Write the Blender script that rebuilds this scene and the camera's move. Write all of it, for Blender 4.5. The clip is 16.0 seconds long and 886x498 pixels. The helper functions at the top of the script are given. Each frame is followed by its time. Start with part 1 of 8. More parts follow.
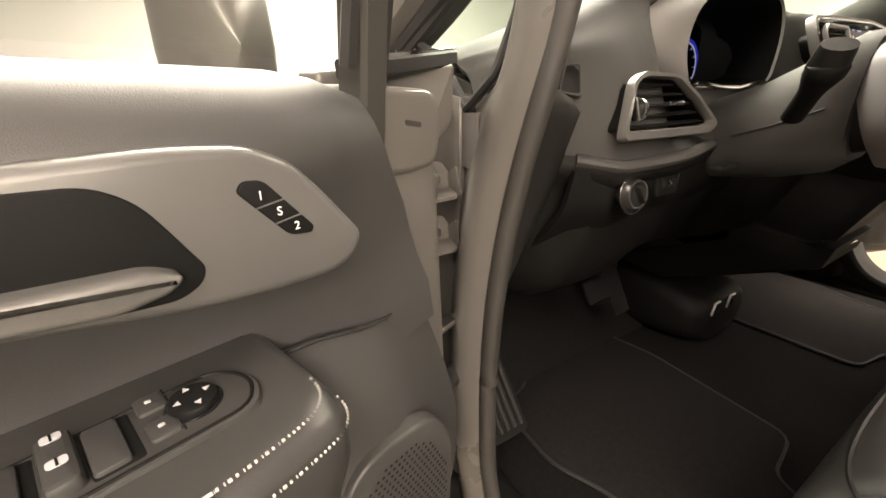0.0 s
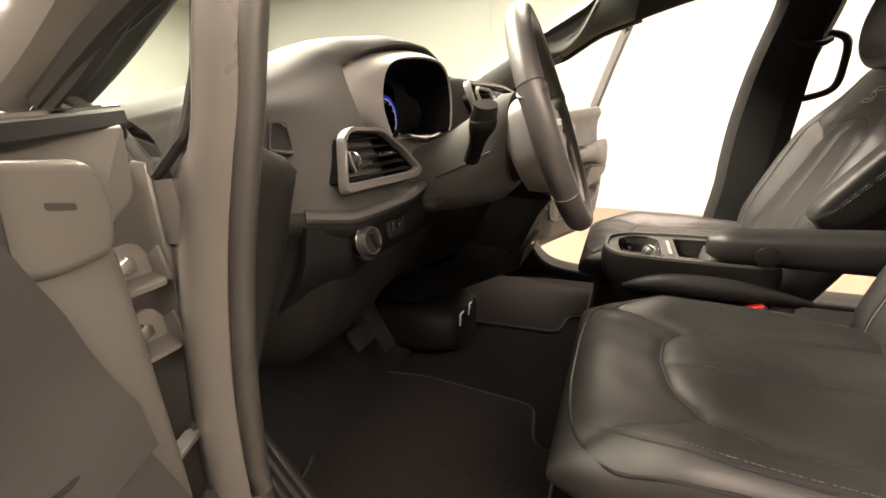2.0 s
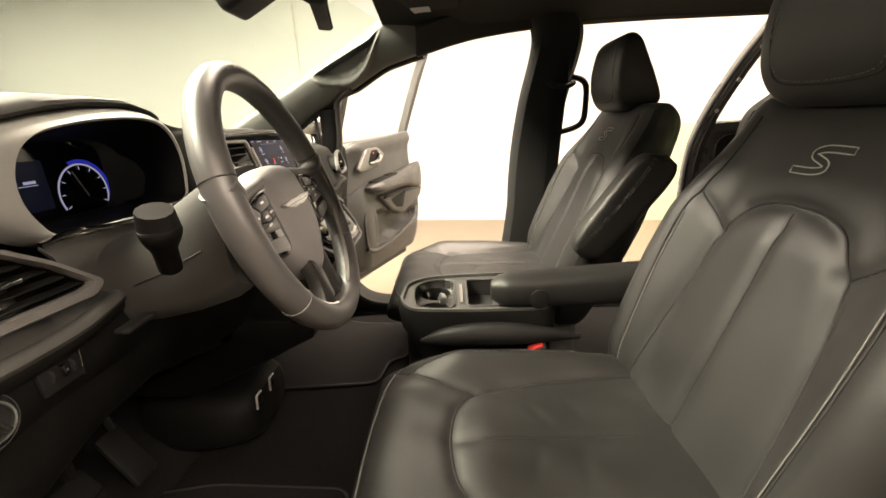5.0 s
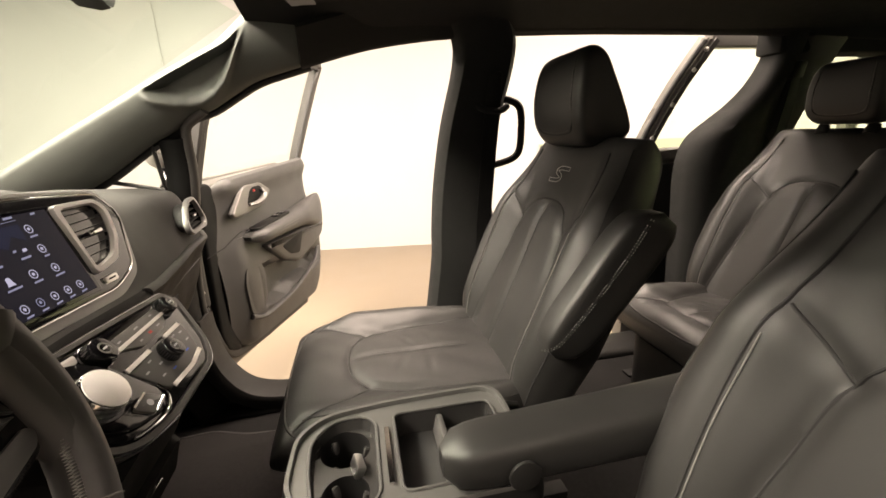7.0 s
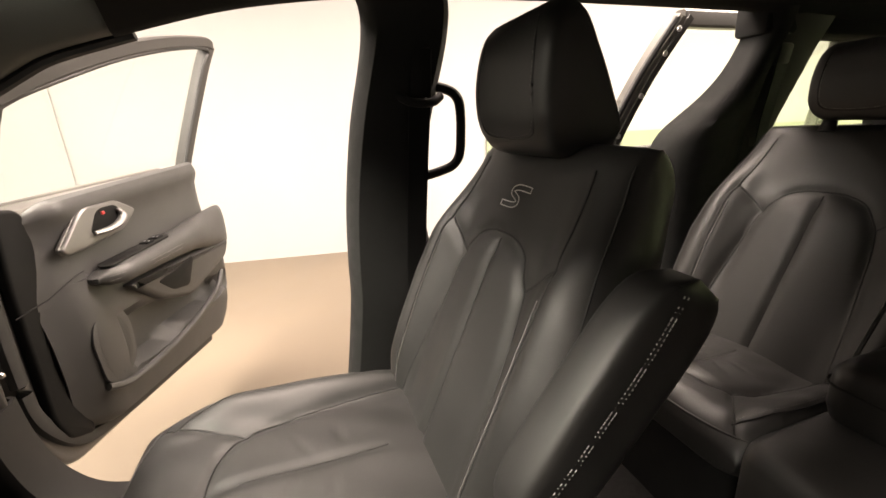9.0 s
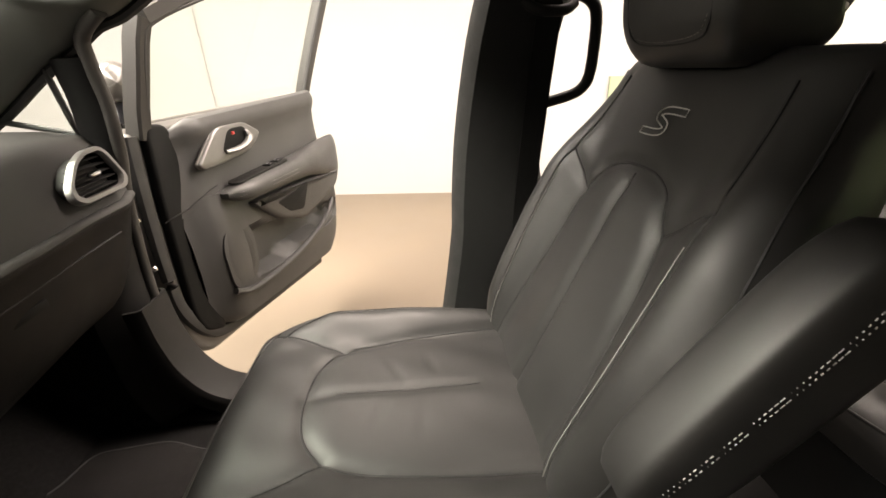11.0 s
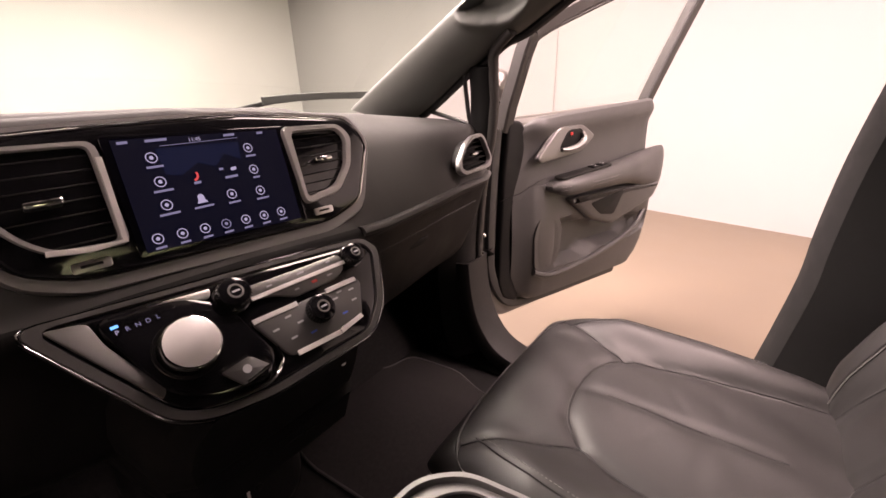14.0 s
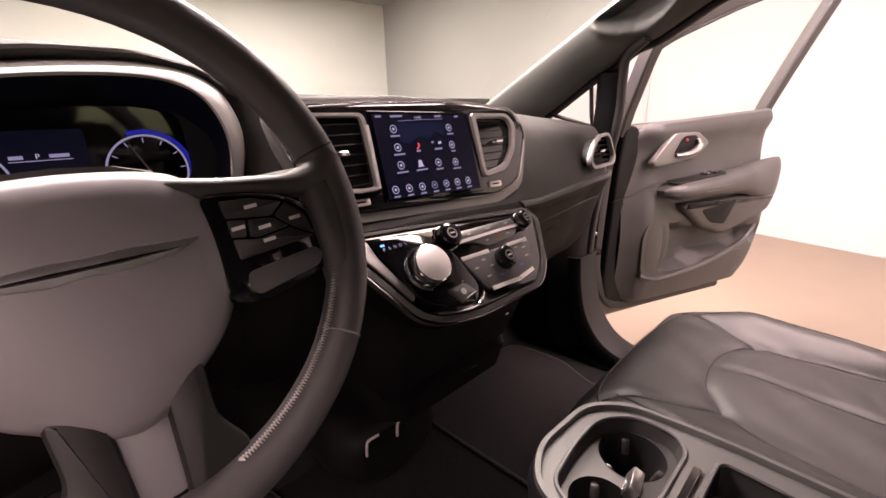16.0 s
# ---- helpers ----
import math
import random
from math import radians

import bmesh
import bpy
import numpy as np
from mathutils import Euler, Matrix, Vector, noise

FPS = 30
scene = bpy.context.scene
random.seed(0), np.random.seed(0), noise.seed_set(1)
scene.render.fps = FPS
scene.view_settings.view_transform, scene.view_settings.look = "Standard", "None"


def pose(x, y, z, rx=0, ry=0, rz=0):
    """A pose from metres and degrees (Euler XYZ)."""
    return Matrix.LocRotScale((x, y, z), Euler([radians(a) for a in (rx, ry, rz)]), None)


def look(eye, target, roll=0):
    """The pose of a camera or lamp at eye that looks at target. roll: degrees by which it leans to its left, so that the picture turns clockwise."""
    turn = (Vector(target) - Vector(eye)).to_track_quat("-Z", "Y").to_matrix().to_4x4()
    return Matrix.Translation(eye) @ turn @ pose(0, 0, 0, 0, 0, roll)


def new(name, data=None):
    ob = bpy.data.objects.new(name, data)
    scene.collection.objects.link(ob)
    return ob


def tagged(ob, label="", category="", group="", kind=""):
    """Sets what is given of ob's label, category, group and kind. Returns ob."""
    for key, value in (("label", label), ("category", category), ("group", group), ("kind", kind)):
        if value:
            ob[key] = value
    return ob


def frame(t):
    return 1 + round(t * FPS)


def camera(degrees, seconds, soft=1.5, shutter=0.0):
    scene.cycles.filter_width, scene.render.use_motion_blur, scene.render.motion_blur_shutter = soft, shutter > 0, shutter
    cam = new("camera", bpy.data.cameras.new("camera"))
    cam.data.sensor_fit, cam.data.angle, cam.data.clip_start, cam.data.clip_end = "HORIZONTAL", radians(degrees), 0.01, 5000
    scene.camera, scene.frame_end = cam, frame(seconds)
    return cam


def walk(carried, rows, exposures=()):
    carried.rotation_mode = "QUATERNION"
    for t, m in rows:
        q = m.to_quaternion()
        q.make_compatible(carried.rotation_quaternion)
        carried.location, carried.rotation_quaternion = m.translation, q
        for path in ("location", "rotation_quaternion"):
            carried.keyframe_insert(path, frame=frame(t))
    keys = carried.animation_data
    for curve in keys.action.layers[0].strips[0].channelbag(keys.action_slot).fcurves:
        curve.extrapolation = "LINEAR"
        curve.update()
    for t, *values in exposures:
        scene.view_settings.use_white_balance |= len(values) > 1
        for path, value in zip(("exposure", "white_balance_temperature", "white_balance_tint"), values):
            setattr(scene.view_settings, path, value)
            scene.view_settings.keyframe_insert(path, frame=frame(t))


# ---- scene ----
cam = camera(93.6, 16.0, soft=1.6)
PATH = [
    (0, (-1.139, 0.522, 1.173), (-0.15, 2.08, 0.4), -0.8),
    (0.5, (-1.135, 0.521, 1.173), (0.131, 1.892, 0.455), -1.1),
    (1, (-1.12, 0.519, 1.175), (0.366, 1.677, 0.504), -1.4),
    (1.5, (-1.107, 0.524, 1.179), (0.54, 1.466, 0.547), -1.6),
    (2, (-1.1, 0.528, 1.181), (0.651, 1.285, 0.58), -1.8),
    (2.5, (-1.098, 0.508, 1.201), (0.713, 1.124, 0.62), -2.0),
    (3, (-1.097, 0.487, 1.218), (0.751, 0.993, 0.645), -2.3),
    (3.5, (-1.081, 0.465, 1.225), (0.793, 0.865, 0.653), -2.3),
    (4, (-1.038, 0.451, 1.235), (0.858, 0.731, 0.663), -2.4),
    (4.2, (-1.02, 0.444, 1.237), (0.882, 0.677, 0.662), -2.5),
    (6.3, (-0.723, 0.403, 1.307), (1.185, 0.18, 0.751), -2.4),
    (6.5, (-0.675, 0.409, 1.308), (1.23, 0.145, 0.76), -2.5),
    (7, (-0.519, 0.414, 1.316), (1.37, 0.04, 0.777), -2.5),
    (7.5, (-0.403, 0.382, 1.307), (1.459, -0.12, 0.778), -2.4),
    (8, (-0.319, 0.321, 1.334), (1.506, -0.297, 0.799), -2.5),
    (8.2, (-0.285, 0.296, 1.35), (1.531, -0.348, 0.813), -2.6),
    (10.3, (-0.132, 0.25, 1.28), (1.693, -0.09, 0.536), -2.9),
    (10.5, (-0.133, 0.262, 1.279), (1.696, -0.017, 0.521), -2.7),
    (11, (-0.127, 0.268, 1.285), (1.703, 0.152, 0.486), -2.6),
    (11.5, (-0.117, 0.283, 1.279), (1.711, 0.337, 0.471), -2.4),
    (12, (-0.118, 0.3, 1.274), (1.697, 0.554, 0.474), -2.4),
    (12.5, (-0.137, 0.304, 1.275), (1.639, 0.782, 0.491), -2.1),
    (13, (-0.155, 0.307, 1.28), (1.545, 1.029, 0.512), -1.8),
    (13.5, (-0.168, 0.305, 1.284), (1.428, 1.251, 0.537), -1.8),
    (14, (-0.189, 0.304, 1.285), (1.304, 1.42, 0.561), -1.6),
    (14.5, (-0.228, 0.31, 1.282), (1.179, 1.543, 0.578), -1.5),
    (15, (-0.286, 0.317, 1.269), (1.066, 1.624, 0.588), -1.4),
    (15.5, (-0.337, 0.332, 1.25), (0.982, 1.684, 0.594), -1.4),
    (16, (-0.388, 0.339, 1.248), (0.922, 1.708, 0.608), -1.3),
]
# the film warms and reddens a little towards its end
walk(cam, [(t, look(eye, target, roll)) for t, eye, target, roll in PATH], [(0.0, 2.15, 7900, 18), (1.0, 2.2, 8400, 24), (2.5, 2.16, 8300, 19), (4.0, 2.16, 8400, 16), (6.5, 1.95, 8300, 20), (8.0, 1.80, 8000, 22), (12.5, 1.78, 7200, 17), (13.5, 1.66, 7000, 18), (14.0, 1.6, 7800, 44), (14.5, 1.63, 8000, 66), (15.5, 1.70, 7900, 60), (16.0, 1.76, 7600, 44)])

# ---- world and light ----
world = bpy.data.worlds.new("world")
scene.world = world
world.use_nodes = True
world.node_tree.nodes["Background"].inputs[0].default_value = (0.9, 0.92, 0.9, 1)
world.node_tree.nodes["Background"].inputs[1].default_value = 0.15


def area(name, m, sx, sy, watts, colour):
    d = bpy.data.lights.new(name, "AREA")
    d.shape, d.size, d.size_y, d.energy, d.color = "RECTANGLE", sx, sy, watts, colour
    ob = new(name, d)
    ob.matrix_world = m
    return ob


# unseen booth ceiling lamps, added over both flanks, ahead of and behind the car
area("unseen_lamp_light", pose(1.65, -1.5, 3.16), 0.9, 5.6, 74, (1.0, 0.975, 0.94))
area("unseen_lamp_light", pose(-2.35, -2.3, 3.16), 0.9, 5.6, 50, (1.0, 0.975, 0.94))
area("unseen_lamp_light", pose(0.2, 2.45, 3.16), 4.6, 0.9, 190, (0.94, 1.0, 0.96))
# added to brighten the end wall and its far corner
area("unseen_lamp_light", pose(1.0, 6.0, 3.16), 4.6, 0.9, 72, (0.92, 1.0, 0.97))
# added behind to brighten rear-facing trim and the second row
area("unseen_lamp_light", pose(-1.0, -5.0, 3.16), 3.6, 0.9, 330, (1.0, 0.98, 0.95))
# ---- building helpers ----
def finish(bm, name, mat, smooth=True):
    me = bpy.data.meshes.new(name)
    bmesh.ops.recalc_face_normals(bm, faces=bm.faces)
    if smooth:
        for f in bm.faces:
            f.smooth = True
        for e in bm.edges:
            if len(e.link_faces) == 2 and e.calc_face_angle(0) > 0.7:
                e.smooth = False
    bm.to_mesh(me)
    bm.free()
    me.materials.append(mat)
    return me


def part(name, bm, mat, parent, label="", smooth=True):
    """Links a bmesh as one mesh object under a thing or a part."""
    bm.transform(placed(parent).inverted())
    ob = new(name, finish(bm, name, mat, smooth))
    ob.parent = parent
    if label:
        ob["label"] = label
    return ob


def placed(ob):
    """Where an object stands in the world."""
    return (placed(ob.parent) if ob.parent else Matrix()) @ ob.matrix_basis


def solid(name, bm, mat, label="", category="", group="", kind="", smooth=True):
    """A top-level thing of one mesh."""
    return tagged(new(name, finish(bm, name, mat, smooth)), label, category, group, kind)


def thing(name, at, label, category, group="", kind=""):
    """An empty at the base of a thing that has parts."""
    ob = new(name)
    ob.matrix_basis = at if isinstance(at, Matrix) else Matrix.Translation(at)
    ob.empty_display_size = 0.05
    return tagged(ob, label, category, group, kind)


def move(bm, m):
    bm.transform(m)
    return bm


def merge(*bms):
    out = bmesh.new()
    for b in bms:
        me = bpy.data.meshes.new("tmp")
        b.to_mesh(me)
        b.free()
        out.from_mesh(me)
        bpy.data.meshes.remove(me)
    return out


def box(sx, sy, sz, bevel=0.0, seg=2, m=None):
    bm = bmesh.new()
    bmesh.ops.create_cube(bm, size=1)
    bmesh.ops.scale(bm, vec=(sx, sy, sz), verts=bm.verts)
    if bevel:
        bmesh.ops.bevel(bm, geom=bm.edges[:], offset=bevel, segments=seg, profile=0.5, affect="EDGES")
    if m is not None:
        bm.transform(m)
    return bm


def span(x0, x1, y0, y1, z0, z1, bevel=0.0, seg=2):
    return box(x1 - x0, y1 - y0, z1 - z0, bevel, seg, Matrix.Translation(((x0 + x1) / 2, (y0 + y1) / 2, (z0 + z1) / 2)))


def rod(r, h, n=24, bevel=0.0, m=None, r2=None, seg=2):
    """A cylinder along z from 0 to h."""
    bm = bmesh.new()
    bmesh.ops.create_cone(bm, cap_ends=True, segments=n, radius1=r, radius2=r if r2 is None else r2, depth=h)
    bmesh.ops.translate(bm, vec=(0, 0, h / 2), verts=bm.verts)
    if bevel:
        rim = [e for e in bm.edges if abs(e.verts[0].co.z - e.verts[1].co.z) < 1e-6]
        bmesh.ops.bevel(bm, geom=rim, offset=bevel, segments=seg, profile=0.5, affect="EDGES")
    if m is not None:
        bm.transform(m)
    return bm


def catmull(pts, n, closed=False):
    """A smooth line through pts with n steps between neighbours."""
    p = [Vector(q) for q in pts]
    out, k = [], len(p)
    for i in range(k if closed else k - 1):
        a, b, c, d = (p[j % k] if closed else p[min(max(j, 0), k - 1)] for j in (i - 1, i, i + 1, i + 2))
        for s in range(n):
            t = s / n
            out.append(0.5 * (2 * b + (c - a) * t + (2 * a - 5 * b + 4 * c - d) * t * t + (3 * b - a - 3 * c + d) * t ** 3))
    if not closed:
        out.append(p[-1])
    return out


def sweep(pts, radius, n=10, closed=False, flat=1.0, up=(0, 0, 1), caps=True):
    """A round or oval bar along pts; radius is a number or a function of 0..1."""
    bm, rings, k = bmesh.new(), [], len(pts)
    pts = [Vector(p) for p in pts]
    for i, p in enumerate(pts):
        a, b = (pts[(i - 1) % k], pts[(i + 1) % k]) if closed else (pts[max(i - 1, 0)], pts[min(i + 1, k - 1)])
        d = (b - a).normalized()
        side = d.cross(Vector(up))
        side = side.normalized() if side.length > 1e-5 else Vector((1, 0, 0))
        top = side.cross(d).normalized()
        r = radius(i / max(k - 1, 1)) if callable(radius) else radius
        rings.append([bm.verts.new(p + r * (math.cos(2 * math.pi * j / n) * side + flat * math.sin(2 * math.pi * j / n) * top)) for j in range(n)])
    for i in range(k if closed else k - 1):
        a, b = rings[i], rings[(i + 1) % k]
        for j in range(n):
            bm.faces.new((a[j], a[(j + 1) % n], b[(j + 1) % n], b[j]))
    if caps and not closed:
        bm.faces.new(rings[0][::-1])
        bm.faces.new(rings[-1])
    return bm


def loft(sections, closed=False, caps=False):
    """A skin over sections of equal length; closed joins the ends of each section."""
    bm = bmesh.new()
    rows = [[bm.verts.new(p) for p in s] for s in sections]
    n = len(rows[0])
    for a, b in zip(rows, rows[1:]):
        for j in range(n if closed else n - 1):
            q = [a[j], a[(j + 1) % n], b[(j + 1) % n], b[j]]
            q = [v for i, v in enumerate(q) if v not in q[:i]]
            bm.faces.new(q)
    if caps:
        bm.faces.new(rows[0][::-1])
        bm.faces.new(rows[-1])
    return bm


def rounded(pts, r, seg=4):
    """A flat outline with its corners rounded; r is a number or one for each corner."""
    out, k = [], len(pts)
    for i in range(k):
        a, b, c = (Vector(pts[j % k]).to_2d() for j in (i - 1, i, i + 1))
        q = r[i] if isinstance(r, (list, tuple)) else r
        q = min(q, (a - b).length * 0.45, (c - b).length * 0.45)
        s, e = b + (a - b).normalized() * q, b + (c - b).normalized() * q
        for j in range(seg + 1):
            t = j / seg
            out.append((1 - t) ** 2 * s + 2 * t * (1 - t) * b + t * t * e)
    return out


def slab(outline, depth, bevel=0.0, seg=2, m=None, both=False):
    """A plate with the given outline in xy, from z = 0 to depth, its upper rim bevelled."""
    bm = bmesh.new()
    low = [bm.verts.new((p[0], p[1], 0)) for p in outline]
    f = bm.faces.new(low)
    top = bmesh.ops.extrude_face_region(bm, geom=[f])
    up = [v for v in top["geom"] if isinstance(v, bmesh.types.BMVert)]
    bmesh.ops.translate(bm, vec=(0, 0, depth), verts=up)
    if bevel:
        rim = [e for e in bm.edges if e.verts[0] in up and e.verts[1] in up]
        if both:
            rim += [e for e in bm.edges if e.verts[0] in low and e.verts[1] in low]
        bmesh.ops.bevel(bm, geom=rim, offset=bevel, segments=seg, profile=0.5, affect="EDGES")
    if m is not None:
        bm.transform(m)
    return bm


def ring(outer, inner, depth, m=None, bevel=0.0):
    """A flat frame between two outlines of equal length, from z = 0 to depth."""
    secs = [[(p[0], p[1], z) for p in line] for line, z in ((outer, 0), (outer, depth - bevel), ([(o[0] * 0.85 + i[0] * 0.15, o[1] * 0.85 + i[1] * 0.15) for o, i in zip(outer, inner)], depth), ([(o[0] * 0.15 + i[0] * 0.85, o[1] * 0.15 + i[1] * 0.85) for o, i in zip(outer, inner)], depth), (inner, depth - bevel), (inner, 0))]
    bm = loft(secs, closed=True)
    if m is not None:
        bm.transform(m)
    return bm


def basis(origin, x, y):
    """A pose with its x and y axes along the given ways."""
    x = Vector(x).normalized()
    z = x.cross(Vector(y)).normalized()
    y = z.cross(x)
    m = Matrix((x, y, z)).transposed().to_4x4()
    return Matrix.Translation(origin) @ m


def thick(bm, d):
    """Gives a sheet a thickness of d."""
    bmesh.ops.recalc_face_normals(bm, faces=bm.faces)
    bmesh.ops.solidify(bm, geom=bm.faces[:], thickness=d)
    return bm


def stitches(pts, length, gap, r, mat, parent, name="stitching"):
    """A row of short threads along a line, as one mesh."""
    bm = bmesh.new()
    pts = [Vector(p) for p in pts]
    want, along = 0.0, 0.0
    for a, b in zip(pts, pts[1:]):
        d = (b - a).length
        while want < along + d:
            p = a.lerp(b, (want - along) / d)
            q = a.lerp(b, min(1.0, (want + length - along) / d))
            way = (q - p)
            if way.length > 1e-5:
                side = way.normalized().orthogonal().normalized() * r
                up = way.normalized().cross(side)
                ends = [[bm.verts.new(c + side * u + up * v) for u, v in ((1, 0), (0, 1), (-1, 0), (0, -1))] for c in (p, q)]
                for j in range(4):
                    bm.faces.new((ends[0][j], ends[0][(j + 1) % 4], ends[1][(j + 1) % 4], ends[1][j]))
            want += length + gap
        along += d
    return part(name, bm, mat, parent)


def smooth(t):
    t = min(max(t, 0.0), 1.0)
    return t * t * (3 - 2 * t)


def lerp_table(x, table):
    """Straight lines between rows of (x, values...)."""
    if x <= table[0][0]:
        return table[0][1:]
    for a, b in zip(table, table[1:]):
        if x <= b[0]:
            t = (x - a[0]) / (b[0] - a[0])
            return tuple(p + (q - p) * t for p, q in zip(a[1:], b[1:]))
    return table[-1][1:]


def strip(pts, width, height, up=(0, 0, 1), bevel=0.3):
    """A bar of rectangular section with softened corners along pts; up is its height's way."""
    secs, k = [], len(pts)
    pts = [Vector(p) for p in pts]
    for i, p in enumerate(pts):
        d = (pts[min(i + 1, k - 1)] - pts[max(i - 1, 0)]).normalized()
        side = d.cross(Vector(up)).normalized()
        top = side.cross(d).normalized()
        w, h = width / 2, height / 2
        c = min(w, h) * bevel
        secs.append([p + side * a + top * b for a, b in ((w, -h + c), (w, h - c), (w - c, h), (-w + c, h), (-w, h - c), (-w, -h + c), (-w + c, -h), (w - c, -h))])
    return loft(secs, closed=True, caps=True)
# ---- materials ----
def material(name, colour, rough=0.5, metal=0.0, vary=0.06, scale=6.0, grain=0.0, grain_scale=300.0, bump=0.0, spec=0.5, fold=0.0):
    """A surface with cloudy variation, a fine grain and a bump of that grain."""
    mat = bpy.data.materials.new(name)
    mat.use_nodes = True
    nt = mat.node_tree
    b = nt.nodes["Principled BSDF"]
    b.inputs["Roughness"].default_value, b.inputs["Metallic"].default_value = rough, metal
    b.inputs["Specular IOR Level"].default_value = spec
    tc = nt.nodes.new("ShaderNodeTexCoord")
    big = nt.nodes.new("ShaderNodeTexNoise")
    big.inputs["Scale"].default_value, big.inputs["Detail"].default_value = scale, 5
    nt.links.new(tc.outputs["Object"], big.inputs["Vector"])
    ramp = nt.nodes.new("ShaderNodeMapRange")
    ramp.inputs["From Min"].default_value, ramp.inputs["From Max"].default_value = 0.3, 0.7
    ramp.inputs["To Min"].default_value, ramp.inputs["To Max"].default_value = 1 - vary, 1 + vary
    nt.links.new(big.outputs["Fac"], ramp.inputs["Value"])
    mul = nt.nodes.new("ShaderNodeMix")
    mul.data_type, mul.blend_type = "RGBA", "MULTIPLY"
    mul.inputs["Factor"].default_value = 1
    mul.inputs["A"].default_value = (*colour, 1)
    nt.links.new(ramp.outputs["Result"], mul.inputs["B"])
    nt.links.new(mul.outputs["Result"], b.inputs["Base Color"])
    rr = nt.nodes.new("ShaderNodeMapRange")
    rr.inputs["From Min"].default_value, rr.inputs["From Max"].default_value = 0.3, 0.7
    rr.inputs["To Min"].default_value, rr.inputs["To Max"].default_value = rough * 0.88, min(1, rough * 1.12)
    nt.links.new(big.outputs["Fac"], rr.inputs["Value"])
    nt.links.new(rr.outputs["Result"], b.inputs["Roughness"])
    if bump:
        small = nt.nodes.new("ShaderNodeTexVoronoi" if grain == 0 else "ShaderNodeTexNoise")
        small.inputs["Scale"].default_value = grain_scale
        nt.links.new(tc.outputs["Object"], small.inputs["Vector"])
        bp = nt.nodes.new("ShaderNodeBump")
        bp.inputs["Strength"].default_value, bp.inputs["Distance"].default_value = bump, 0.001
        nt.links.new(small.outputs["Distance" if grain == 0 else "Fac"], bp.inputs["Height"])
        nt.links.new(bp.outputs["Normal"], b.inputs["Normal"])
        if fold:
            # soft creases of worn hide
            wave = nt.nodes.new("ShaderNodeTexNoise")
            wave.inputs["Scale"].default_value, wave.inputs["Detail"].default_value, wave.inputs["Distortion"].default_value = 7, 2, 0.3
            nt.links.new(tc.outputs["Object"], wave.inputs["Vector"])
            b2 = nt.nodes.new("ShaderNodeBump")
            b2.inputs["Strength"].default_value, b2.inputs["Distance"].default_value = fold, 0.02
            nt.links.new(wave.outputs["Fac"], b2.inputs["Height"])
            nt.links.new(b2.outputs["Normal"], bp.inputs["Normal"])
    return mat


def glowing(name, colour, strength):
    mat = bpy.data.materials.new(name)
    mat.use_nodes = True
    b = mat.node_tree.nodes["Principled BSDF"]
    b.inputs["Base Color"].default_value = (0.01, 0.01, 0.01, 1)
    b.inputs["Emission Color"].default_value = (*colour, 1)
    b.inputs["Emission Strength"].default_value = strength
    b.inputs["Roughness"].default_value = 0.15
    b.inputs["Specular IOR Level"].default_value = 0.06
    return mat


LEATHER = material("black_leather", (0.0145, 0.0142, 0.0137), 0.49, vary=0.12, scale=9, grain_scale=1500, bump=0.05, fold=0.05, spec=0.42)
LEATHER_SMOOTH = material("smooth_black_leather", (0.0125, 0.0122, 0.0118), 0.48, vary=0.08, scale=7, grain_scale=1700, bump=0.06, spec=0.35)
SOFT = material("soft_charcoal_plastic", (0.042, 0.0415, 0.040), 0.70, vary=0.06, scale=8, grain_scale=1300, bump=0.12, spec=0.16)
DOORCARD = material("charcoal_door_plastic", (0.0385, 0.038, 0.0373), 0.50, vary=0.06, scale=8, grain_scale=1300, bump=0.12)
HARD = material("hard_black_plastic", (0.011, 0.0107, 0.0104), 0.52, vary=0.08, scale=10, grain_scale=1300, bump=0.10, spec=0.14)
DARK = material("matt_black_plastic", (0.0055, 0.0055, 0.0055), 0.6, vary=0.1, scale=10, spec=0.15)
GLOSSBLACK = material("piano_black", (0.006, 0.006, 0.007), 0.07, vary=0.05, scale=5)
SATIN = material("satin_silver_plastic", (0.155, 0.152, 0.147), 0.38, metal=0.55, vary=0.05, scale=12, grain=1, grain_scale=900, bump=0.05)
PALESATIN = material("pale_satin_surround", (0.36, 0.355, 0.345), 0.42, metal=0.25, vary=0.04, scale=10)
CHROME = material("chrome", (0.75, 0.75, 0.75), 0.10, metal=1.0, vary=0.04, scale=14)
DARKCHROME = material("dark_chrome", (0.25, 0.25, 0.26), 0.16, metal=1.0, vary=0.05, scale=14)
STEEL = material("brushed_steel", (0.62, 0.61, 0.60), 0.30, metal=1.0, vary=0.08, scale=20)
PAINT = material("grey_body_paint", (0.102, 0.096, 0.089), 0.30, metal=0.15, vary=0.05, scale=5)
CARPET = material("black_carpet", (0.008, 0.0077, 0.0077), 0.95, vary=0.45, scale=110, grain=1, grain_scale=900, bump=0.9, spec=0.1)
MAT = material("ribbed_floor_mat", (0.011, 0.010, 0.010), 0.9, vary=0.45, scale=90, grain=1, grain_scale=800, bump=0.8, spec=0.15)
HEADLINER = material("black_headliner_cloth", (0.016, 0.016, 0.016), 0.95, vary=0.12, scale=40, grain=1, grain_scale=1200, bump=0.4, spec=0.1)
PILLAR = material("black_pillar_cloth", (0.015, 0.0153, 0.015), 0.85, vary=0.1, scale=30, grain=1, grain_scale=1000, bump=0.3, spec=0.2)
GREYTRIM = material("grey_green_dash_plastic", (0.066, 0.070, 0.064), 0.6, vary=0.06, scale=9, grain_scale=700, bump=0.2)
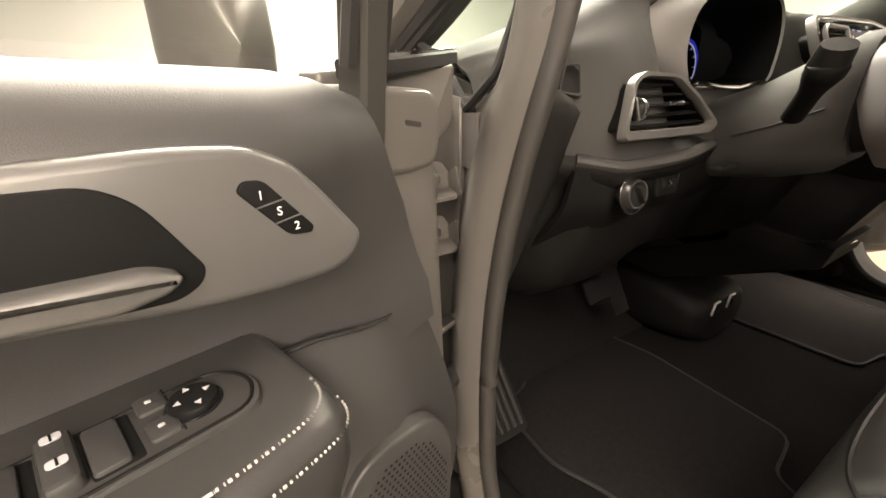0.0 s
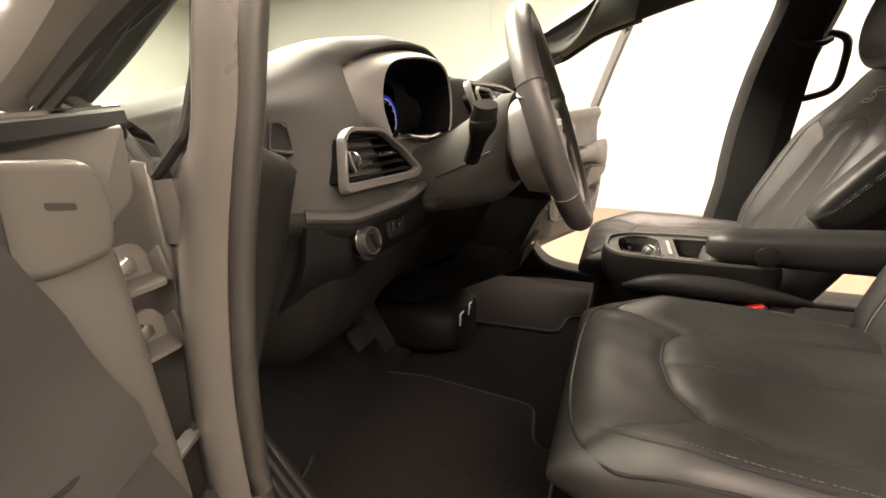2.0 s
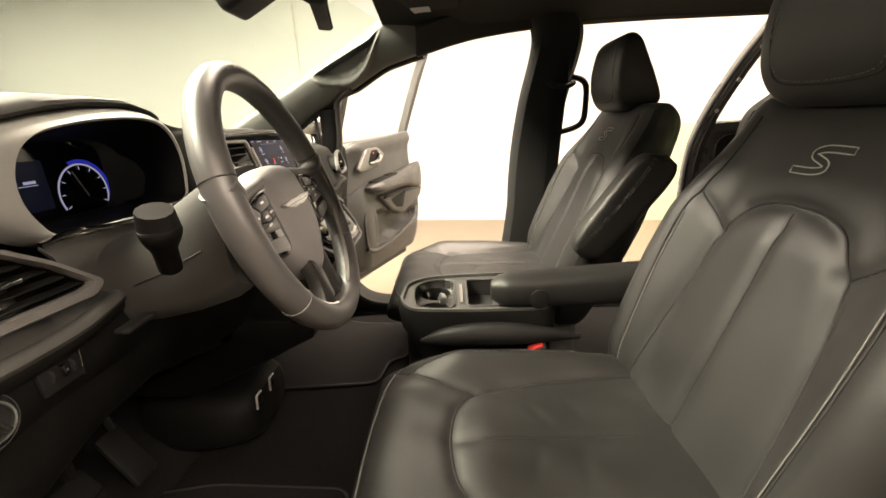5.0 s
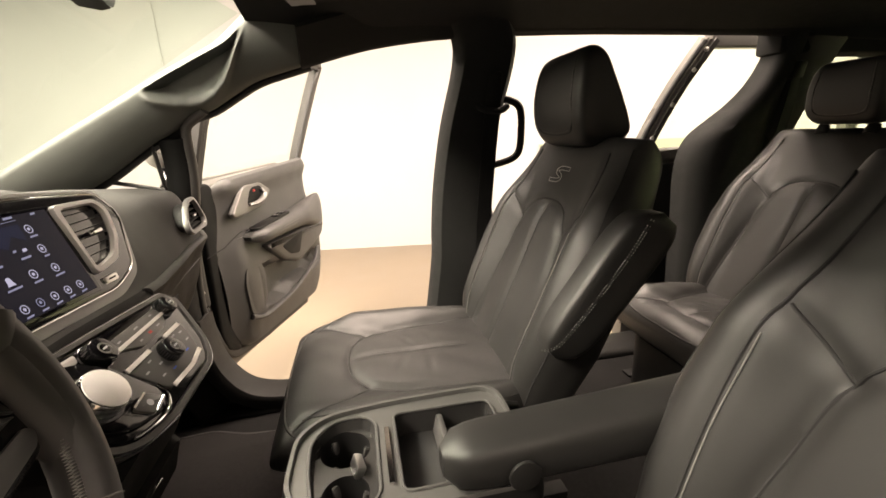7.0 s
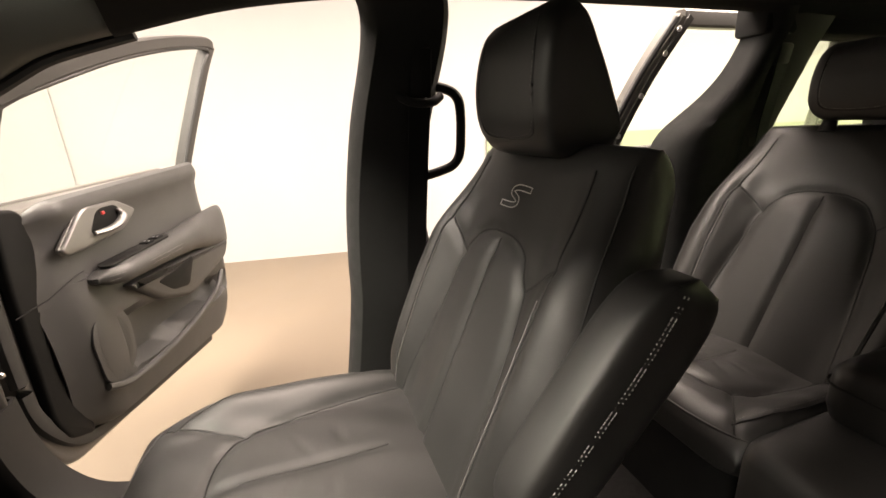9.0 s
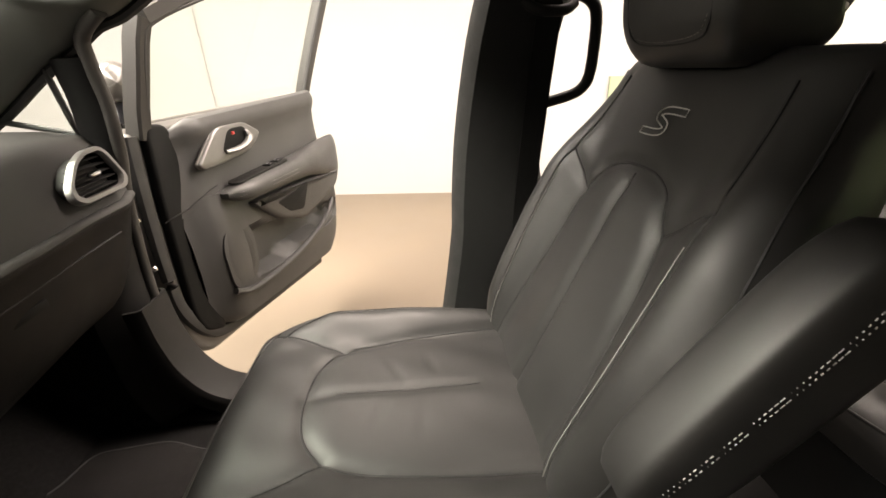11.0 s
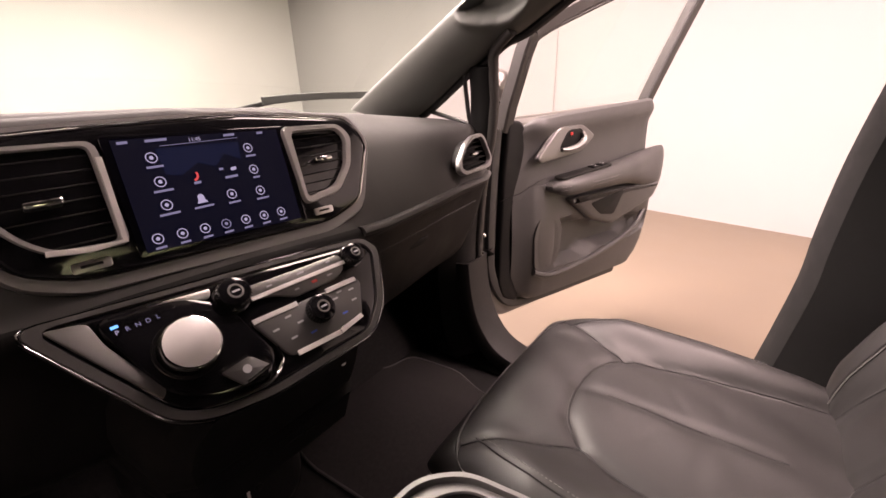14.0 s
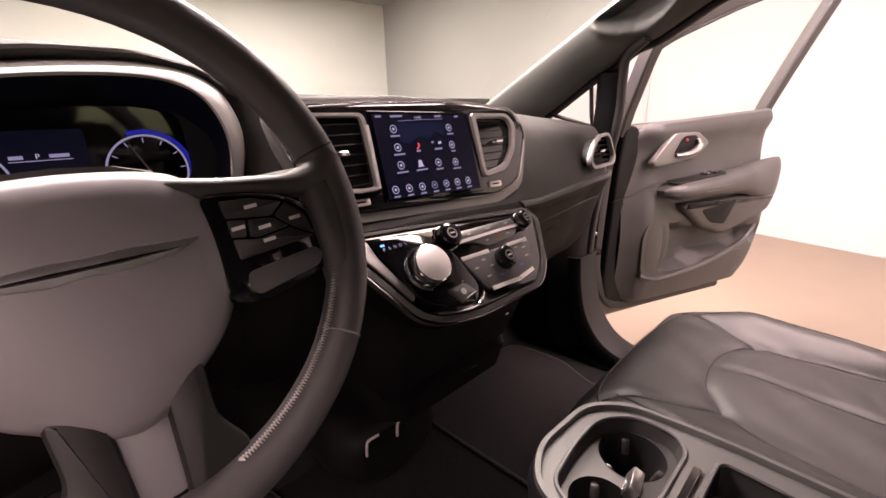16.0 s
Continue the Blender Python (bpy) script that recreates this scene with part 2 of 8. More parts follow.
RUBBER = material("rubber_seal", (0.016, 0.016, 0.016), 0.55, vary=0.1, scale=20)
# door-seal rubber made lighter in colour for the light that falls on it
SEALGREY = material("rubber_seal_lit", (0.026, 0.024, 0.022), 0.6, vary=0.1, scale=20)
DIMTHREAD = material("dark_grey_thread", (0.13, 0.125, 0.12), 0.8)
MIDTHREAD = material("mid_grey_thread", (0.26, 0.255, 0.245), 0.8)
THREAD = material("grey_thread", (0.42, 0.41, 0.39), 0.8)
SEAM = material("seam_shadow_thread", (0.008, 0.008, 0.008), 0.8)
RED = material("red_plastic", (0.45, 0.03, 0.025), 0.4)
# the same white paint twice: dimmed here, then lightened for the lit end wall
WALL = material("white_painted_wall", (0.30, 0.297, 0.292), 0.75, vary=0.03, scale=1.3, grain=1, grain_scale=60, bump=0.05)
WALL_LIT = material("white_painted_wall_lit", (0.52, 0.52, 0.503), 0.75, vary=0.03, scale=1.3, grain=1, grain_scale=60, bump=0.05)
# unseen wall's grey is chosen dark to cut light from the driver's side
UNSEENWALL = material("unseen_wall_dark_grey", (0.10, 0.099, 0.097), 0.8, vary=0.06, scale=1.3, grain=1, grain_scale=60, bump=0.05)
GREEN = material("pale_green_wall_paint", (0.22, 0.255, 0.165), 0.75, vary=0.04, scale=1.5)
FLOOR = material("tan_concrete_floor", (0.140, 0.110, 0.080), 0.55, vary=0.08, scale=2.5, grain=1, grain_scale=80, bump=0.1)
WHITE = material("white_print", (0.75, 0.75, 0.75), 0.6)
LAMPGLASS = glowing("lamp_diffuser", (1.0, 0.96, 0.9), 5.0)


def glass(name, tint, rough=0.0):
    mat = bpy.data.materials.new(name)
    mat.use_nodes = True
    nt = mat.node_tree
    nt.nodes.remove(nt.nodes["Principled BSDF"])
    tr, gl, mx, lw, pw = (nt.nodes.new("ShaderNode" + k) for k in ("BsdfTransparent", "BsdfGlossy", "MixShader", "LayerWeight", "Math"))
    tr.inputs["Color"].default_value = (*tint, 1)
    gl.inputs["Roughness"].default_value = rough
    lw.inputs["Blend"].default_value = 0.5
    pw.operation = "POWER"
    pw.inputs[1].default_value = 4.5
    low = nt.nodes.new("ShaderNodeMapRange")
    low.inputs["To Min"].default_value, low.inputs["To Max"].default_value = 0.04, 0.8
    nt.links.new(lw.outputs["Facing"], pw.inputs[0])
    nt.links.new(pw.outputs[0], low.inputs["Value"])
    nt.links.new(low.outputs["Result"], mx.inputs[0])
    nt.links.new(tr.outputs[0], mx.inputs[1])
    nt.links.new(gl.outputs[0], mx.inputs[2])
    nt.links.new(mx.outputs[0], nt.nodes["Material Output"].inputs[0])
    return mat


GLASS = glass("clear_glass", (0.95, 0.98, 0.95))
WINDSCREEN = glass("green_windscreen_glass", (0.82, 0.945, 0.86))
TINT = glass("tinted_glass", (0.88, 0.92, 0.86))

BLUEGLOW = glowing("blue_dial_light", (0.03, 0.06, 1.0), 0.08)
DIMBLUE = glowing("dim_blue_display", (0.0005, 0.0008, 0.0025), 1.0)
SCREENBG = glowing("navy_screen", (0.00015, 0.0004, 0.0028), 1.0)
SCREENSKY = glowing("blue_screen_picture", (0.0009, 0.0022, 0.009), 1.0)
SCREENINK = glowing("pale_screen_symbols", (0.12, 0.135, 0.20), 1.0)
SCREENDIM = glowing("dim_screen_symbols", (0.06, 0.07, 0.115), 1.0)
SCREENRED = glowing("red_screen_symbol", (0.22, 0.03, 0.03), 1.0)
CYAN = glowing("cyan_gear_light", (0.05, 0.26, 0.6), 1.0)
VENTFRAME = material("satin_vent_frame", (0.36, 0.355, 0.345), 0.36, metal=0.25, vary=0.05, scale=12)
PALEPRINT = material("pale_key_print", (0.38, 0.38, 0.40), 0.6)
DARKKEY = material("dark_spoke_keys", (0.030, 0.0295, 0.029), 0.34, vary=0.05, scale=15)
KEYGREY = material("dark_grey_keys", (0.080, 0.079, 0.078), 0.38, vary=0.05, scale=15)
CUPGREY = material("silver_grey_console_trim", (0.060, 0.059, 0.057), 0.38, metal=0.1, vary=0.06, scale=12)
COVER = material("fine_grained_grey_cover", (0.155, 0.148, 0.151), 0.42, vary=0.05, scale=7, grain_scale=2600, bump=0.06)
BAND = material("satin_grey_dash_band", (0.20, 0.197, 0.193), 0.40, metal=0.15, vary=0.05, scale=9)
# metal drawn pale and less metallic, its bright reflection put into the colour
PALESHINE = material("brushed_metal_painted_shine", (0.72, 0.70, 0.68), 0.32, metal=0.35, vary=0.06, scale=30)
SILVERKEY = material("silver_grey_keys", (0.14, 0.138, 0.134), 0.34, metal=0.5, vary=0.06, scale=15)
BLUEMARK = material("blue_print", (0.05, 0.12, 0.55), 0.5)
COVERGREY = material("dark_grey_pillar_plastic", (0.014, 0.0136, 0.0132), 0.55, vary=0.06, scale=9, grain_scale=1300, bump=0.1, spec=0.15)
DISPLAY = material("dark_display_glass", (0.004, 0.004, 0.006), 0.07, vary=0.05, scale=5, spec=0.35)
VALANCE = material("grey_seat_base_plastic", (0.075, 0.072, 0.068), 0.5, vary=0.06, scale=8, grain_scale=1300, bump=0.1)
ARMSOFT = material("soft_charcoal_armrest", (0.036, 0.0353, 0.0345), 0.36, vary=0.06, scale=8, grain_scale=1600, bump=0.05)
# rim leather, set lighter than the other smooth leather
RIMHIDE = material("lighter_rim_leather", (0.054, 0.052, 0.051), 0.42, vary=0.10, scale=9, grain_scale=1900, bump=0.06)
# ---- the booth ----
# hard black plastic coloured darker to stand in for shade under the dash
LOWDASH = material("black_plastic_in_shade", (0.0070, 0.0068, 0.0066), 0.58, vary=0.08, scale=10, grain_scale=1300, bump=0.10, spec=0.12)
CUPWALL = material("glossy_grey_cup_wall", (0.022, 0.0215, 0.021), 0.24, vary=0.06, scale=14)
SWITCHGREY = material("grey_switch_panel_plastic", (0.030, 0.0295, 0.0288), 0.42, vary=0.05, scale=12, grain_scale=1500, bump=0.05)
# paint of the window frames; also shade on the passenger's post and door shell
FRAME_AND_SHADE = material("dark_grey_frame_and_shade", (0.034, 0.032, 0.030), 0.5, vary=0.05, scale=6, spec=0.25)
GROUND = 0.10
solid("floor", span(-6, 8.5, -8.5, 9.5, GROUND - 0.1, GROUND), FLOOR, "tan painted concrete floor of the photo booth", "floor", kind="structure")


def wall(name, a, b, height, mat, label, base=GROUND):
    a, b = Vector(a), Vector(b)
    d = (b - a).normalized()
    n = Vector((d.y, -d.x)) * 0.2
    return solid(name, slab([a, b, b + n, a + n], height, m=Matrix.Translation((0, 0, base))), mat, label, "wall", kind="structure", smooth=False)


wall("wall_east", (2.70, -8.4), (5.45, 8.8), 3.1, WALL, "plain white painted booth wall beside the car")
wall("wall_north", (5.32, 7.85), (-6.0, 9.66), 3.1, WALL_LIT, "white painted booth wall ahead of the car, lightened for its light")
wall("wall_west", (-4.2, 9.3), (-4.2, -8.4), 3.1, UNSEENWALL, "unseen booth wall on the driver's flank, dark to cut side light")
wall("wall_south", (-4.2, -6.2), (3.2, -6.2), 3.1, GREEN, "pale green wall behind the car")
solid("trim", move(span(-0.003, 0.003, -0.006, 0.006, GROUND, 3.18), Matrix.Translation((4.374, 2.17, 0))), WALL, "thin vertical panel joint on the booth wall", "joint", kind="structure")
solid("trim", slab([(2.86, -7.4), (3.79, -1.55), (3.77, -1.55), (2.84, -7.4)], 1.05, m=Matrix.Translation((0, 0, GROUND))), GREEN, "pale green painted dado on the booth wall", "dado", kind="structure", smooth=False)
solid("ceiling", span(-6, 8.5, -8.5, 9.5, 3.2, 3.3), WALL, "white booth ceiling", "ceiling", kind="structure")
# housings for the added, unseen ceiling lamps
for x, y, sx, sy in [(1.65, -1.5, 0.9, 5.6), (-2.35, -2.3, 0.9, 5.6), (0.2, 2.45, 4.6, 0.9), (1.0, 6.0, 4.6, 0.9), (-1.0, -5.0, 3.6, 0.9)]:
    lamp = thing("unseen_ceiling_lamp", (x, y, 3.2), "unseen long white panel lamp, added on the booth ceiling", "lamp", "ceiling lamps")
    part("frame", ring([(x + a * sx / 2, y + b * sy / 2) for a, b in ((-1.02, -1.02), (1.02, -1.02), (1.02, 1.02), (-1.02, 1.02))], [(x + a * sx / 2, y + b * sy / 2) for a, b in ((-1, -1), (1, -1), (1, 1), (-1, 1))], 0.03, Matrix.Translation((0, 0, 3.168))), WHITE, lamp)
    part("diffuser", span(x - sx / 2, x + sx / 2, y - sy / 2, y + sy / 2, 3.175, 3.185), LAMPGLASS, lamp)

# ---- the body of the car: floor, roof, pillars ----
solid("floor", span(-0.80, 0.80, -2.6, 1.16, 0.40, 0.46, 0.02), CARPET, "black loop carpet on the car's floor", "carpet", kind="structure")
solid("floor", move(span(-0.78, 0.78, 0, 0.55, -0.03, 0.0, 0.01), pose(0, 1.10, 0.46, 48)), CARPET, "black carpeted footwell slope under the dashboard", "carpet", kind="structure")
for f in (-1, 1):
    solid("trim", span(min(f * 0.74, f * 0.90), max(f * 0.74, f * 0.90), -2.6, 1.05, 0.30, 0.485, 0.03, 3), HARD, "black plastic sill cover of the door opening", "sill", kind="structure")
    solid("trim", span(min(f * 0.88, f * 0.97), max(f * 0.88, f * 0.97), -2.6, 1.05, 0.24, 0.44, 0.03, 3), PAINT, "grey painted outer sill of the car", "sill", kind="structure")

# trim that sweeps from the foot of the passenger's door pillar back along the sill
line = catmull([(0, 0.915, 0.80), (0, 0.905, 0.70), (0, 0.876, 0.605), (0, 0.812, 0.532), (0, 0.70, 0.505), (0, 0.50, 0.497), (0, 0.20, 0.494), (0, -0.10, 0.494)], 5)
rows = []
for k, q in enumerate(line):
    d = (line[min(k + 1, len(line) - 1)] - line[max(k - 1, 0)]).normalized()
    n = Vector((0, d.z, -d.y))
    rows.append([(x, q.y + n.y * h, q.z + n.z * h) for x, h in ((0.742, -0.040), (0.745, -0.012), (0.752, 0.000), (0.780, 0.004), (0.825, 0.003), (0.858, -0.002), (0.868, -0.016), (0.870, -0.034))])
solid("trim", thick(loft(rows), 0.008), COVERGREY, "dark grey plastic trim sweeping from pillar to sill", "sill trim", kind="structure")

# roof lining: a shallow vault
rows = []
for i in range(25):
    y = 0.64 - i * 0.143
    edge = lerp_table(y, [(-2.8, 1.56), (-1.6, 1.60), (-0.3, 1.605), (0.15, 1.595), (0.4, 1.575), (0.70, 1.60)])[0]
    rows.append([(x * 0.045, y, edge + 0.075 * (1 - (abs(x) / 17.0) ** 2.6)) for x in range(-17, 18)])
solid("ceiling", thick(loft(rows), 0.02), HEADLINER, "black cloth headliner of the car", "headliner", kind="structure")

# upper side rails, over the front door, from the windscreen pillar back
RAIL = [(0.80, 1.33, 1.235), (0.775, 1.10, 1.365), (0.75, 0.90, 1.455), (0.765, 0.86, 1.362), (0.742, 0.77, 1.412), (0.73, 0.672, 1.466), (0.72, 0.532, 1.508), (0.72, 0.379, 1.548), (0.72, 0.26, 1.568), (0.72, 0.12, 1.582), (0.725, -0.15, 1.600), (0.73, -0.6, 1.600), (0.73, -1.1, 1.590), (0.72, -2.4, 1.55)]
for f in (1, -1):
    line = catmull(RAIL[6:], 4)
    rows = []
    for p in line:
        rows.append([(f * (p.x + 0.07), p.y, p.z + 0.02), (f * (p.x + 0.015), p.y, p.z - 0.004), (f * p.x, p.y, p.z), (f * (p.x - 0.05), p.y - 0.005, p.z + 0.035), (f * (p.x - 0.12), p.y - 0.01, p.z + 0.065)])
    solid("trim", thick(loft(rows), 0.01), HEADLINER, "black cloth covered rail above the doors", "roof rail", kind="structure")
    # roof skin outside, shown above the open door
    solid("trim", thick(loft([[(f * (p.x + 0.075), p.y, p.z + 0.012), (f * (p.x + 0.06), p.y, p.z + 0.07), (f * (p.x - 0.1), p.y, p.z + 0.13)] for p in line]), 0.01), PAINT, "grey painted roof edge of the car", "roof", kind="structure")
solid("ceiling", thick(loft([[(x * 0.08, y, 1.76 - 0.03 * abs(x / 10) ** 2) for x in range(-9, 10)] for y in (0.62, 0.2, -1, -2.7)]), 0.01), PAINT, "grey painted steel roof of the car", "roof", kind="structure")

# windscreen pillars: wide cloth-covered trim from the dash up to the roof
# with an oval grip scooped into it: rows of x, y, z along the glass and along the door opening
PILLAR_ROWS = [(0.735, 1.330, 1.228, 0.775, 1.160, 1.195), (0.715, 1.140, 1.327, 0.765, 1.067, 1.245), (0.700, 0.975, 1.413, 0.752, 0.955, 1.317), (0.694, 0.905, 1.450, 0.746, 0.890, 1.350), (0.690, 0.835, 1.486, 0.742, 0.835, 1.386), (0.686, 0.765, 1.520, 0.738, 0.780, 1.404), (0.682, 0.700, 1.552, 0.734, 0.715, 1.440), (0.676, 0.655, 1.586, 0.730, 0.655, 1.472), (0.670, 0.610, 1.618, 0.726, 0.580, 1.495), (0.665, 0.540, 1.640, 0.722, 0.500, 1.516)]
SCOOP = [(0.640, 0.0), (0.668, 0.22), (0.692, 0.48), (0.720, 0.73), (0.752, 0.84), (0.785, 0.86), (0.815, 0.81), (0.848, 0.66), (0.885, 0.36), (0.920, 0.0)]
for f in (1, -1):
    up = catmull([r[:3] for r in PILLAR_ROWS], 16)
    down = catmull([r[3:] for r in PILLAR_ROWS], 16)
    rows = []
    for w, l in zip(up, down):
        row = [(f * (w.x + 0.03), w.y + 0.030, w.z + 0.006), (f * (w.x + 0.004), w.y + 0.006, w.z + 0.002)]
        for j in range(29):
            c = j / 28
            p = w.lerp(l, c)
            x = p.x - 0.020 * math.sin(math.pi * c) ** 0.8
            edge = lerp_table(p.y, SCOOP)[0] if 0.640 < p.y < 0.920 else 0.0
            if edge > 0:
                x += 0.044 * smooth((edge - c) / 0.42) * smooth(c / 0.10) * smooth(edge / 0.3)
                x -= 0.010 * math.exp(-((c - edge - 0.06) / 0.085) ** 2) * smooth(edge / 0.3)
            row.append((f * x, p.y, p.z))
        row += [(f * (l.x + 0.012), l.y - 0.004, l.z - 0.006), (f * (l.x + 0.05), l.y, l.z - 0.002)]
        rows.append(row)
    outer = [[(f * (l.x + 0.052), l.y, l.z + 0.002), (f * (l.x + 0.080), l.y + 0.012, l.z + 0.012), (f * (l.x + 0.084), l.y + 0.030, l.z + 0.034), (f * (l.x + 0.060), l.y + 0.065, l.z + 0.075)] for l in down]
    solid("trim", thick(loft(outer), 0.008), PAINT, "grey painted outer skin of the windscreen pillar", "pillar skin", kind="structure")
    solid("trim", sweep([(f * (l.x + 0.046), l.y - 0.006, l.z - 0.008) for l in down[::5]], 0.010, 8), RUBBER, "black rubber seal along the windscreen pillar", "door seal", kind="structure")
    solid("trim", thick(loft(rows), 0.006), GREYTRIM, "grey-green windscreen pillar trim with a scooped oval grip", "pillar trim", kind="structure")

# windscreen
rows = []
for i in range(9):
    t = i / 8
    y, z = 1.36 - 0.70 * t, 1.215 + 0.405 * t
    rows.append([(0.78 * (1 - 0.1 * t) * (j / 8), y + 0.13 * (1 - (j / 8) ** 2), z + 0.03 * (1 - (j / 8) ** 2)) for j in range(-8, 9)])
ws = solid("window_1", loft(rows), WINDSCREEN, "large green-tinted windscreen of the car", "windscreen", kind="structure")
ws.visible_shadow = False
# black frit and cowl under the glass
solid("trim", thick(loft([[(x * 0.1, 1.30 + 0.13 * (1 - (x / 8) ** 2), 1.195), (x * 0.1, 1.45 + 0.13 * (1 - (x / 8) ** 2), 1.17)] for x in range(-8, 9)]), 0.02), DARK, "black plastic cowl under the windscreen", "cowl", kind="structure")
# bonnet and wings, outside
rows = []
for y, z, w in [(1.46, 1.13, 0.86), (1.7, 1.11, 0.88), (2.0, 1.06, 0.88), (2.3, 0.98, 0.84), (2.5, 0.86, 0.76)]:
    rows.append([(w * j / 8, y + 0.12 * (1 - (j / 8) ** 2), z - 0.06 * abs(j / 8) ** 3) for j in range(-8, 9)])
solid("trim", thick(loft(rows), 0.02), PAINT, "grey painted bonnet of the car", "bonnet", kind="structure")
for f in (1, -1):
    rows = []
    for y, z, x in [(1.04, 1.165, 0.93), (1.3, 1.15, 0.955), (1.7, 1.10, 0.97), (2.1, 1.03, 0.95), (2.5, 0.85, 0.82)]:
        rows.append([(f * (x - 0.09), y, z + 0.005), (f * (x - 0.03), y, z - 0.01), (f * x, y, z - 0.08), (f * (x + 0.01), y, z - 0.3), (f * (x - 0.02), y, 0.45)])
    solid("trim", thick(loft(rows), 0.012), PAINT, "grey painted front wing of the car", "wing", kind="structure")

# door pillar A: painted, with a rubber seal, along the front edge of each door opening
APOST = [(0.86, 0.74, 0.33), (0.862, 0.86, 0.43), (0.862, 0.922, 0.56), (0.862, 0.936, 0.70), (0.86, 0.936, 0.84), (0.857, 0.928, 0.94), (0.851, 0.912, 1.05), (0.845, 0.884, 1.146), (0.838, 0.872, 1.20), (0.83, 0.865, 1.26), (0.815, 0.860, 1.32), (0.80, 0.852, 1.365), (0.775, 0.81, 1.40)]
for f in (1, -1):
    line = catmull([(a, b + (0.030 * smooth((1.44 - c) / 0.1) if f > 0 else 0), c) for a, b, c in APOST], 5)
    rows = [[(f * (p.x - 0.026), p.y - 0.032, p.z), (f * (p.x - 0.014), p.y - 0.018, p.z), (f * (p.x - 0.007), p.y - 0.004, p.z), (f * (p.x - 0.010), p.y + 0.018 - 0.008 * smooth((p.z - 1.12) / 0.06), p.z), (f * (p.x - 0.030 + 0.015 * smooth((p.z - 1.12) / 0.06)), p.y + 0.045 - 0.027 * smooth((p.z - 1.12) / 0.06), p.z), (f * (p.x - 0.040 + 0.015 * smooth((p.z - 1.12) / 0.06)), p.y + 0.075 - 0.050 * smooth((p.z - 1.12) / 0.06), p.z)] for p in line]
    # passenger's post coloured darker for the rubber seal and shade over it
    solid("trim", thick(loft(rows), 0.008), PAINT if f < 0 else FRAME_AND_SHADE, "grey painted door pillar with its flange, darkened on the passenger's side", "door pillar", kind="structure")
    rows, slim = [], []
    for p in line[:-9]:
        # wide below, a slim bar beside the quarter window
        k = smooth((p.z - (1.13 if f < 0 else 1.08)) / (0.05 if f < 0 else 0.10))
        low = ((-0.150, 0.06), (-0.140, 0.000), (-0.118, -0.024), (-0.085, -0.036), (-0.045, -0.038), (-0.026, -0.018)) if f < 0 else ((-0.125, 0.05), (-0.105, -0.005), (-0.085, -0.026), (-0.055, -0.040), (-0.034, -0.036), (-0.026, -0.018))
        high = ((-0.030, 0.036), (-0.042, 0.020), (-0.046, -0.002), (-0.043, -0.018), (-0.036, -0.028), (-0.026, -0.016))
        if f < 0:
            out = 0.075 * (1 - smooth((p.z - 0.84) / 0.22))
            low = [(a[0] + out * w, a[1]) for a, w in zip(low, (1, 1, 0.8, 0.5, 0.1, 0))]
        (slim if p.z > (1.16 if f < 0 else 1.10) else rows).append([(f * (p.x + a[0] + (b[0] - a[0]) * k), p.y + a[1] + (b[1] - a[1]) * k, p.z) for a, b in zip(low, high)])
    solid("trim", thick(loft(slim), 0.006), DARK, "black cover of the post beside the quarter window", "pillar trim", kind="structure")
    solid("trim", thick(loft(rows), 0.006), COVERGREY, "dark grey plastic pillar cover beside the dashboard", "pillar trim", kind="structure")
    solid("trim", sweep([(f * (p.x - 0.036), p.y - 0.040 + 0.008 * smooth((p.z - 1.03) / 0.17), p.z) for p in line], 0.013, 10), SEALGREY, "dark grey rubber door seal along the pillar", "door seal", kind="structure")
    # hinge side panel behind
    solid("trim", span(min(f * 0.79, f * 0.825), max(f * 0.79, f * 0.825), 0.975, 1.38, 0.4, 1.15, 0.01), PAINT, "grey painted hinge panel of the body", "hinge panel", kind="structure")
    # small fixed quarter window between the two pillars
    tri = [(0.81, 0.948, 1.190), (0.81, 1.10, 1.225), (0.80, 1.085, 1.258), (0.79, 0.985, 1.330), (0.79, 0.952, 1.318)]
    if f < 0:
        tri = [(0.815, 0.972, 1.133), (0.815, 1.028, 1.190), (0.812, 1.108, 1.220), (0.802, 1.020, 1.266), (0.790, 0.940, 1.302), (0.785, 0.897, 1.318), (0.800, 0.902, 1.235), (0.812, 0.922, 1.172)]
        solid("trim", slab([(0.935, 1.06), (0.945, 1.130), (0.972, 1.128), (1.028, 1.184), (1.110, 1.214), (1.38, 1.16), (1.38, 1.06)][::-1], 0.018, 0.003, m=basis((-0.801, 0, 0), (0, 1, 0), (0, 0, 1)) @ pose(0, 0, -0.018)), PAINT, "grey painted corner of the wing under the quarter window", "wing corner", kind="structure")
        solid("trim", sweep(catmull([(-0.822, 1.128, 1.212), (-0.815, 1.050, 1.254), (-0.806, 0.965, 1.297), (-0.795, 0.905, 1.326)], 5), 0.013, 8), RUBBER, "broad black rubber seal above the quarter window", "window seal", kind="structure")
    ring_line = [Vector((f * a[0], a[1], a[2])).lerp(Vector((f * b[0], b[1], b[2])), k / 5) for a, b in zip(tri, tri[1:] + tri[:1]) for k in range(5)]
    solid("trim", sweep(ring_line, 0.006, 8, True), RUBBER, "black rubber surround of the quarter window", "window seal", kind="structure")
    bm = bmesh.new()
    bm.faces.new([bm.verts.new((f * a, b, c)) for a, b, c in tri])
    qw = solid("window_2", bm, GLASS, "small triangular quarter window", "quarter window", kind="structure")
    qw.visible_shadow = False
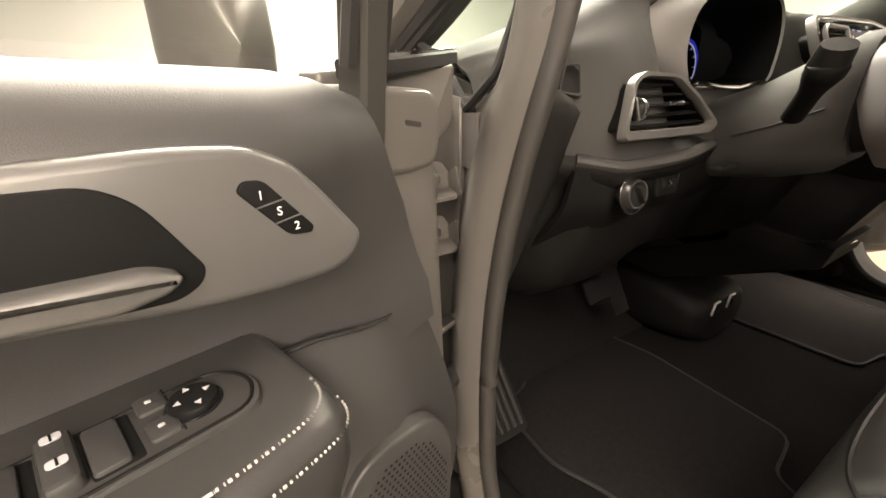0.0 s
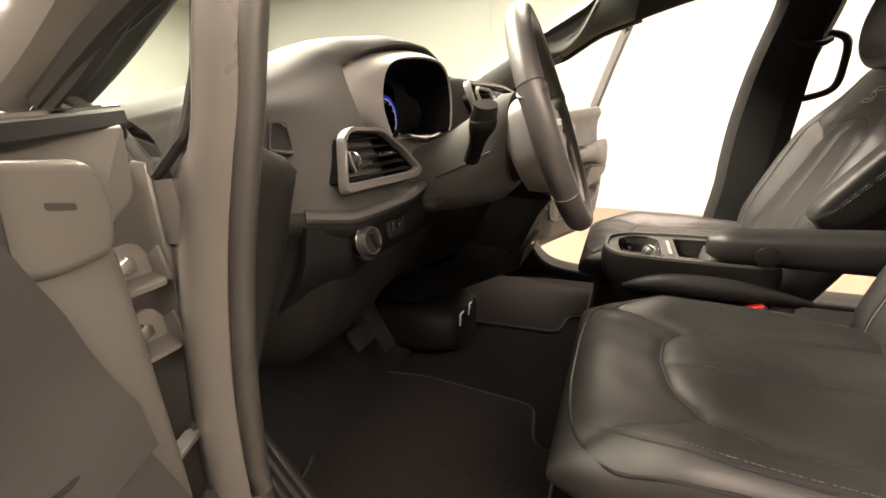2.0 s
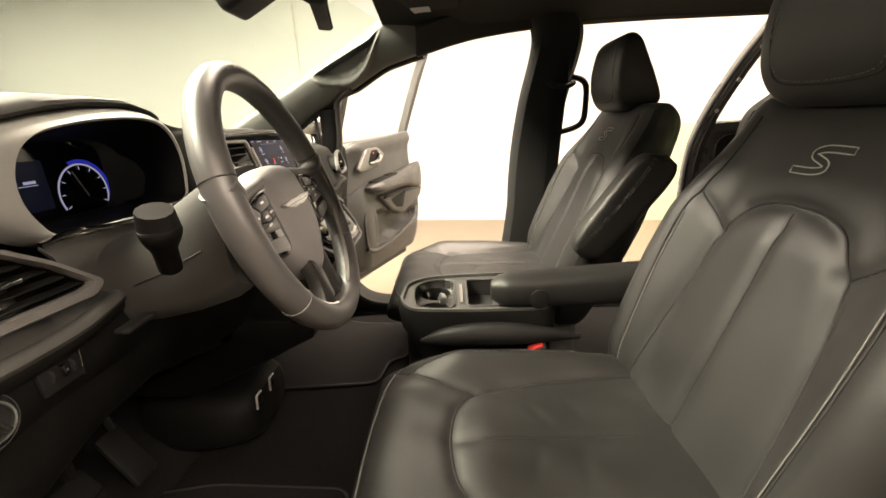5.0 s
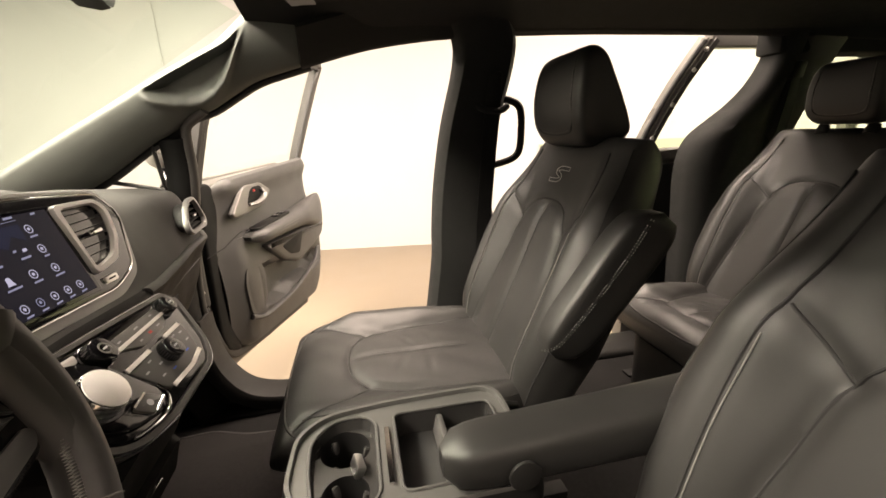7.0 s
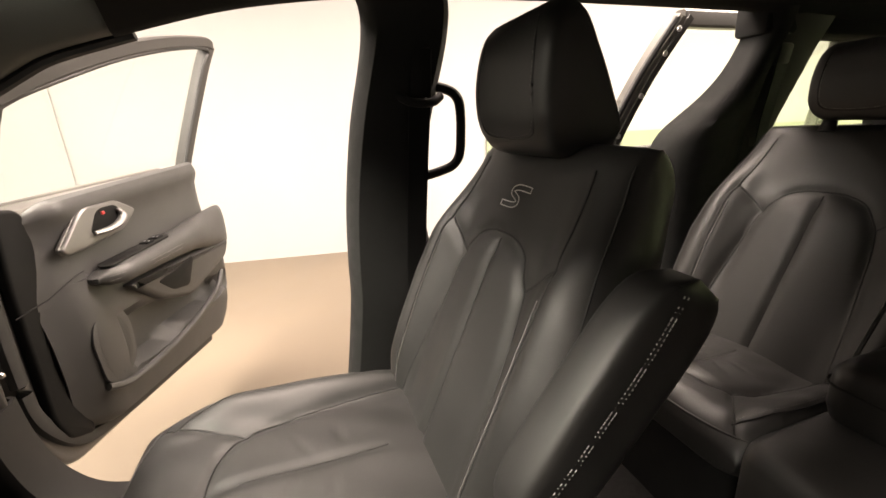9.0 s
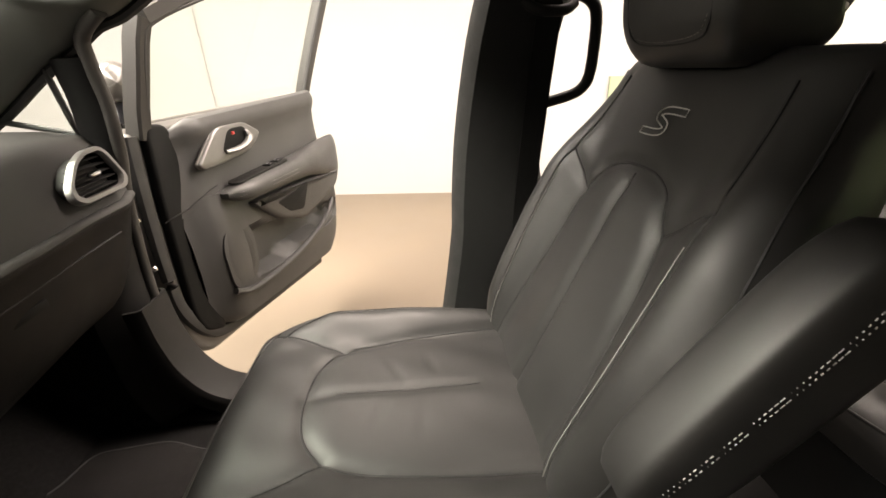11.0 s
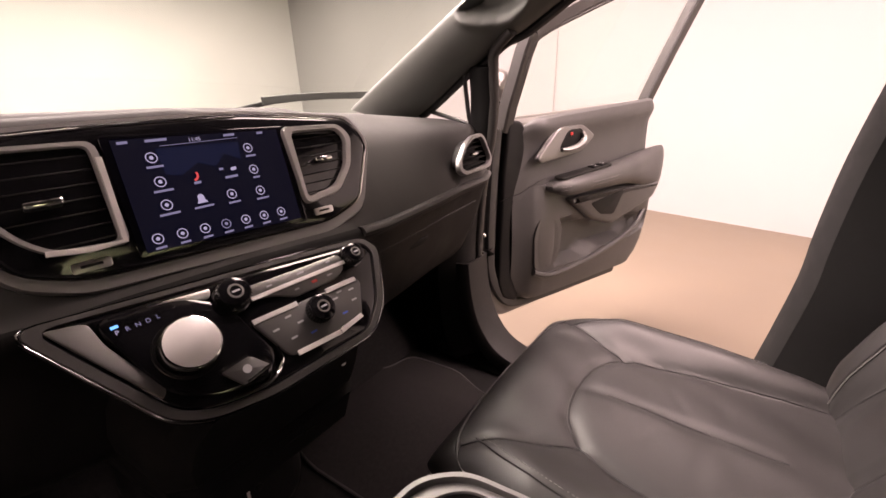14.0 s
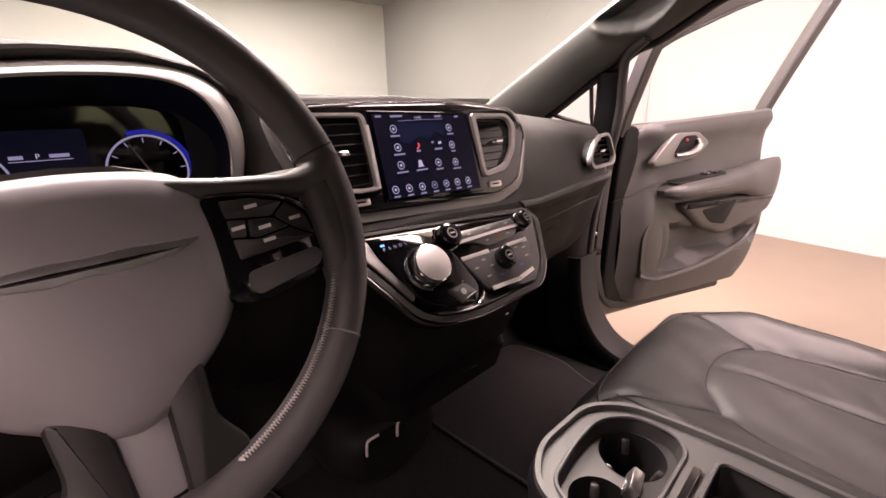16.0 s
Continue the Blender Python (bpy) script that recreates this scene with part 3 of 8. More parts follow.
for z in (0.98, 0.85, 0.73, 0.676):
    solid("bolt", rod(0.007, 0.007, 6, 0.0015, basis((0.868, 0.935, z), (0.3, 1, 0), (0, 0, 1))), STEEL, "zinc plated bolt on the grey door pillar", "bolt", "door pillar bolts")
# parked wiper arms on the cowl
for x0 in (0.50,):
    blade = thing("wiper", (x0, 1.50, 1.22), "black wiper parked under the windscreen", "wiper", "wipers")
    part("arm", strip(catmull([(x0 - 0.05, 1.53, 1.235), (x0 + 0.12, 1.50, 1.262), (x0 + 0.30, 1.44, 1.270)], 5), 0.018, 0.012), DARK, blade)
    part("blade", strip(catmull([(x0 + 0.02, 1.46, 1.262), (x0 + 0.18, 1.44, 1.270), (x0 + 0.38, 1.40, 1.268)], 5), 0.012, 0.022), RUBBER, blade)
for f in (1, -1):
    solid("trim", span(min(f * 0.765, f * 0.786), max(f * 0.765, f * 0.786), 0.95, 1.40, 0.44, 1.16, 0.006), CARPET, "black carpeted kick panel in the footwell", "kick panel", kind="structure")
# unseen bulkhead and shelf ahead of the footwells, added to stop light leaking in
solid("trim", span(-0.86, 0.86, 1.40, 1.46, 0.3, 1.18, 0.01), DARK, "unseen black bulkhead behind the footwells, added to stop light", "bulkhead", kind="structure")
solid("trim", span(-0.84, 0.84, 1.0, 1.42, 1.13, 1.15, 0.004), DARK, "unseen dark shelf under the dashboard, added to stop light", "bulkhead", kind="structure")

# middle pillar with belt
BP = [(0.845, 0.215, 0.46), (0.845, 0.20, 0.62), (0.84, 0.18, 0.76), (0.83, 0.163, 0.90), (0.825, 0.160, 0.995), (0.805, 0.150, 1.15), (0.775, 0.125, 1.33), (0.742, 0.088, 1.50), (0.70, 0.100, 1.58), (0.66, 0.16, 1.63)]
for f in (1, -1):
    line = catmull(BP, 4)
    rows = [[(f * (p.x + 0.05), p.y + 0.005, p.z), (f * (p.x + 0.005), p.y, p.z), (f * (p.x - 0.012), p.y - 0.012, p.z), (f * (p.x - 0.025), p.y - 0.07, p.z), (f * (p.x - 0.012), p.y - 0.135 - 0.05 * smooth((1.2 - p.z) / 0.3), p.z), (f * (p.x + 0.01), p.y - 0.150 - 0.05 * smooth((1.2 - p.z) / 0.3), p.z), (f * (p.x + 0.05), p.y - 0.145 - 0.05 * smooth((1.2 - p.z) / 0.3), p.z)] for p in line]
    solid("trim", thick(loft(rows), 0.012), PILLAR, "black cloth covered middle pillar", "pillar trim", kind="structure")
    solid("trim", sweep([(v[0] - f * 0.0005, v[1], v[2]) for v in rows[16][1:6]], 0.0016, 6), DARK, "joint between upper and lower middle pillar cover", "joint", kind="structure")

# rear flanks with their windows; the tailgate is unseen, added to block light
for f in (1, -1):
    def flank(y0, y1, z0, z1, x=0.80, t=0.06):
        return span(min(f * x, f * (x + t)), max(f * x, f * (x + t)), y0, y1, z0, z1, 0.015)
    solid("trim", flank(-2.6, -1.02, 0.40, 1.255), HARD, "black plastic rear side panel", "side panel", kind="structure")
    solid("trim", flank(-2.6, -1.02, 1.525, 1.66, 0.74, 0.1), HEADLINER, "black cloth rail above the rear window", "side panel", kind="structure")
    solid("trim", flank(-2.6, -1.72, 1.24, 1.55, 0.76, 0.08), HARD, "black rear corner pillar trim", "pillar trim", kind="structure")
    rows, trim_rows = [], []
    for q in catmull([(0.46, -0.81, 0), (0.75, -0.795, 0), (0.95, -0.785, 0), (1.13, -0.772, 0), (1.21, -0.778, 0), (1.265, -0.805, 0), (1.32, -0.875, 0), (1.37, -0.940, 0), (1.43, -0.995, 0), (1.50, -1.030, 0), (1.56, -1.035, 0), (1.62, -1.020, 0)], 4):
        z, y0 = q.x, q.y
        x = lerp_table(z, [(0.46, 0.82), (1.10, 0.81), (1.30, 0.79), (1.50, 0.755), (1.62, 0.72)])[0]
        y1 = lerp_table(z, [(0.46, -1.10), (1.10, -1.10), (1.25, -1.10), (1.40, -1.115), (1.62, -1.13)])[0]
        swell = 0.030 * (1 - smooth((z - 1.15) / 0.3))
        rows.append([(f * (x + 0.08), y0 - 0.004, z), (f * (x + 0.022), y0, z), (f * (x + 0.002), y0 - 0.006, z), (f * (x - 0.012 - 0.3 * swell), y0 - 0.022, z), (f * (x - 0.018 - swell), y0 - 0.06, z), (f * (x - 0.016 - 0.8 * swell), (y0 + y1) / 2 - 0.02, z), (f * (x - 0.006), y1 + 0.03, z), (f * (x + 0.03), y1, z)])
        if z > 1.20:
            y2 = lerp_table(z, [(1.20, -1.19), (1.27, -1.205), (1.565, -1.295), (1.62, -1.30)])[0]
            trim_rows.append([(f * (x + 0.01), y1 + 0.01, z), (f * (x - 0.004), y1 - 0.02, z), (f * (x - 0.004), y2 + 0.015, z), (f * (x + 0.006), y2, z), (f * (x + 0.05), y2 - 0.004, z)])
    solid("trim", thick(loft(rows), 0.01), PILLAR, "black rear pillar trim with a curved edge", "pillar trim", kind="structure")
    solid("trim", thick(loft(trim_rows), 0.008), SOFT, "charcoal trim between rear pillar and quarter window", "pillar trim", kind="structure")
    rear_belt = thing("seat_belt", (f * 0.77, -1.12, 1.22), "black second-row seat belt hanging on the rear pillar", "seat belt", "seat belts")
    part("guide", box(0.030, 0.055, 0.060, 0.010, 2, Matrix.Translation((f * 0.752, -1.115, 1.475)) @ pose(0, 0, 0, 0, -f * 9, 0)), HARD, rear_belt)
    part("webbing", thick(loft([[(f * x, y - 0.022, z), (f * x, y + 0.022, z)] for x, y, z in ((0.742, -1.115, 1.49), (0.750, -1.112, 1.40), (0.762, -1.105, 1.28), (0.762, -1.10, 1.16), (0.765, -1.10, 1.02))]), 0.002), DARK, rear_belt)
    rq = solid("window_3", span(min(f * 0.80, f * 0.805), max(f * 0.80, f * 0.805), -1.75, -1.19, 1.24, 1.56), TINT, "tinted rear quarter window", "quarter window", kind="structure")
    rq.visible_shadow = False
solid("trim", span(-0.86, 0.86, -2.66, -2.58, 0.4, 1.2, 0.02), HARD, "unseen black inner panel of the tailgate, added to block light", "tailgate", kind="structure")
tg = solid("window_4", span(-0.72, 0.72, -2.62, -2.61, 1.2, 1.6), TINT, "tinted rear window", "rear window", kind="structure")
tg.visible_shadow = False
# ---- seats ----
def seat_point(xc, y0, z0, lean):
    s, c = math.sin(lean), math.cos(lean)
    return lambda u, v, w: Vector((xc + u, y0 - v * s + w * c, z0 + v * c + w * s))


def near(line, x, y):
    """How far x, y lies from a flat line of points."""
    best = 9.0
    for (ax, ay), (bx, by) in zip(line, line[1:]):
        dx, dy = bx - ax, by - ay
        t = min(max(((x - ax) * dx + (y - ay) * dy) / (dx * dx + dy * dy), 0.0), 1.0)
        best = min(best, (x - ax - t * dx) ** 2 + (y - ay - t * dy) ** 2)
    return math.sqrt(best)


BACK_ARCH = [(-0.165, -0.05), (-0.150, 0.10), (-0.134, 0.22), (-0.118, 0.315), (-0.085, 0.372), (-0.045, 0.392), (0, 0.396), (0.045, 0.392), (0.085, 0.372), (0.118, 0.315), (0.134, 0.22), (0.150, 0.10), (0.165, -0.05)]
BACK_TIE = [(0.112, 0.328), (0.152, 0.358), (0.184, 0.380)]
BACK_SIDE = [(0.188, -0.06), (0.196, 0.10), (0.200, 0.22), (0.196, 0.34), (0.176, 0.43), (0.160, 0.52)]
SEAT_ARCH = [(-0.172, 0.0), (-0.163, 0.14), (-0.146, 0.26), (-0.122, 0.322), (-0.076, 0.355), (0, 0.366), (0.076, 0.355), (0.122, 0.322), (0.146, 0.26), (0.163, 0.14), (0.172, 0.0)]
SEAT_TIE = [(0.126, 0.318), (0.158, 0.375), (0.198, 0.446), (0.215, 0.472)]


def groove(d, depth=0.0052, width=0.010):
    """The dip of the hide towards a seam, with a slight swell beside it."""
    return -depth * math.exp(-(d / width) ** 2) + 0.12 * depth * math.exp(-((d - 2.6 * width) / (1.6 * width)) ** 2)


def back_half(v, wide=1.0):
    return wide * lerp_table(v, [(-0.12, 0.235), (0.0, 0.262), (0.12, 0.285), (0.24, 0.287), (0.33, 0.272), (0.42, 0.246), (0.50, 0.224), (0.56, 0.212)])[0]


def back_front(u, v):
    """How far the backrest's face stands out at u, v."""
    b = 0.050 * smooth((abs(u) - 0.120) / 0.12) * smooth((v + 0.10) / 0.16) * (1 - smooth((v - 0.33) / 0.20))
    panel = 0.010 * math.cos(min(abs(u) / 0.13, 1) * math.pi / 2) * (1 - smooth((v - 0.33) / 0.06))
    line = -0.006 * math.exp(-(u / 0.009) ** 2) * (1 - smooth((v - 0.36) / 0.03))
    seams = groove(near(BACK_ARCH, u, v)) + groove(near(BACK_TIE, abs(u), v), 0.0042) + groove(near(BACK_SIDE, abs(u), v), 0.0025, 0.009)
    return b + panel + line + seams


def cushion_half(y):
    return lerp_table(y, [(-0.06, 0.225), (0.05, 0.255), (0.2, 0.272), (0.35, 0.275), (0.45, 0.268), (0.52, 0.245)])[0]


def cushion_top(u, y):
    b = 0.038 * smooth((abs(u) - 0.14) / 0.10) * (1 - smooth((y - 0.34) / 0.14))
    panel = 0.013 * math.cos(min(abs(u) / 0.15, 1) * math.pi / 2) * (1 - 0.5 * smooth((y - 0.30) / 0.06))
    nose = -0.012 * smooth((y - 0.40) / 0.12) ** 2
    pleat = -0.004 * math.exp(-(u / 0.010) ** 2) * smooth((y - 0.06) / 0.04) * (1 - smooth((y - 0.34) / 0.05))
    seams = groove(near(SEAT_ARCH, u, y)) + groove(near(SEAT_TIE, abs(u), y), 0.0045)
    # hide that has settled a little under use
    worn = 0.0008 * math.sin(31 * u + 9 * y) * math.sin(23 * y - 7 * u) + 0.0006 * math.sin(67 * u - 41 * y)
    for a, c, way in ((0.050, 0.215, 0.5), (-0.045, 0.235, -0.4), (0.062, 0.150, 0.2), (-0.070, 0.170, -0.1)):
        # short creases that run out from the pleat
        dx, dy = u - a, y - c
        worn -= 0.0022 * math.exp(-((dy - way * dx) / 0.008) ** 2 - (dx / 0.030) ** 2)
    return b + panel + nose + pleat + seams + worn - 0.012 * (1 - y / 0.5)


def front_seat(xc, y0, z0, label, group, y_floor=0.46, arm=None, emblem=True, base=True, head_up=0.0, lean=0.41, back_at=(0, 0, 0), short=1.0, narrow=1.0, small=1.0):
    seat = thing("bucket_seat", (xc, y0 + 0.25, y_floor), label, "seat", group)
    P = seat_point(xc + back_at[0], y0 + back_at[1], z0 + back_at[2], lean)
    # backrest
    V, T, secs, N = 0.565, 0.135, [], 84
    for i in range(96):
        v = -0.12 + (V + 0.12) * (1 - (1 - i / 95) ** 1.25)
        a = back_half(v)
        k = max(1 - max((v - 0.40) / (V - 0.40), 0) ** 7, 0.0) ** 0.40
        lowk = max(1 - max((-0.02 - v) / 0.10, 0) ** 4, 0.0) ** 0.5
        loop = []
        for j in range(N + 1):
            q = -math.cos(math.pi * (0.12 * (2 * j / N - 1) * (1 - (2 * j / N - 1) ** 2) * -1 + j / N))
            e = (1 - abs(q) ** 6) ** 0.40
            mid = -0.045
            loop.append(P(a * q, v, mid + (back_front(a * q, v) - mid) * e * k * lowk))
        for j in range(N - 1, 0, -1):
            q = -math.cos(math.pi * (0.12 * (2 * j / N - 1) * (1 - (2 * j / N - 1) ** 2) * -1 + j / N))
            e = (1 - abs(q) ** 6) ** 0.40
            loop.append(P(a * q, v, -0.045 - (T - 0.045) * e * k * lowk))
        secs.append(loop)
    back = part("backrest", loft(secs, closed=True, caps=True), LEATHER, seat)

    def on_back(u, v, lift=0.0008):
        e = (1 - min(abs(u) / back_half(v), 1) ** 6) ** 0.40
        return P(u, v, -0.045 + (back_front(u, v) + 0.045) * e + lift)

    def back_seam(pts, r=0.0021, mat=SEAM, name="seam", lift=0.0):
        line = [on_back(p.x, p.y, lift) for p in catmull([(a, b, 0) for a, b in pts], 8)]
        return part(name, sweep(line, r, 6), mat, back)

    back_seam(BACK_ARCH)
    back_seam([(0, -0.03), (0, 0.15), (0, 0.30), (0, 0.385)], 0.0015)
    for f in (1, -1):
        back_seam([(f * a, b) for a, b in BACK_TIE])
        back_seam([(f * a, b) for a, b in BACK_SIDE])
        part("stitching", sweep([on_back(p.x, p.y, 0.0016) for p in catmull([(f * 0.182, -0.05, 0), (f * 0.190, 0.10, 0), (f * 0.194, 0.22, 0), (f * 0.190, 0.34, 0)], 24)], 0.0010, 5), DIMTHREAD, back)
    for f in (1, -1):
        # seam where the bolster meets the side panel
        back_seam([(f * 0.955 * back_half(v), v) for v in (-0.05, 0.08, 0.20, 0.32, 0.42, 0.50, 0.535)], 0.0018)
    if emblem:
        # stitched outline badge: a slanted ribbon
        mid = catmull([(-0.040, 0.4735, 0), (-0.004, 0.4745, 0), (0.012, 0.4700, 0), (0.013, 0.4640, 0), (0.003, 0.4595, 0), (-0.008, 0.4545, 0), (-0.008, 0.4470, 0), (0.008, 0.4430, 0), (0.040, 0.4430, 0)], 4)
        sides = [[], []]
        for k, q in enumerate(mid):
            way = (mid[min(k + 1, len(mid) - 1)] - mid[max(k - 1, 0)]).normalized()
            for side, e in ((0, 1), (1, -1)):
                sides[side].append((q.x - e * 0.0046 * way.y, q.y + e * 0.0046 * way.x))
        part("badge", sweep([on_back(a, b, 0.001) for a, b in sides[0] + sides[1][::-1]], 0.0010, 5, True), THREAD, back, "stitched grey outline badge")
    # headrest: a deep padded wedge with a flat face, thinner towards its top
    hub_y, hub_z = P(0, 0.545 + head_up, 0).y, P(0, 0.545 + head_up, 0).z
    prof = catmull([(0, a, b) for a, b in [(a * small, b * small) for a, b in ((0.030, -0.008), (0.053, 0.030), (0.060, 0.085), (0.054, 0.140), (0.042, 0.178), (0.018, 0.195), (-0.006, 0.184), (-0.026, 0.140), (-0.048, 0.090), (-0.070, 0.036), (-0.076, 0.010), (-0.058, -0.008), (-0.015, -0.014))]], 4, True)
    mid_y, mid_z = -0.008 * small, 0.085 * small
    secs = []
    for q, k in ((-1.0, 0.74), (-0.995, 0.82), (-0.975, 0.89), (-0.93, 0.945), (-0.86, 0.98), (-0.74, 0.997), (-0.5, 1.0), (-0.25, 1.0), (0, 1.0), (0.25, 1.0), (0.5, 1.0), (0.74, 0.997), (0.86, 0.98), (0.93, 0.945), (0.975, 0.89), (0.995, 0.82), (1.0, 0.74)):
        loop = []
        for c in prof:
            y, z = mid_y + (c.y - mid_y) * k, mid_z + (c.z - mid_z) * k
            taper = 1 - 0.16 * max(0, -(z / small - 0.05) / 0.06) ** 2 - 0.09 * max(0, (z / small - 0.09) / 0.10) ** 2
            loop.append((P(0, 0, 0).x + 0.120 * small * q * taper, hub_y + y, hub_z + z))
        secs.append(loop)
    head = part("headrest", loft(secs, closed=True, caps=True), LEATHER, seat)
    face = [(-0.010, 0.029), (0.010, 0.044), (0.030, 0.053), (0.085, 0.060), (0.140, 0.054), (0.178, 0.042)]

    def on_head(u, z, lift=0.0):
        return Vector((P(0, 0, 0).x + u * small, hub_y + lerp_table(z, face)[0] * small + lift, hub_z + z * small))

    line = [(-0.080, 0.172), (-0.088, 0.12), (-0.089, 0.06), (-0.082, 0.030), (-0.060, 0.018), (0, 0.014), (0.060, 0.018), (0.082, 0.030), (0.089, 0.06), (0.088, 0.12), (0.080, 0.172)]
    part("seam", sweep([on_head(q.x, q.y) for q in catmull([(a, b, 0) for a, b in line], 6)], 0.0018, 6), SEAM, head)
    stitches([on_head(q.x * 0.95, q.y + 0.004, 0.0010) for q in catmull([(a, b, 0) for a, b in line], 6)], 0.0042, 0.0018, 0.0006, DIMTHREAD, head)
    for f in (1, -1):
        part("headrest_post", sweep([P(f * 0.062, 0.50, -0.02), P(f * 0.062, 0.60, 0.0)], 0.0065, 10), CHROME, seat)
        part("post_guide", sweep([P(f * 0.062, 0.540, -0.012), P(f * 0.062, 0.566, -0.008)], lambda t: 0.020 - 0.006 * t, 14, flat=0.7), HARD, seat)
    # cushion
    secs = []
    for i in range(90):
        t = i / 89
        y = -0.06 + 0.575 * (1 - (1 - t) ** 1.5)
        a = cushion_half(y)
        k = max(1 - max((y - 0.36) / 0.156, 0) ** 5, 0.0) ** 0.42
        loop = []
        mid = -0.055
        for j in range(N + 1):
            q = -math.cos(math.pi * (0.12 * (2 * j / N - 1) * (1 - (2 * j / N - 1) ** 2) * -1 + j / N))
            e = (1 - abs(q) ** 7) ** 0.36
            loop.append((xc + a * q * narrow, y0 + y * short, z0 + mid + (cushion_top(a * q, y) - mid) * e * k))
        for j in range(N - 1, 0, -1):
            q = -math.cos(math.pi * (0.12 * (2 * j / N - 1) * (1 - (2 * j / N - 1) ** 2) * -1 + j / N))
            e = (1 - abs(q) ** 7) ** 0.36
            loop.append((xc + a * q * narrow, y0 + y * short, z0 + mid - 0.050 * e * (0.5 + 0.5 * k)))
        secs.append(loop)
    cushion = part("seat_cushion", loft(secs, closed=True, caps=True), LEATHER, seat)

    def on_cushion(u, y, lift=0.0008):
        e = (1 - min(abs(u) / cushion_half(y), 1) ** 7) ** 0.36
        k = max(1 - max((y - 0.36) / 0.156, 0) ** 5, 0.0) ** 0.42
        return Vector((xc + u * narrow, y0 + y * short, z0 - 0.055 + (cushion_top(u, y) + 0.055) * e * k + lift))

    def seam(pts, r=0.0021, mat=SEAM, name="seam"):
        return part(name, sweep([on_cushion(p.x, p.y, 0) for p in catmull([(a, b, 0) for a, b in pts], 8)], r, 6), mat, cushion)

    seam(SEAT_ARCH)
    seam([(0, 0.07), (0, 0.2), (0, 0.315)], 0.0015)
    for f in (1, -1):
        seam([(f * a, b) for a, b in SEAT_TIE])
        # edge seam of the side bolster with a row of stitches above it
        seam([(f * a, b) for a, b in ((0.196, 0.455), (0.221, 0.400), (0.236, 0.330), (0.240, 0.211), (0.236, 0.10))], 0.0022)
        stitches([on_cushion(p.x, p.y, 0.0020) for p in catmull([(f * a, b, 0) for a, b in ((0.192, 0.445), (0.214, 0.396), (0.229, 0.328), (0.233, 0.211), (0.229, 0.10))], 14)], 0.0042, 0.0018, 0.0005, DIMTHREAD, cushion)
    # piping round the rim of the cushion
    half = [(0.955 * cushion_half(y), y) for y in (0.0, 0.1, 0.2, 0.3, 0.38, 0.435)] + [(0.222, 0.474), (0.170, 0.494), (0.090, 0.503)]
    rim = [on_cushion(-a, b, 0) for a, b in half] + [on_cushion(0, 0.505, 0)] + [on_cushion(a, b, 0) for a, b in half[::-1]]
    part("piping", sweep(catmull(rim, 6), 0.003, 6), LEATHER_SMOOTH, cushion)
    if base:
        low = rounded([(-0.25, -0.05), (0.25, -0.05), (0.255, 0.40), (0.19, 0.47), (-0.19, 0.47), (-0.255, 0.40)], 0.04)
        low = [(a * narrow * (1 if short == 1 else 0.8), b * short) for a, b in low]
        # second-row base coloured black for the shade in the void under its cushion
        part("valance", slab(low, 0.20, 0.012, m=Matrix.Translation((xc, y0, z0 - 0.315))), VALANCE if short == 1 else DARK, seat, "plastic cover under the cushion")
        for f in (1, -1):
            part("seat_rail", span(xc + f * 0.20 - 0.02, xc + f * 0.20 + 0.02, y0 - 0.12, y0 + 0.42 * short, y_floor, z0 - 0.305, 0.004), DARK, seat)
    if arm == "down":
        x0 = xc + 0.325
        secs = []
        for i in range(22):
            t = i / 21
            y = y0 + 0.27 - 0.40 * t
            k = max(1 - max((0.16 - t) / 0.16, 0) ** 2.4, 0) ** 0.5
            h, w = 0.034 * (0.55 + 0.45 * k) * (1 + 0.35 * t), 0.042 * (0.35 + 0.65 * k)
            secs.append([(x0 + w * math.copysign(abs(math.cos(a)) ** 0.6, math.cos(a)), y, z0 + 0.120 + 0.010 * t + h * math.copysign(abs(math.sin(a)) ** 0.7, math.sin(a))) for a in (2 * math.pi * j / 20 for j in range(20))])
        armrest = part("armrest", loft(secs, closed=True, caps=True), LEATHER_SMOOTH, seat, "padded black leather armrest, folded down")
        part("hinge_cap", rod(0.022, 0.006, 20, 0.002, Matrix.Translation((x0 - 0.043, y0 + 0.17, z0 + 0.115)) @ pose(0, 0, 0, 0, -90, 0)), HARD, armrest)
    if arm == "up":
        secs = []
        for i in range(26):
            t = i / 25
            k = max(1 - abs(2 * t - 1) ** 5, 0) ** 0.4
            c = P(-0.302, 0.120 + 0.315 * t, 0.026 - 0.078 * t)
            w, h = 0.034 * (0.55 + 0.45 * k), (0.050 + 0.008 * t) * k
            secs.append([c + Vector((w * math.copysign(abs(math.cos(a)) ** 0.34, math.cos(a)), 0, 0)) + (P(0, 0, 1) - P(0, 0, 0)) * (h * math.copysign(abs(math.sin(a)) ** 0.55, math.sin(a))) for a in (2 * math.pi * j / 36 for j in range(36))])
        armrest = part("armrest", loft(secs, closed=True, caps=True), LEATHER_SMOOTH, seat, "padded black leather armrest, folded up beside the backrest")
        for lift in (0.0, 0.006):
            stitches(catmull([P(-0.302 - 0.0360, v, w + 0.042 + lift) for v, w in ((0.415, -0.066), (0.34, -0.054), (0.26, -0.034), (0.19, -0.014), (0.150, 0.002), (0.134, 0.030))], 16), 0.0046, 0.0012, 0.0007, DIMTHREAD, armrest)
    return seat


front_seat(-0.395, 0.07, 0.778, "black leather driver's seat with quilted insert and white stitching", "front seats", arm="down", lean=0.335, back_at=(0.022, 0.012, -0.018))
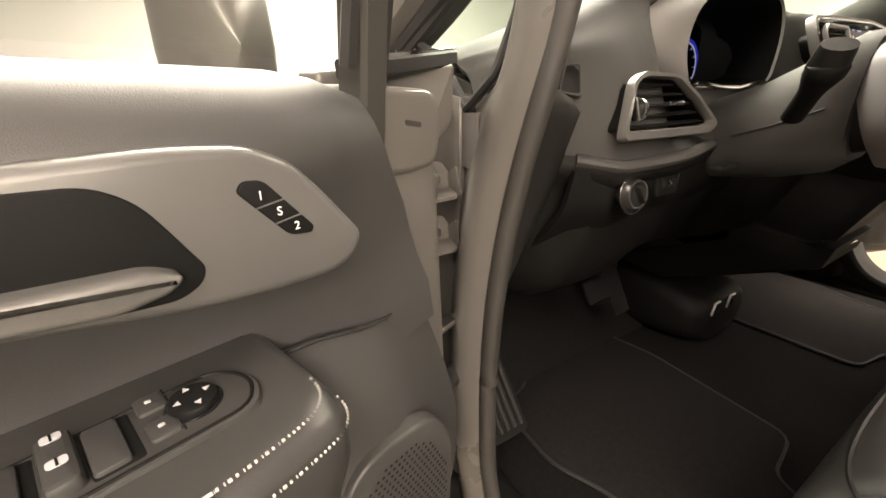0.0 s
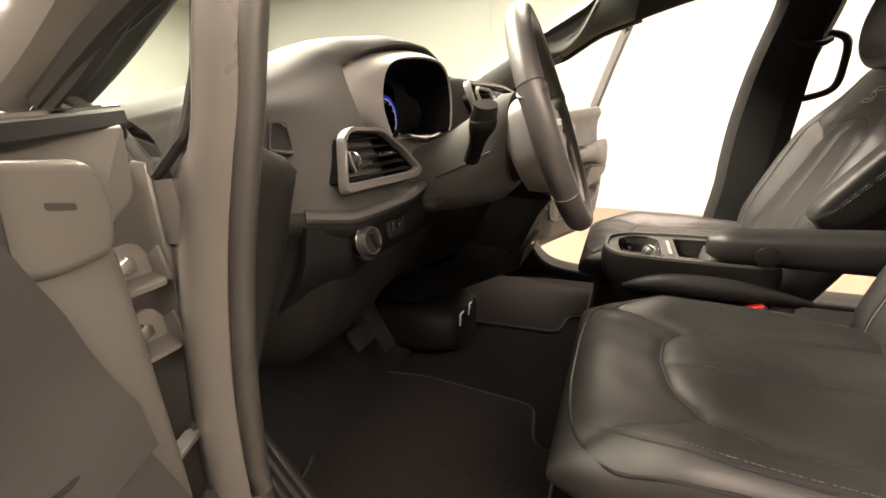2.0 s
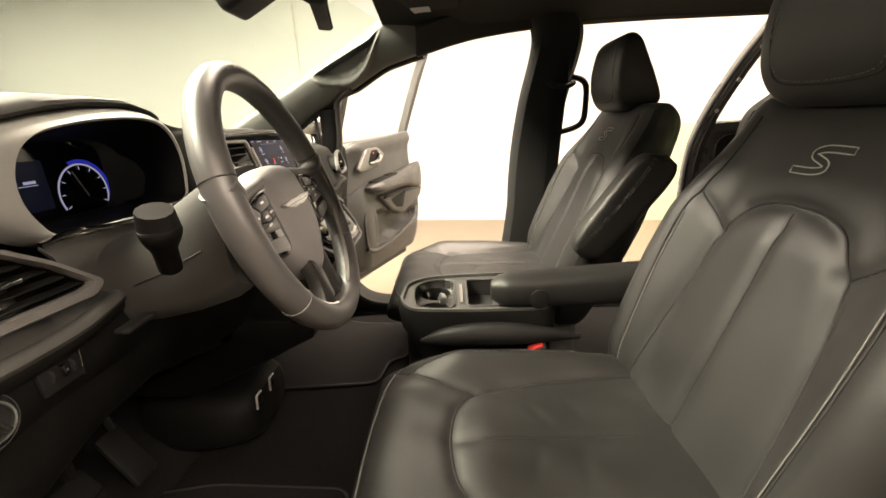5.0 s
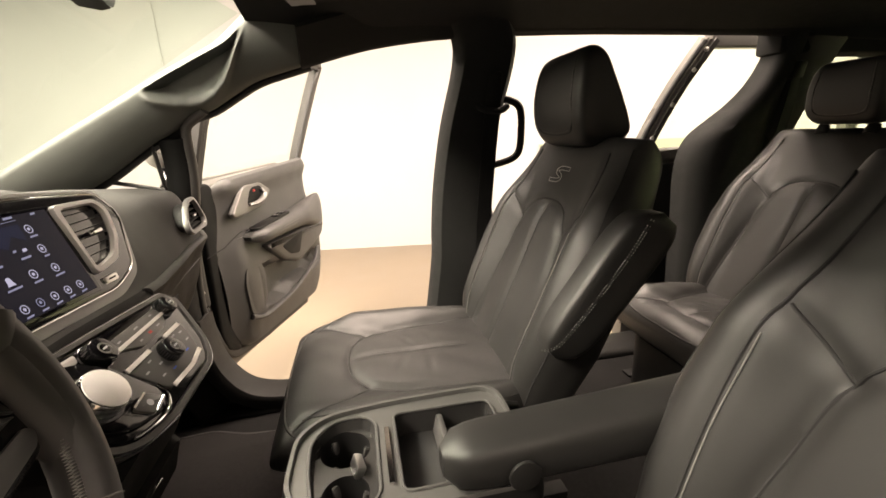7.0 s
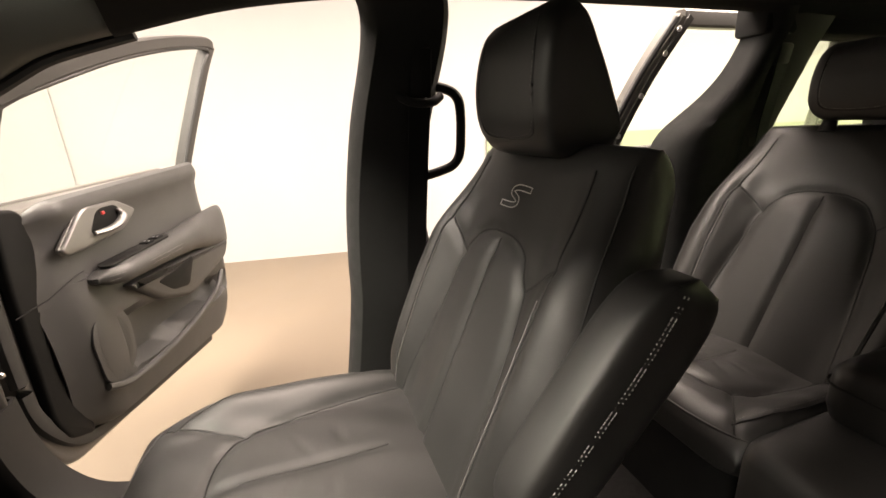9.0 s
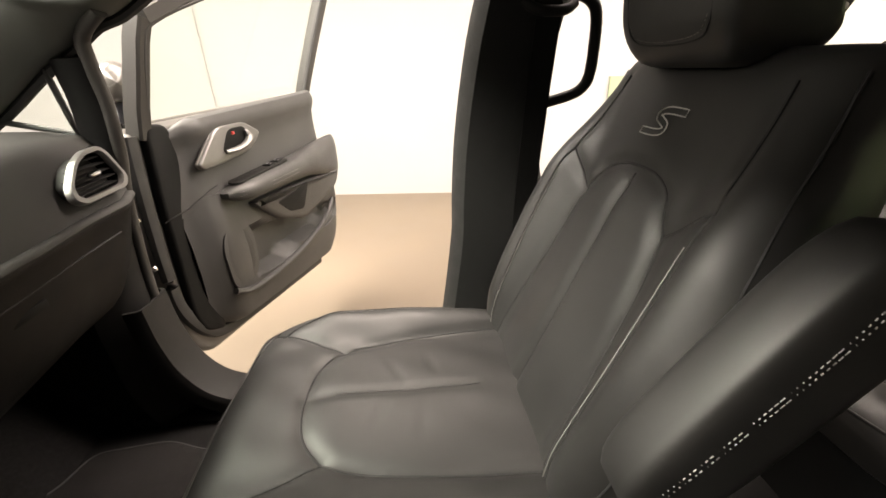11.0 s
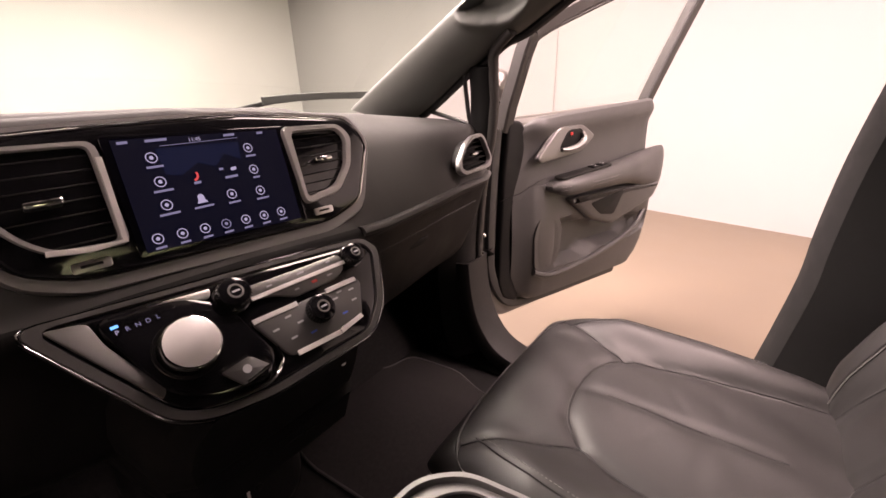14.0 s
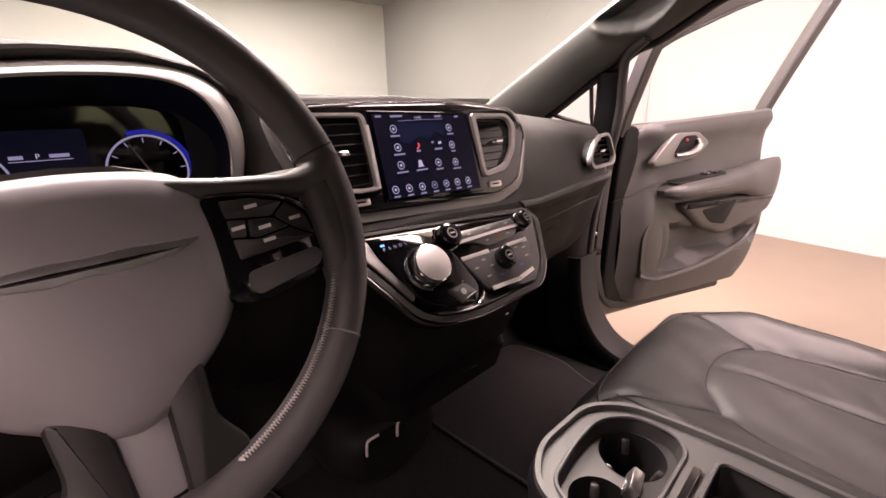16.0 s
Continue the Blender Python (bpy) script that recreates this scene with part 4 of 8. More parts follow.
front_seat(0.43, 0.11, 0.785, "black leather passenger seat with folded armrest and badge", "front seats", arm="up")
front_seat(0.430, -0.705, 0.775, "black leather second-row seat behind the passenger", "second-row seats", emblem=False, head_up=0.03, short=0.60, narrow=0.86, small=0.80)
front_seat(-0.42, -0.72, 0.775, "black leather second-row seat behind the driver", "second-row seats", emblem=False, head_up=0.03, short=0.60, narrow=0.86, small=0.80)
# narrow middle seat of the second row, its back folded flat onto the cushion
middle = thing("middle_seat", (0.0, -0.62, 0.46), "narrow black leather middle seat with its back folded flat", "seat", "second-row seats")


def pad_block(x0, x1, y0, y1, z0, z1, r):
    """A padded block with soft corners and a slightly swollen top."""
    o = rounded([(x0, y0), (x1, y0), (x1, y1), (x0, y1)], r * 1.6, 5)
    cx, cy = (x0 + x1) / 2, (y0 + y1) / 2
    secs = [[(cx + (p[0] - cx) * k, cy + (p[1] - cy) * k, z) for p in o] for z, k in ((z0, 0.97), (z0 + r, 1.0), (z1 - r, 1.0), (z1 - 0.45 * r, 0.985), (z1 - 0.1 * r, 0.955), (z1 + 0.002, 0.90), (z1 + 0.006, 0.6), (z1 + 0.007, 0.1))]
    return loft(secs, closed=True, caps=True)


part("seat_cushion", pad_block(-0.19, 0.215, -0.90, -0.375, 0.615, 0.79, 0.030), LEATHER, middle)
folded = part("backrest", pad_block(-0.185, 0.210, -1.02, -0.56, 0.795, 0.900, 0.026), LEATHER, middle, "folded backrest with a moulded hollow")
part("seam", sweep([(x, y, 0.862) for x, y in rounded([(-0.187, -1.022), (0.2125, -1.022), (0.2125, -0.5575), (-0.187, -0.5575)], 0.040, 5)], 0.0022, 6, True), SEAM, folded)
part("hollow", slab(rounded([(0.02, -0.86), (0.15, -0.86), (0.15, -0.70), (0.02, -0.70)], 0.03), 0.004, 0.0015, m=Matrix.Translation((0, 0, 0.9055))), HARD, folded)
part("base", span(-0.14, 0.17, -0.88, -0.46, 0.46, 0.617, 0.02), DARK, middle)
# ---- front doors, both wide open ----
def door_map(f, origin):
    """s along the door from its hinges, z up, n out of its inner face."""
    ox, oy = origin
    return lambda s, z, n=0.0: Vector((f * (ox + s * 0.966 - n * 0.259), oy - s * 0.259 - n * 0.966, z))


def door_slab(D, outline, n0, n1, bevel=0.0, seg=3):
    bm = slab(outline, n1 - n0, bevel, seg)
    for v in bm.verts:
        s, z, n = v.co
        v.co = D(s, z, n0 + n)
    return bm


def door_loft(D, secs, closed=False, caps=False):
    return loft([[D(*p) for p in s] for s in secs], closed, caps)


CARD_EDGE = [(0.45, -0.010), (0.60, -0.015), (0.785, -0.008), (0.93, 0.019), (0.967, 0.022), (1.011, 0.038), (1.068, 0.058), (1.115, 0.080), (1.156, 0.096), (1.176, 0.107)]

DRIVER_ROLL = [(-0.06, -0.052), (-0.035, -0.050), (-0.016, -0.042), (-0.009, -0.030), (-0.012, -0.016), (-0.024, -0.002), (-0.040, 0.010), (-0.056, 0.015), (-0.070, 0.013), (-0.084, 0.005), (-0.12, -0.008), (-0.15, -0.022), (-0.18, -0.028), (-0.215, -0.020), (-0.26, -0.014)]
FAR_ROLL = [(-0.04, -0.052), (-0.015, -0.046), (-0.002, -0.034), (0.001, -0.018), (-0.006, 0.002), (-0.022, 0.010), (-0.040, 0.013), (-0.058, 0.008), (-0.085, -0.003), (-0.12, -0.006), (-0.17, -0.004), (-0.20, 0.000), (-0.23, 0.005), (-0.26, 0.006)]

FAR_EDGE = [(0.50, 0.110), (0.56, 0.100), (0.633, 0.092), (0.78, 0.084), (0.921, 0.084), (1.037, 0.108), (1.129, 0.128), (1.171, 0.112)]


def belt(s):
    return 1.178 + 0.047 * s


def car_door(f, origin, label, driver):
    D = door_map(f, origin)
    door = thing("swing_door", D(0.0, GROUND + 0.3, -0.1), label, "car door", "front doors")
    # painted shell with the outer skin curving under
    shell_line = rounded([(0.0, 0.56), (0.06, 0.47), (0.84, 0.425), (0.93, 0.47), (1.00, 0.62), (1.035, 0.82), (1.02, 1.02), (0.965, 1.19), (0.02, 1.165), (-0.02, 1.10), (-0.03, 0.80)], 0.05)
    part("door_shell", door_slab(D, shell_line, -0.17, -0.055, 0.02), PAINT, door)
    part("outer_skin", door_slab(D, rounded([(-0.05, 0.50), (0.02, 0.42), (0.88, 0.385), (0.98, 0.44), (1.09, 0.80), (1.08, 1.02), (1.02, 1.20), (-0.06, 1.165)], 0.05), -0.20, -0.172, 0.012), PAINT, door)
    # black rubber seal that runs round the shell
    seal = catmull([D(s, z, -0.05) for s, z in (((0.02, 0.74), (0.03, 0.70), (0.05, 0.62)) if driver else ((0.022, 1.16), (0.008, 1.0), (0.000, 0.8), (0.012, 0.66))) + ((0.10, 0.535), (0.25, 0.50), (0.55, 0.475), (0.82, 0.455))], 6)
    part("seal", sweep(seal, 0.016, 8, flat=1.3), RUBBER, door)
    if not driver:
        part("edge_channel", door_slab(D, rounded([(0.030, 0.64), (0.055, 0.565), (0.13, 0.53), (0.14, 0.56), (0.12, 0.70), (0.12, 0.95), (0.15, 1.10), (0.13, 1.178), (0.060, 1.185), (0.042, 1.0)], 0.025), -0.056, -0.030, 0.01), DARK, door, "black sealing channel of the door's edge")
    # inner card: upper roll, middle field, lower field
    secs = []
    for i in range(27):
        s = 0.118 + (0.955 - 0.118) * i / 26
        edge = smooth(i / 2.5) * smooth((26 - i) / 2.0)
        zt = belt(s)
        drop = (0.020 * (1 - smooth((s - 0.10) / 0.07)) if driver else 0.035 * (1 - smooth((s - 0.10) / 0.10)))
        col = []
        for t, n in (DRIVER_ROLL if driver else FAR_ROLL):
            z = zt - drop * smooth((t + 0.06) / 0.06) + t
            front = (lerp_table(z, CARD_EDGE if driver else FAR_EDGE)[0] - 0.118) * (1 - i / 26) ** 3
            col.append((s + front, z, -0.05 + (n + 0.05) * (0.35 + 0.65 * edge)))
        secs.append(col)
    part("upper_panel", thick(door_loft(D, secs), 0.008), DOORCARD, door, "charcoal soft upper door panel")
    # lower field
    secs = []
    low = lambda s: lerp_table(s, [(0.1, 0.545), (0.2, 0.515), (0.5, 0.49), (0.85, 0.468), (0.98, 0.56)])[0]
    for i in range(31):
        s = 0.105 + 0.90 * i / 30
        edge = smooth(i / 3) * smooth((30 - i) / 2.5)
        z0, z1 = low(s), 0.965 + 0.03 * smooth((s - 0.8) / 0.2)
        if driver:
            z1 = lerp_table(s - 0.085 * (1 - i / 30) ** 3, [(0.01, 0.932), (0.045, 0.948), (0.08, 0.957), (0.116, 0.971), (0.171, 0.986), (0.25, 0.993), (0.6, 0.990), (1.0, 0.995)])[0]
        col = []
        for j in range(19):
            t = j / 18
            z = z1 + (z0 - z1) * t
            n = (-0.012 + 0.036 * math.sin(math.pi * min(1, t * 1.1)) ** 0.7 if driver else 0.004 + 0.020 * math.sin(math.pi * min(1, t * 1.1))) - 0.05 * (1 - edge) - 0.05 * smooth((t - 0.93) / 0.07)
            # map pocket mouth
            mouth = smooth((s - 0.22) / 0.10) * (1 - smooth((s - 0.90) / 0.05)) * smooth((z - (0.615 + 0.05 * s)) / 0.02) * (1 - smooth((z - 0.735 + 0.04 * (0.9 - s)) / 0.03))
            if not driver:
                mouth = smooth((s - 0.27) / 0.05) * (1 - smooth((s - 0.90) / 0.05)) * smooth((z - (0.612 + 0.05 * s)) / 0.02) * (1 - smooth((z - 0.830 + 0.15 * (s - 0.14)) / 0.025))
            n -= (0.055 if driver else 0.062) * mouth
            front = (lerp_table(z, CARD_EDGE if driver else FAR_EDGE)[0] - 0.105) * (1 - i / 30) ** 3
            col.append((s + front, z, n))
        secs.append(col)
    part("lower_panel", thick(door_loft(D, secs), 0.006), DOORCARD, door, "charcoal moulded lower door panel")
    # joint along the top of the lower field
    top_edge = [Vector(secs[i][0]) for i in range(0, 9)] if driver else [Vector(q) for q in ((0.017, 0.936, -0.02), (0.045, 0.950, 0.0), (0.080, 0.957, 0.008), (0.116, 0.971, 0.013), (0.171, 0.986, 0.014), (0.200, 0.990, 0.014))]
    part("panel_joint", sweep([D(q.x, q.y + (0.001 if driver else 0), q.z + (0.004 if driver else 0)) for q in top_edge], 0.0016, 6), SEAM, door)
    # dark plate for the shade in the driver's pocket mouth, and the pocket's lip
    if driver:
        part("pocket_shade", door_slab(D, rounded([(0.27, 0.665), (0.40, 0.676), (0.62, 0.700), (0.83, 0.722), (0.86, 0.70), (0.72, 0.640), (0.45, 0.622), (0.30, 0.636)], 0.012), -0.026, -0.018, 0.002), DARK, door)
    part("map_pocket", sweep(catmull([D(s, z, n) for s, z, n in ((0.155, 0.655, 0.020), (0.24, 0.628, 0.034), (0.45, 0.632, 0.044), (0.65, 0.655, 0.044), (0.82, 0.690, 0.036), (0.91, 0.74, 0.022))], 6), 0.011, 8), DOORCARD, door, "rounded lip of the map pocket")
    # armrest: a long pad that swells towards the rear
    secs = []
    for i in range(25):
        t = i / 24
        s = 0.205 + 0.825 * t
        k = max(1 - max((0.14 - t) / 0.14, 0) ** 2.2, 0) ** 0.5 * max(1 - max((t - 0.93) / 0.07, 0) ** 3, 0) ** 0.5
        zc = lerp_table(t, [(0, 0.955), (0.25, 0.957), (0.6, 0.955), (1, 0.925)])[0]
        hh = lerp_table(t, [(0, 0.030), (0.3, 0.036), (0.55, 0.050), (0.8, 0.082), (1, 0.10)])[0]
        nn = lerp_table(t, [(0, 0.092), (0.3, 0.095), (0.6, 0.086), (0.85, 0.055), (1, 0.035)])[0]
        loop = []
        for j in range(18):
            a = 2 * math.pi * j / 18
            c, q = math.cos(a), math.sin(a)
            loop.append((s, zc + hh * (0.25 + 0.75 * k) * math.copysign(abs(q) ** 0.7, q), nn * (0.45 + 0.55 * k * c) if c > 0 else nn * 0.45 + 0.05 * c))
        secs.append(loop)
    if driver:
        # blunt front, flat top
        plan = rounded([(0.206, -0.03), (0.206, 0.085), (0.262, 0.094), (0.62, 0.092), (0.95, 0.055), (1.02, 0.03), (1.02, -0.03)], [0.01, 0.05, 0.05, 0.2, 0.1, 0.03, 0.01], 7)
        mid = (0.55, 0.0)
        secs = []
        for z, inset in ((0.900, 0.030), (0.915, 0.014), (0.935, 0.006), (0.965, 0.0), (0.990, 0.0), (1.000, 0.003), (1.005, 0.009), (1.006, 0.016)):
            secs.append([(p[0] + (inset if p[0] < 0.3 else -inset if p[0] > 0.9 else 0), z + 0.02 * smooth((p[0] - 0.4) / 0.4) * smooth((z - 0.95) / 0.05), p[1] - (inset if p[1] > 0.02 else 0)) for p in plan])
    arm = part("armrest", door_loft(D, secs, True, True), ARMSOFT if driver else DOORCARD, door, "padded door armrest with double stitching")
    if driver:
        for inset, z in ((0.0095, 1.0066), (-0.0004, 0.992)):
            line = [D(p[0] + (inset if p[0] < 0.3 else 0), z + 0.0012, p[1] - (inset if p[1] > 0.02 else 0) + 0.0012) for p in plan if p[0] < 0.64 and p[1] > 0.02]
            stitches(catmull(line, 4), 0.0024, 0.0006, 0.0009, THREAD, arm)
    for dz in () if driver else (0.008, -0.004):
        stitches(catmull([D(s, z + dz, n) for s, z, n in ((0.195, 0.972, 0.02), (0.196, 0.962, 0.05), (0.215, 0.957, 0.072), (0.30, 0.955, 0.088), (0.42, 0.955, 0.094), (0.55, 0.955, 0.091))], 22), 0.0030, 0.0014, 0.0007, MIDTHREAD, arm)
    # switch tray let into the armrest
    def on_arm(s, n, up):
        return D(s, 1.0045 + up, n - 0.008) if driver else D(s, 0.957 + up + lerp_table(s, [(0.2, 0.022), (0.3, 0.031), (0.45, 0.035), (0.6, 0.042)])[0], n)

    bm = slab(rounded([(0.250, 0.010), (0.545, 0.014), (0.560, 0.030), (0.530, 0.062), (0.245, 0.060), (0.235, 0.035)], 0.012), 0.006, 0.002)
    for v in bm.verts:
        v.co = on_arm(v.co.x, v.co.y, v.co.z)
    tray = part("switch_panel", bm, SWITCHGREY if driver else HARD, door, "dark window switch panel let into the armrest")

    def key(name, s0, s1, n0, n1, up, h, mat, r=0.003, bevel=0.0015):
        kb = slab(rounded([(s0, n0), (s1, n0), (s1, n1), (s0, n1)], r), h, bevel)
        for v in kb.verts:
            v.co = on_arm(v.co.x, v.co.y, v.co.z + up)
        return part(name, kb, mat, tray)

    if driver:
        # line round the panel, mirror knob with four arrows, lock keys, window keys in their pockets
        edge = rounded([(0.252, 0.013), (0.545, 0.016), (0.556, 0.030), (0.530, 0.059), (0.249, 0.057), (0.239, 0.035)], 0.012)
        part("panel_edge", sweep([on_arm(a, b, 0.0062) for a, b in edge], 0.0011, 6, True), DARK, tray)
        c = on_arm(0.270, 0.033, 0.005)
        knob = part("mirror_knob", rod(0.0125, 0.006, 28, 0.002, Matrix.Translation(c)), DARK, tray)
        part("knob_collar", rod(0.0145, 0.0022, 28, 0.0008, Matrix.Translation(c)), GLOSSBLACK, tray)
        for k in range(4):
            a = math.pi / 2 * k + 0.4
            mk = slab([(0.0022, 0), (-0.0010, 0.0017), (-0.0010, -0.0017)], 0.0005, m=Matrix.Translation(c + Vector((0.0074 * math.cos(a), 0.0074 * math.sin(a), 0.0060))) @ Matrix.Rotation(a, 4, "Z"))
            part("mark", mk, PALEPRINT, tray)
        for n in (0.016, 0.040):
            key("button", 0.2795, 0.2935, n - 0.0075, n + 0.0085, 0.0045, 0.0035, SWITCHGREY)
            key("button_gap", 0.2785, 0.2795, n - 0.0085, n + 0.0095, 0.0035, 0.003, DARK, 0.0003, 0.0)
            key("mark", 0.2855, 0.2885, n - 0.0012, n + 0.0012, 0.0081, 0.0004, PALEPRINT, 0.0006, 0.0)
        for k in range(3):
            s0 = 0.2960 + 0.0375 * k
            key("pocket", s0, s0 + 0.0215, 0.0135, 0.0535, 0.0030, 0.0034, DARK)
            key("window_switch", s0 + 0.0055, s0 + 0.0205, 0.0155, 0.0515, 0.0040, 0.0050, SWITCHGREY)
            key("window_switch", s0 + 0.0225, s0 + 0.0365, 0.0105, 0.0520, 0.0045, 0.0085, SWITCHGREY, 0.004, 0.003)
            for n in (0.0165, 0.0360):
                key("mark", s0 + 0.0255, s0 + 0.0335, n - 0.0030, n + 0.0030, 0.0131, 0.0004, PALEPRINT, 0.002, 0.0)
                key("mark", s0 + 0.0290, s0 + 0.0300, n - 0.0028, n + 0.0028, 0.0134, 0.0004, DARK, 0.0003, 0.0)
    else:
        for s in (0.45, 0.50):
            key("window_switch", s - 0.019, s + 0.019, 0.018, 0.050, 0.004, 0.007, DARK, 0.005, 0.003)
            for n in (0.028, 0.041):
                key("mark", s - 0.005, s + 0.005, n - 0.0016, n + 0.0016, 0.0112, 0.0006, PALEPRINT, 0.001, 0.0)
    # pull cup below the armrest
    bm = door_slab(D, rounded([(0.30, 0.905), (0.44, 0.80), (0.60, 0.745), (0.72, 0.76), (0.93, 0.80), (0.98, 0.87), (0.62, 0.895)], 0.03), 0.006, 0.052, 0.02)
    part("pull_cup", bm, DOORCARD, door, "swept pull handle under the armrest")
    # flat dark plate in place of the shaded hollow of the pull
    bm = door_slab(D, rounded([(0.425, 0.868), (0.50, 0.81), (0.60, 0.79), (0.665, 0.885)], 0.02), 0.045, 0.0535, 0.003)
    part("pull_recess_shade", bm, DARK, door)
    # satin bezel with the inner door handle
    bez = [(0.147, 1.060), (0.235, 1.140), (0.262, 1.152), (0.385, 1.152), (0.462, 1.112), (0.44, 1.090), (0.385, 1.060), (0.24, 1.046), (0.165, 1.043)]
    if driver:
        bez = [(0.143, 1.072), (0.169, 1.106), (0.189, 1.129), (0.212, 1.140), (0.25, 1.144), (0.31, 1.144), (0.47, 1.150), (0.53, 1.125), (0.48, 1.105), (0.32, 1.073), (0.265, 1.060), (0.222, 1.053), (0.172, 1.050), (0.152, 1.056)]
    bezel = part("handle_bezel", door_slab(D, rounded(bez, 0.018), 0.0, 0.020, 0.007), SATIN, door, "satin silver handle bezel")
    part("bezel_edge", sweep([D(p[0], p[1], 0.008) for p in rounded(bez, 0.018)], 0.0016, 6, True), SATIN, bezel)
    cup = [(0.255, 1.083), (0.290, 1.132), (0.310, 1.141), (0.370, 1.141), (0.402, 1.110), (0.385, 1.084), (0.335, 1.068), (0.28, 1.068)]
    if driver:
        cup = [(0.246, 1.082), (0.258, 1.105), (0.267, 1.121), (0.282, 1.132), (0.307, 1.134), (0.45, 1.138), (0.475, 1.122), (0.45, 1.106), (0.324, 1.079), (0.288, 1.072), (0.261, 1.069), (0.250, 1.074)]
    part("handle_cup", door_slab(D, rounded(cup, 0.012), 0.0185, 0.0215, 0.001), DARK, bezel)
    if driver:
        hand = rounded([(0.258, 1.085), (0.272, 1.0925), (0.32, 1.097), (0.40, 1.106), (0.44, 1.122), (0.455, 1.114), (0.44, 1.102), (0.323, 1.082), (0.288, 1.076), (0.266, 1.079)], 0.006)
        handle = part("door_handle", door_slab(D, hand, 0.021, 0.034, 0.004), SATIN, bezel, "satin silver inner door handle")
    if not driver:
        part("door_handle", sweep(catmull([D(s, z, n) for s, z, n in ((0.262, 1.078, 0.024), (0.30, 1.079, 0.034), (0.345, 1.088, 0.038), (0.376, 1.106, 0.034), (0.376, 1.128, 0.024))], 6), lambda t: 0.009 + 0.004 * math.sin(math.pi * t), 10, flat=0.7), SATIN, bezel, "satin inner door handle")
    if not driver:
        part("lock_mark", door_slab(D, rounded([(0.308, 1.122), (0.320, 1.123), (0.318, 1.132), (0.309, 1.131)], 0.003), 0.021, 0.026, 0.001), RED, bezel)
    if driver:
        # seat memory switch: three keys on a slanted pad
        pad = rounded([(0.2245, 1.1175), (0.2205, 1.1225), (0.2095, 1.1215), (0.1825, 1.0885), (0.1845, 1.0845), (0.1985, 1.0865)], 0.004)
        mem = part("memory_switch", door_slab(D, pad, 0.019, 0.0225, 0.001), DARK, door, "black seat memory switch")
        for k, ch in enumerate("1S2"):
            c = (0.2125 - 0.0093 * k, 1.1135 - 0.0110 * k)
            font = bpy.data.curves.new("mark", "FONT")
            font.body, font.size, font.align_x, font.align_y, font.extrude = ch, 0.0072, "CENTER", "CENTER", 0.0002
            tmp = new("mark", font)
            me = bpy.data.meshes.new_from_object(tmp.evaluated_get(bpy.context.evaluated_depsgraph_get()))
            bpy.data.objects.remove(tmp)
            bm = bmesh.new()
            bm.from_mesh(me)
            for v in bm.verts:
                v.co = D(c[0] - v.co.x, c[1] + v.co.y, 0.0228 + v.co.z) if f < 0 else D(c[0] + v.co.x, c[1] + v.co.y, 0.0228 + v.co.z)
            part("mark", bm, WHITE, mem, smooth=False)
        for k in (0.5, 1.5):
            c = (0.2125 - 0.0093 * k, 1.1135 - 0.0110 * k)
            part("divider", strip([D(c[0] + 0.008, c[1] - 0.001, 0.0229), D(c[0] - 0.008, c[1] + 0.001, 0.0229)], 0.0010, 0.0008), KEYGREY, mem)
    # loudspeaker
    SHIFT = (-0.058, 0.014) if driver else (0.030, 0)
    sp = part("loudspeaker", door_slab(D, [(p[0] + SHIFT[0], p[1] + SHIFT[1]) for p in rounded([(0.125, 0.66), (0.115, 0.80), (0.14, 0.855), (0.235, 0.862), (0.27, 0.80), (0.262, 0.68), (0.20, 0.64)], 0.04)], 0.010, 0.027 if driver else 0.0244, 0.004 if driver else 0.001), DOORCARD, door, "round-cornered loudspeaker grille")
    bm = bmesh.new()
    for i in range(22):
        for j in range(28):
            s, z = 0.128 + 0.0062 * i + (0.0031 if j % 2 else 0), 0.665 + 0.0067 * j
            if (s - 0.19) ** 2 / 0.062 ** 2 + (z - 0.755) ** 2 / 0.09 ** 2 > 1:
                continue
            q = [bm.verts.new(D(s + SHIFT[0] + 0.0019 * math.cos(a), z + SHIFT[1] + 0.0019 * math.sin(a), 0.0285 if driver else 0.0252)) for a in (0, math.pi / 2, math.pi, 1.5 * math.pi)]
            bm.faces.new(q)
    part("grille_holes", bm, DARK, sp, smooth=False)["kind"] = "stuff"
    # window frame leaning over the cabin side
    lean = lambda z: 0.0 + 0.26 * max(z - 1.17, 0)
    front = [(0.045, 1.15), (0.05, 1.28), (0.058, 1.375), (0.09, 1.425)]
    top = [(0.09, 1.425), (0.28, 1.505), (0.52, 1.585), (0.78, 1.650), (1.02, 1.690), (1.085, 1.688)]
    rear = [(1.085, 1.688), (1.045, 1.60), (0.985, 1.42), (0.945, 1.28), (0.925, 1.19)]
    if not driver:
        front = [(0.062, 1.15), (0.068, 1.22), (0.078, 1.30), (0.087, 1.375), (0.100, 1.425)]
        top = [(0.100, 1.425)] + top[1:]
    if driver:
        front = [(0.082, 1.09), (0.084, 1.28), (0.092, 1.375), (0.122, 1.432)]
        top = [(0.122, 1.432)] + top[1:]
    F = lambda p: D(p[0], p[1], lean(p[1]) - 0.06)
    n_way = D(0, 0, 1) - D(0, 0, 0)
    fr = part("window_frame", strip([F(p) for p in front], 0.026 if driver else 0.040, 0.036 if driver else 0.05, n_way), FRAME_AND_SHADE, door, "dark grey painted window frame with black seal")
    part("frame_top", strip(catmull([F(p) for p in top], 5), 0.042, 0.05, n_way), FRAME_AND_SHADE, fr)
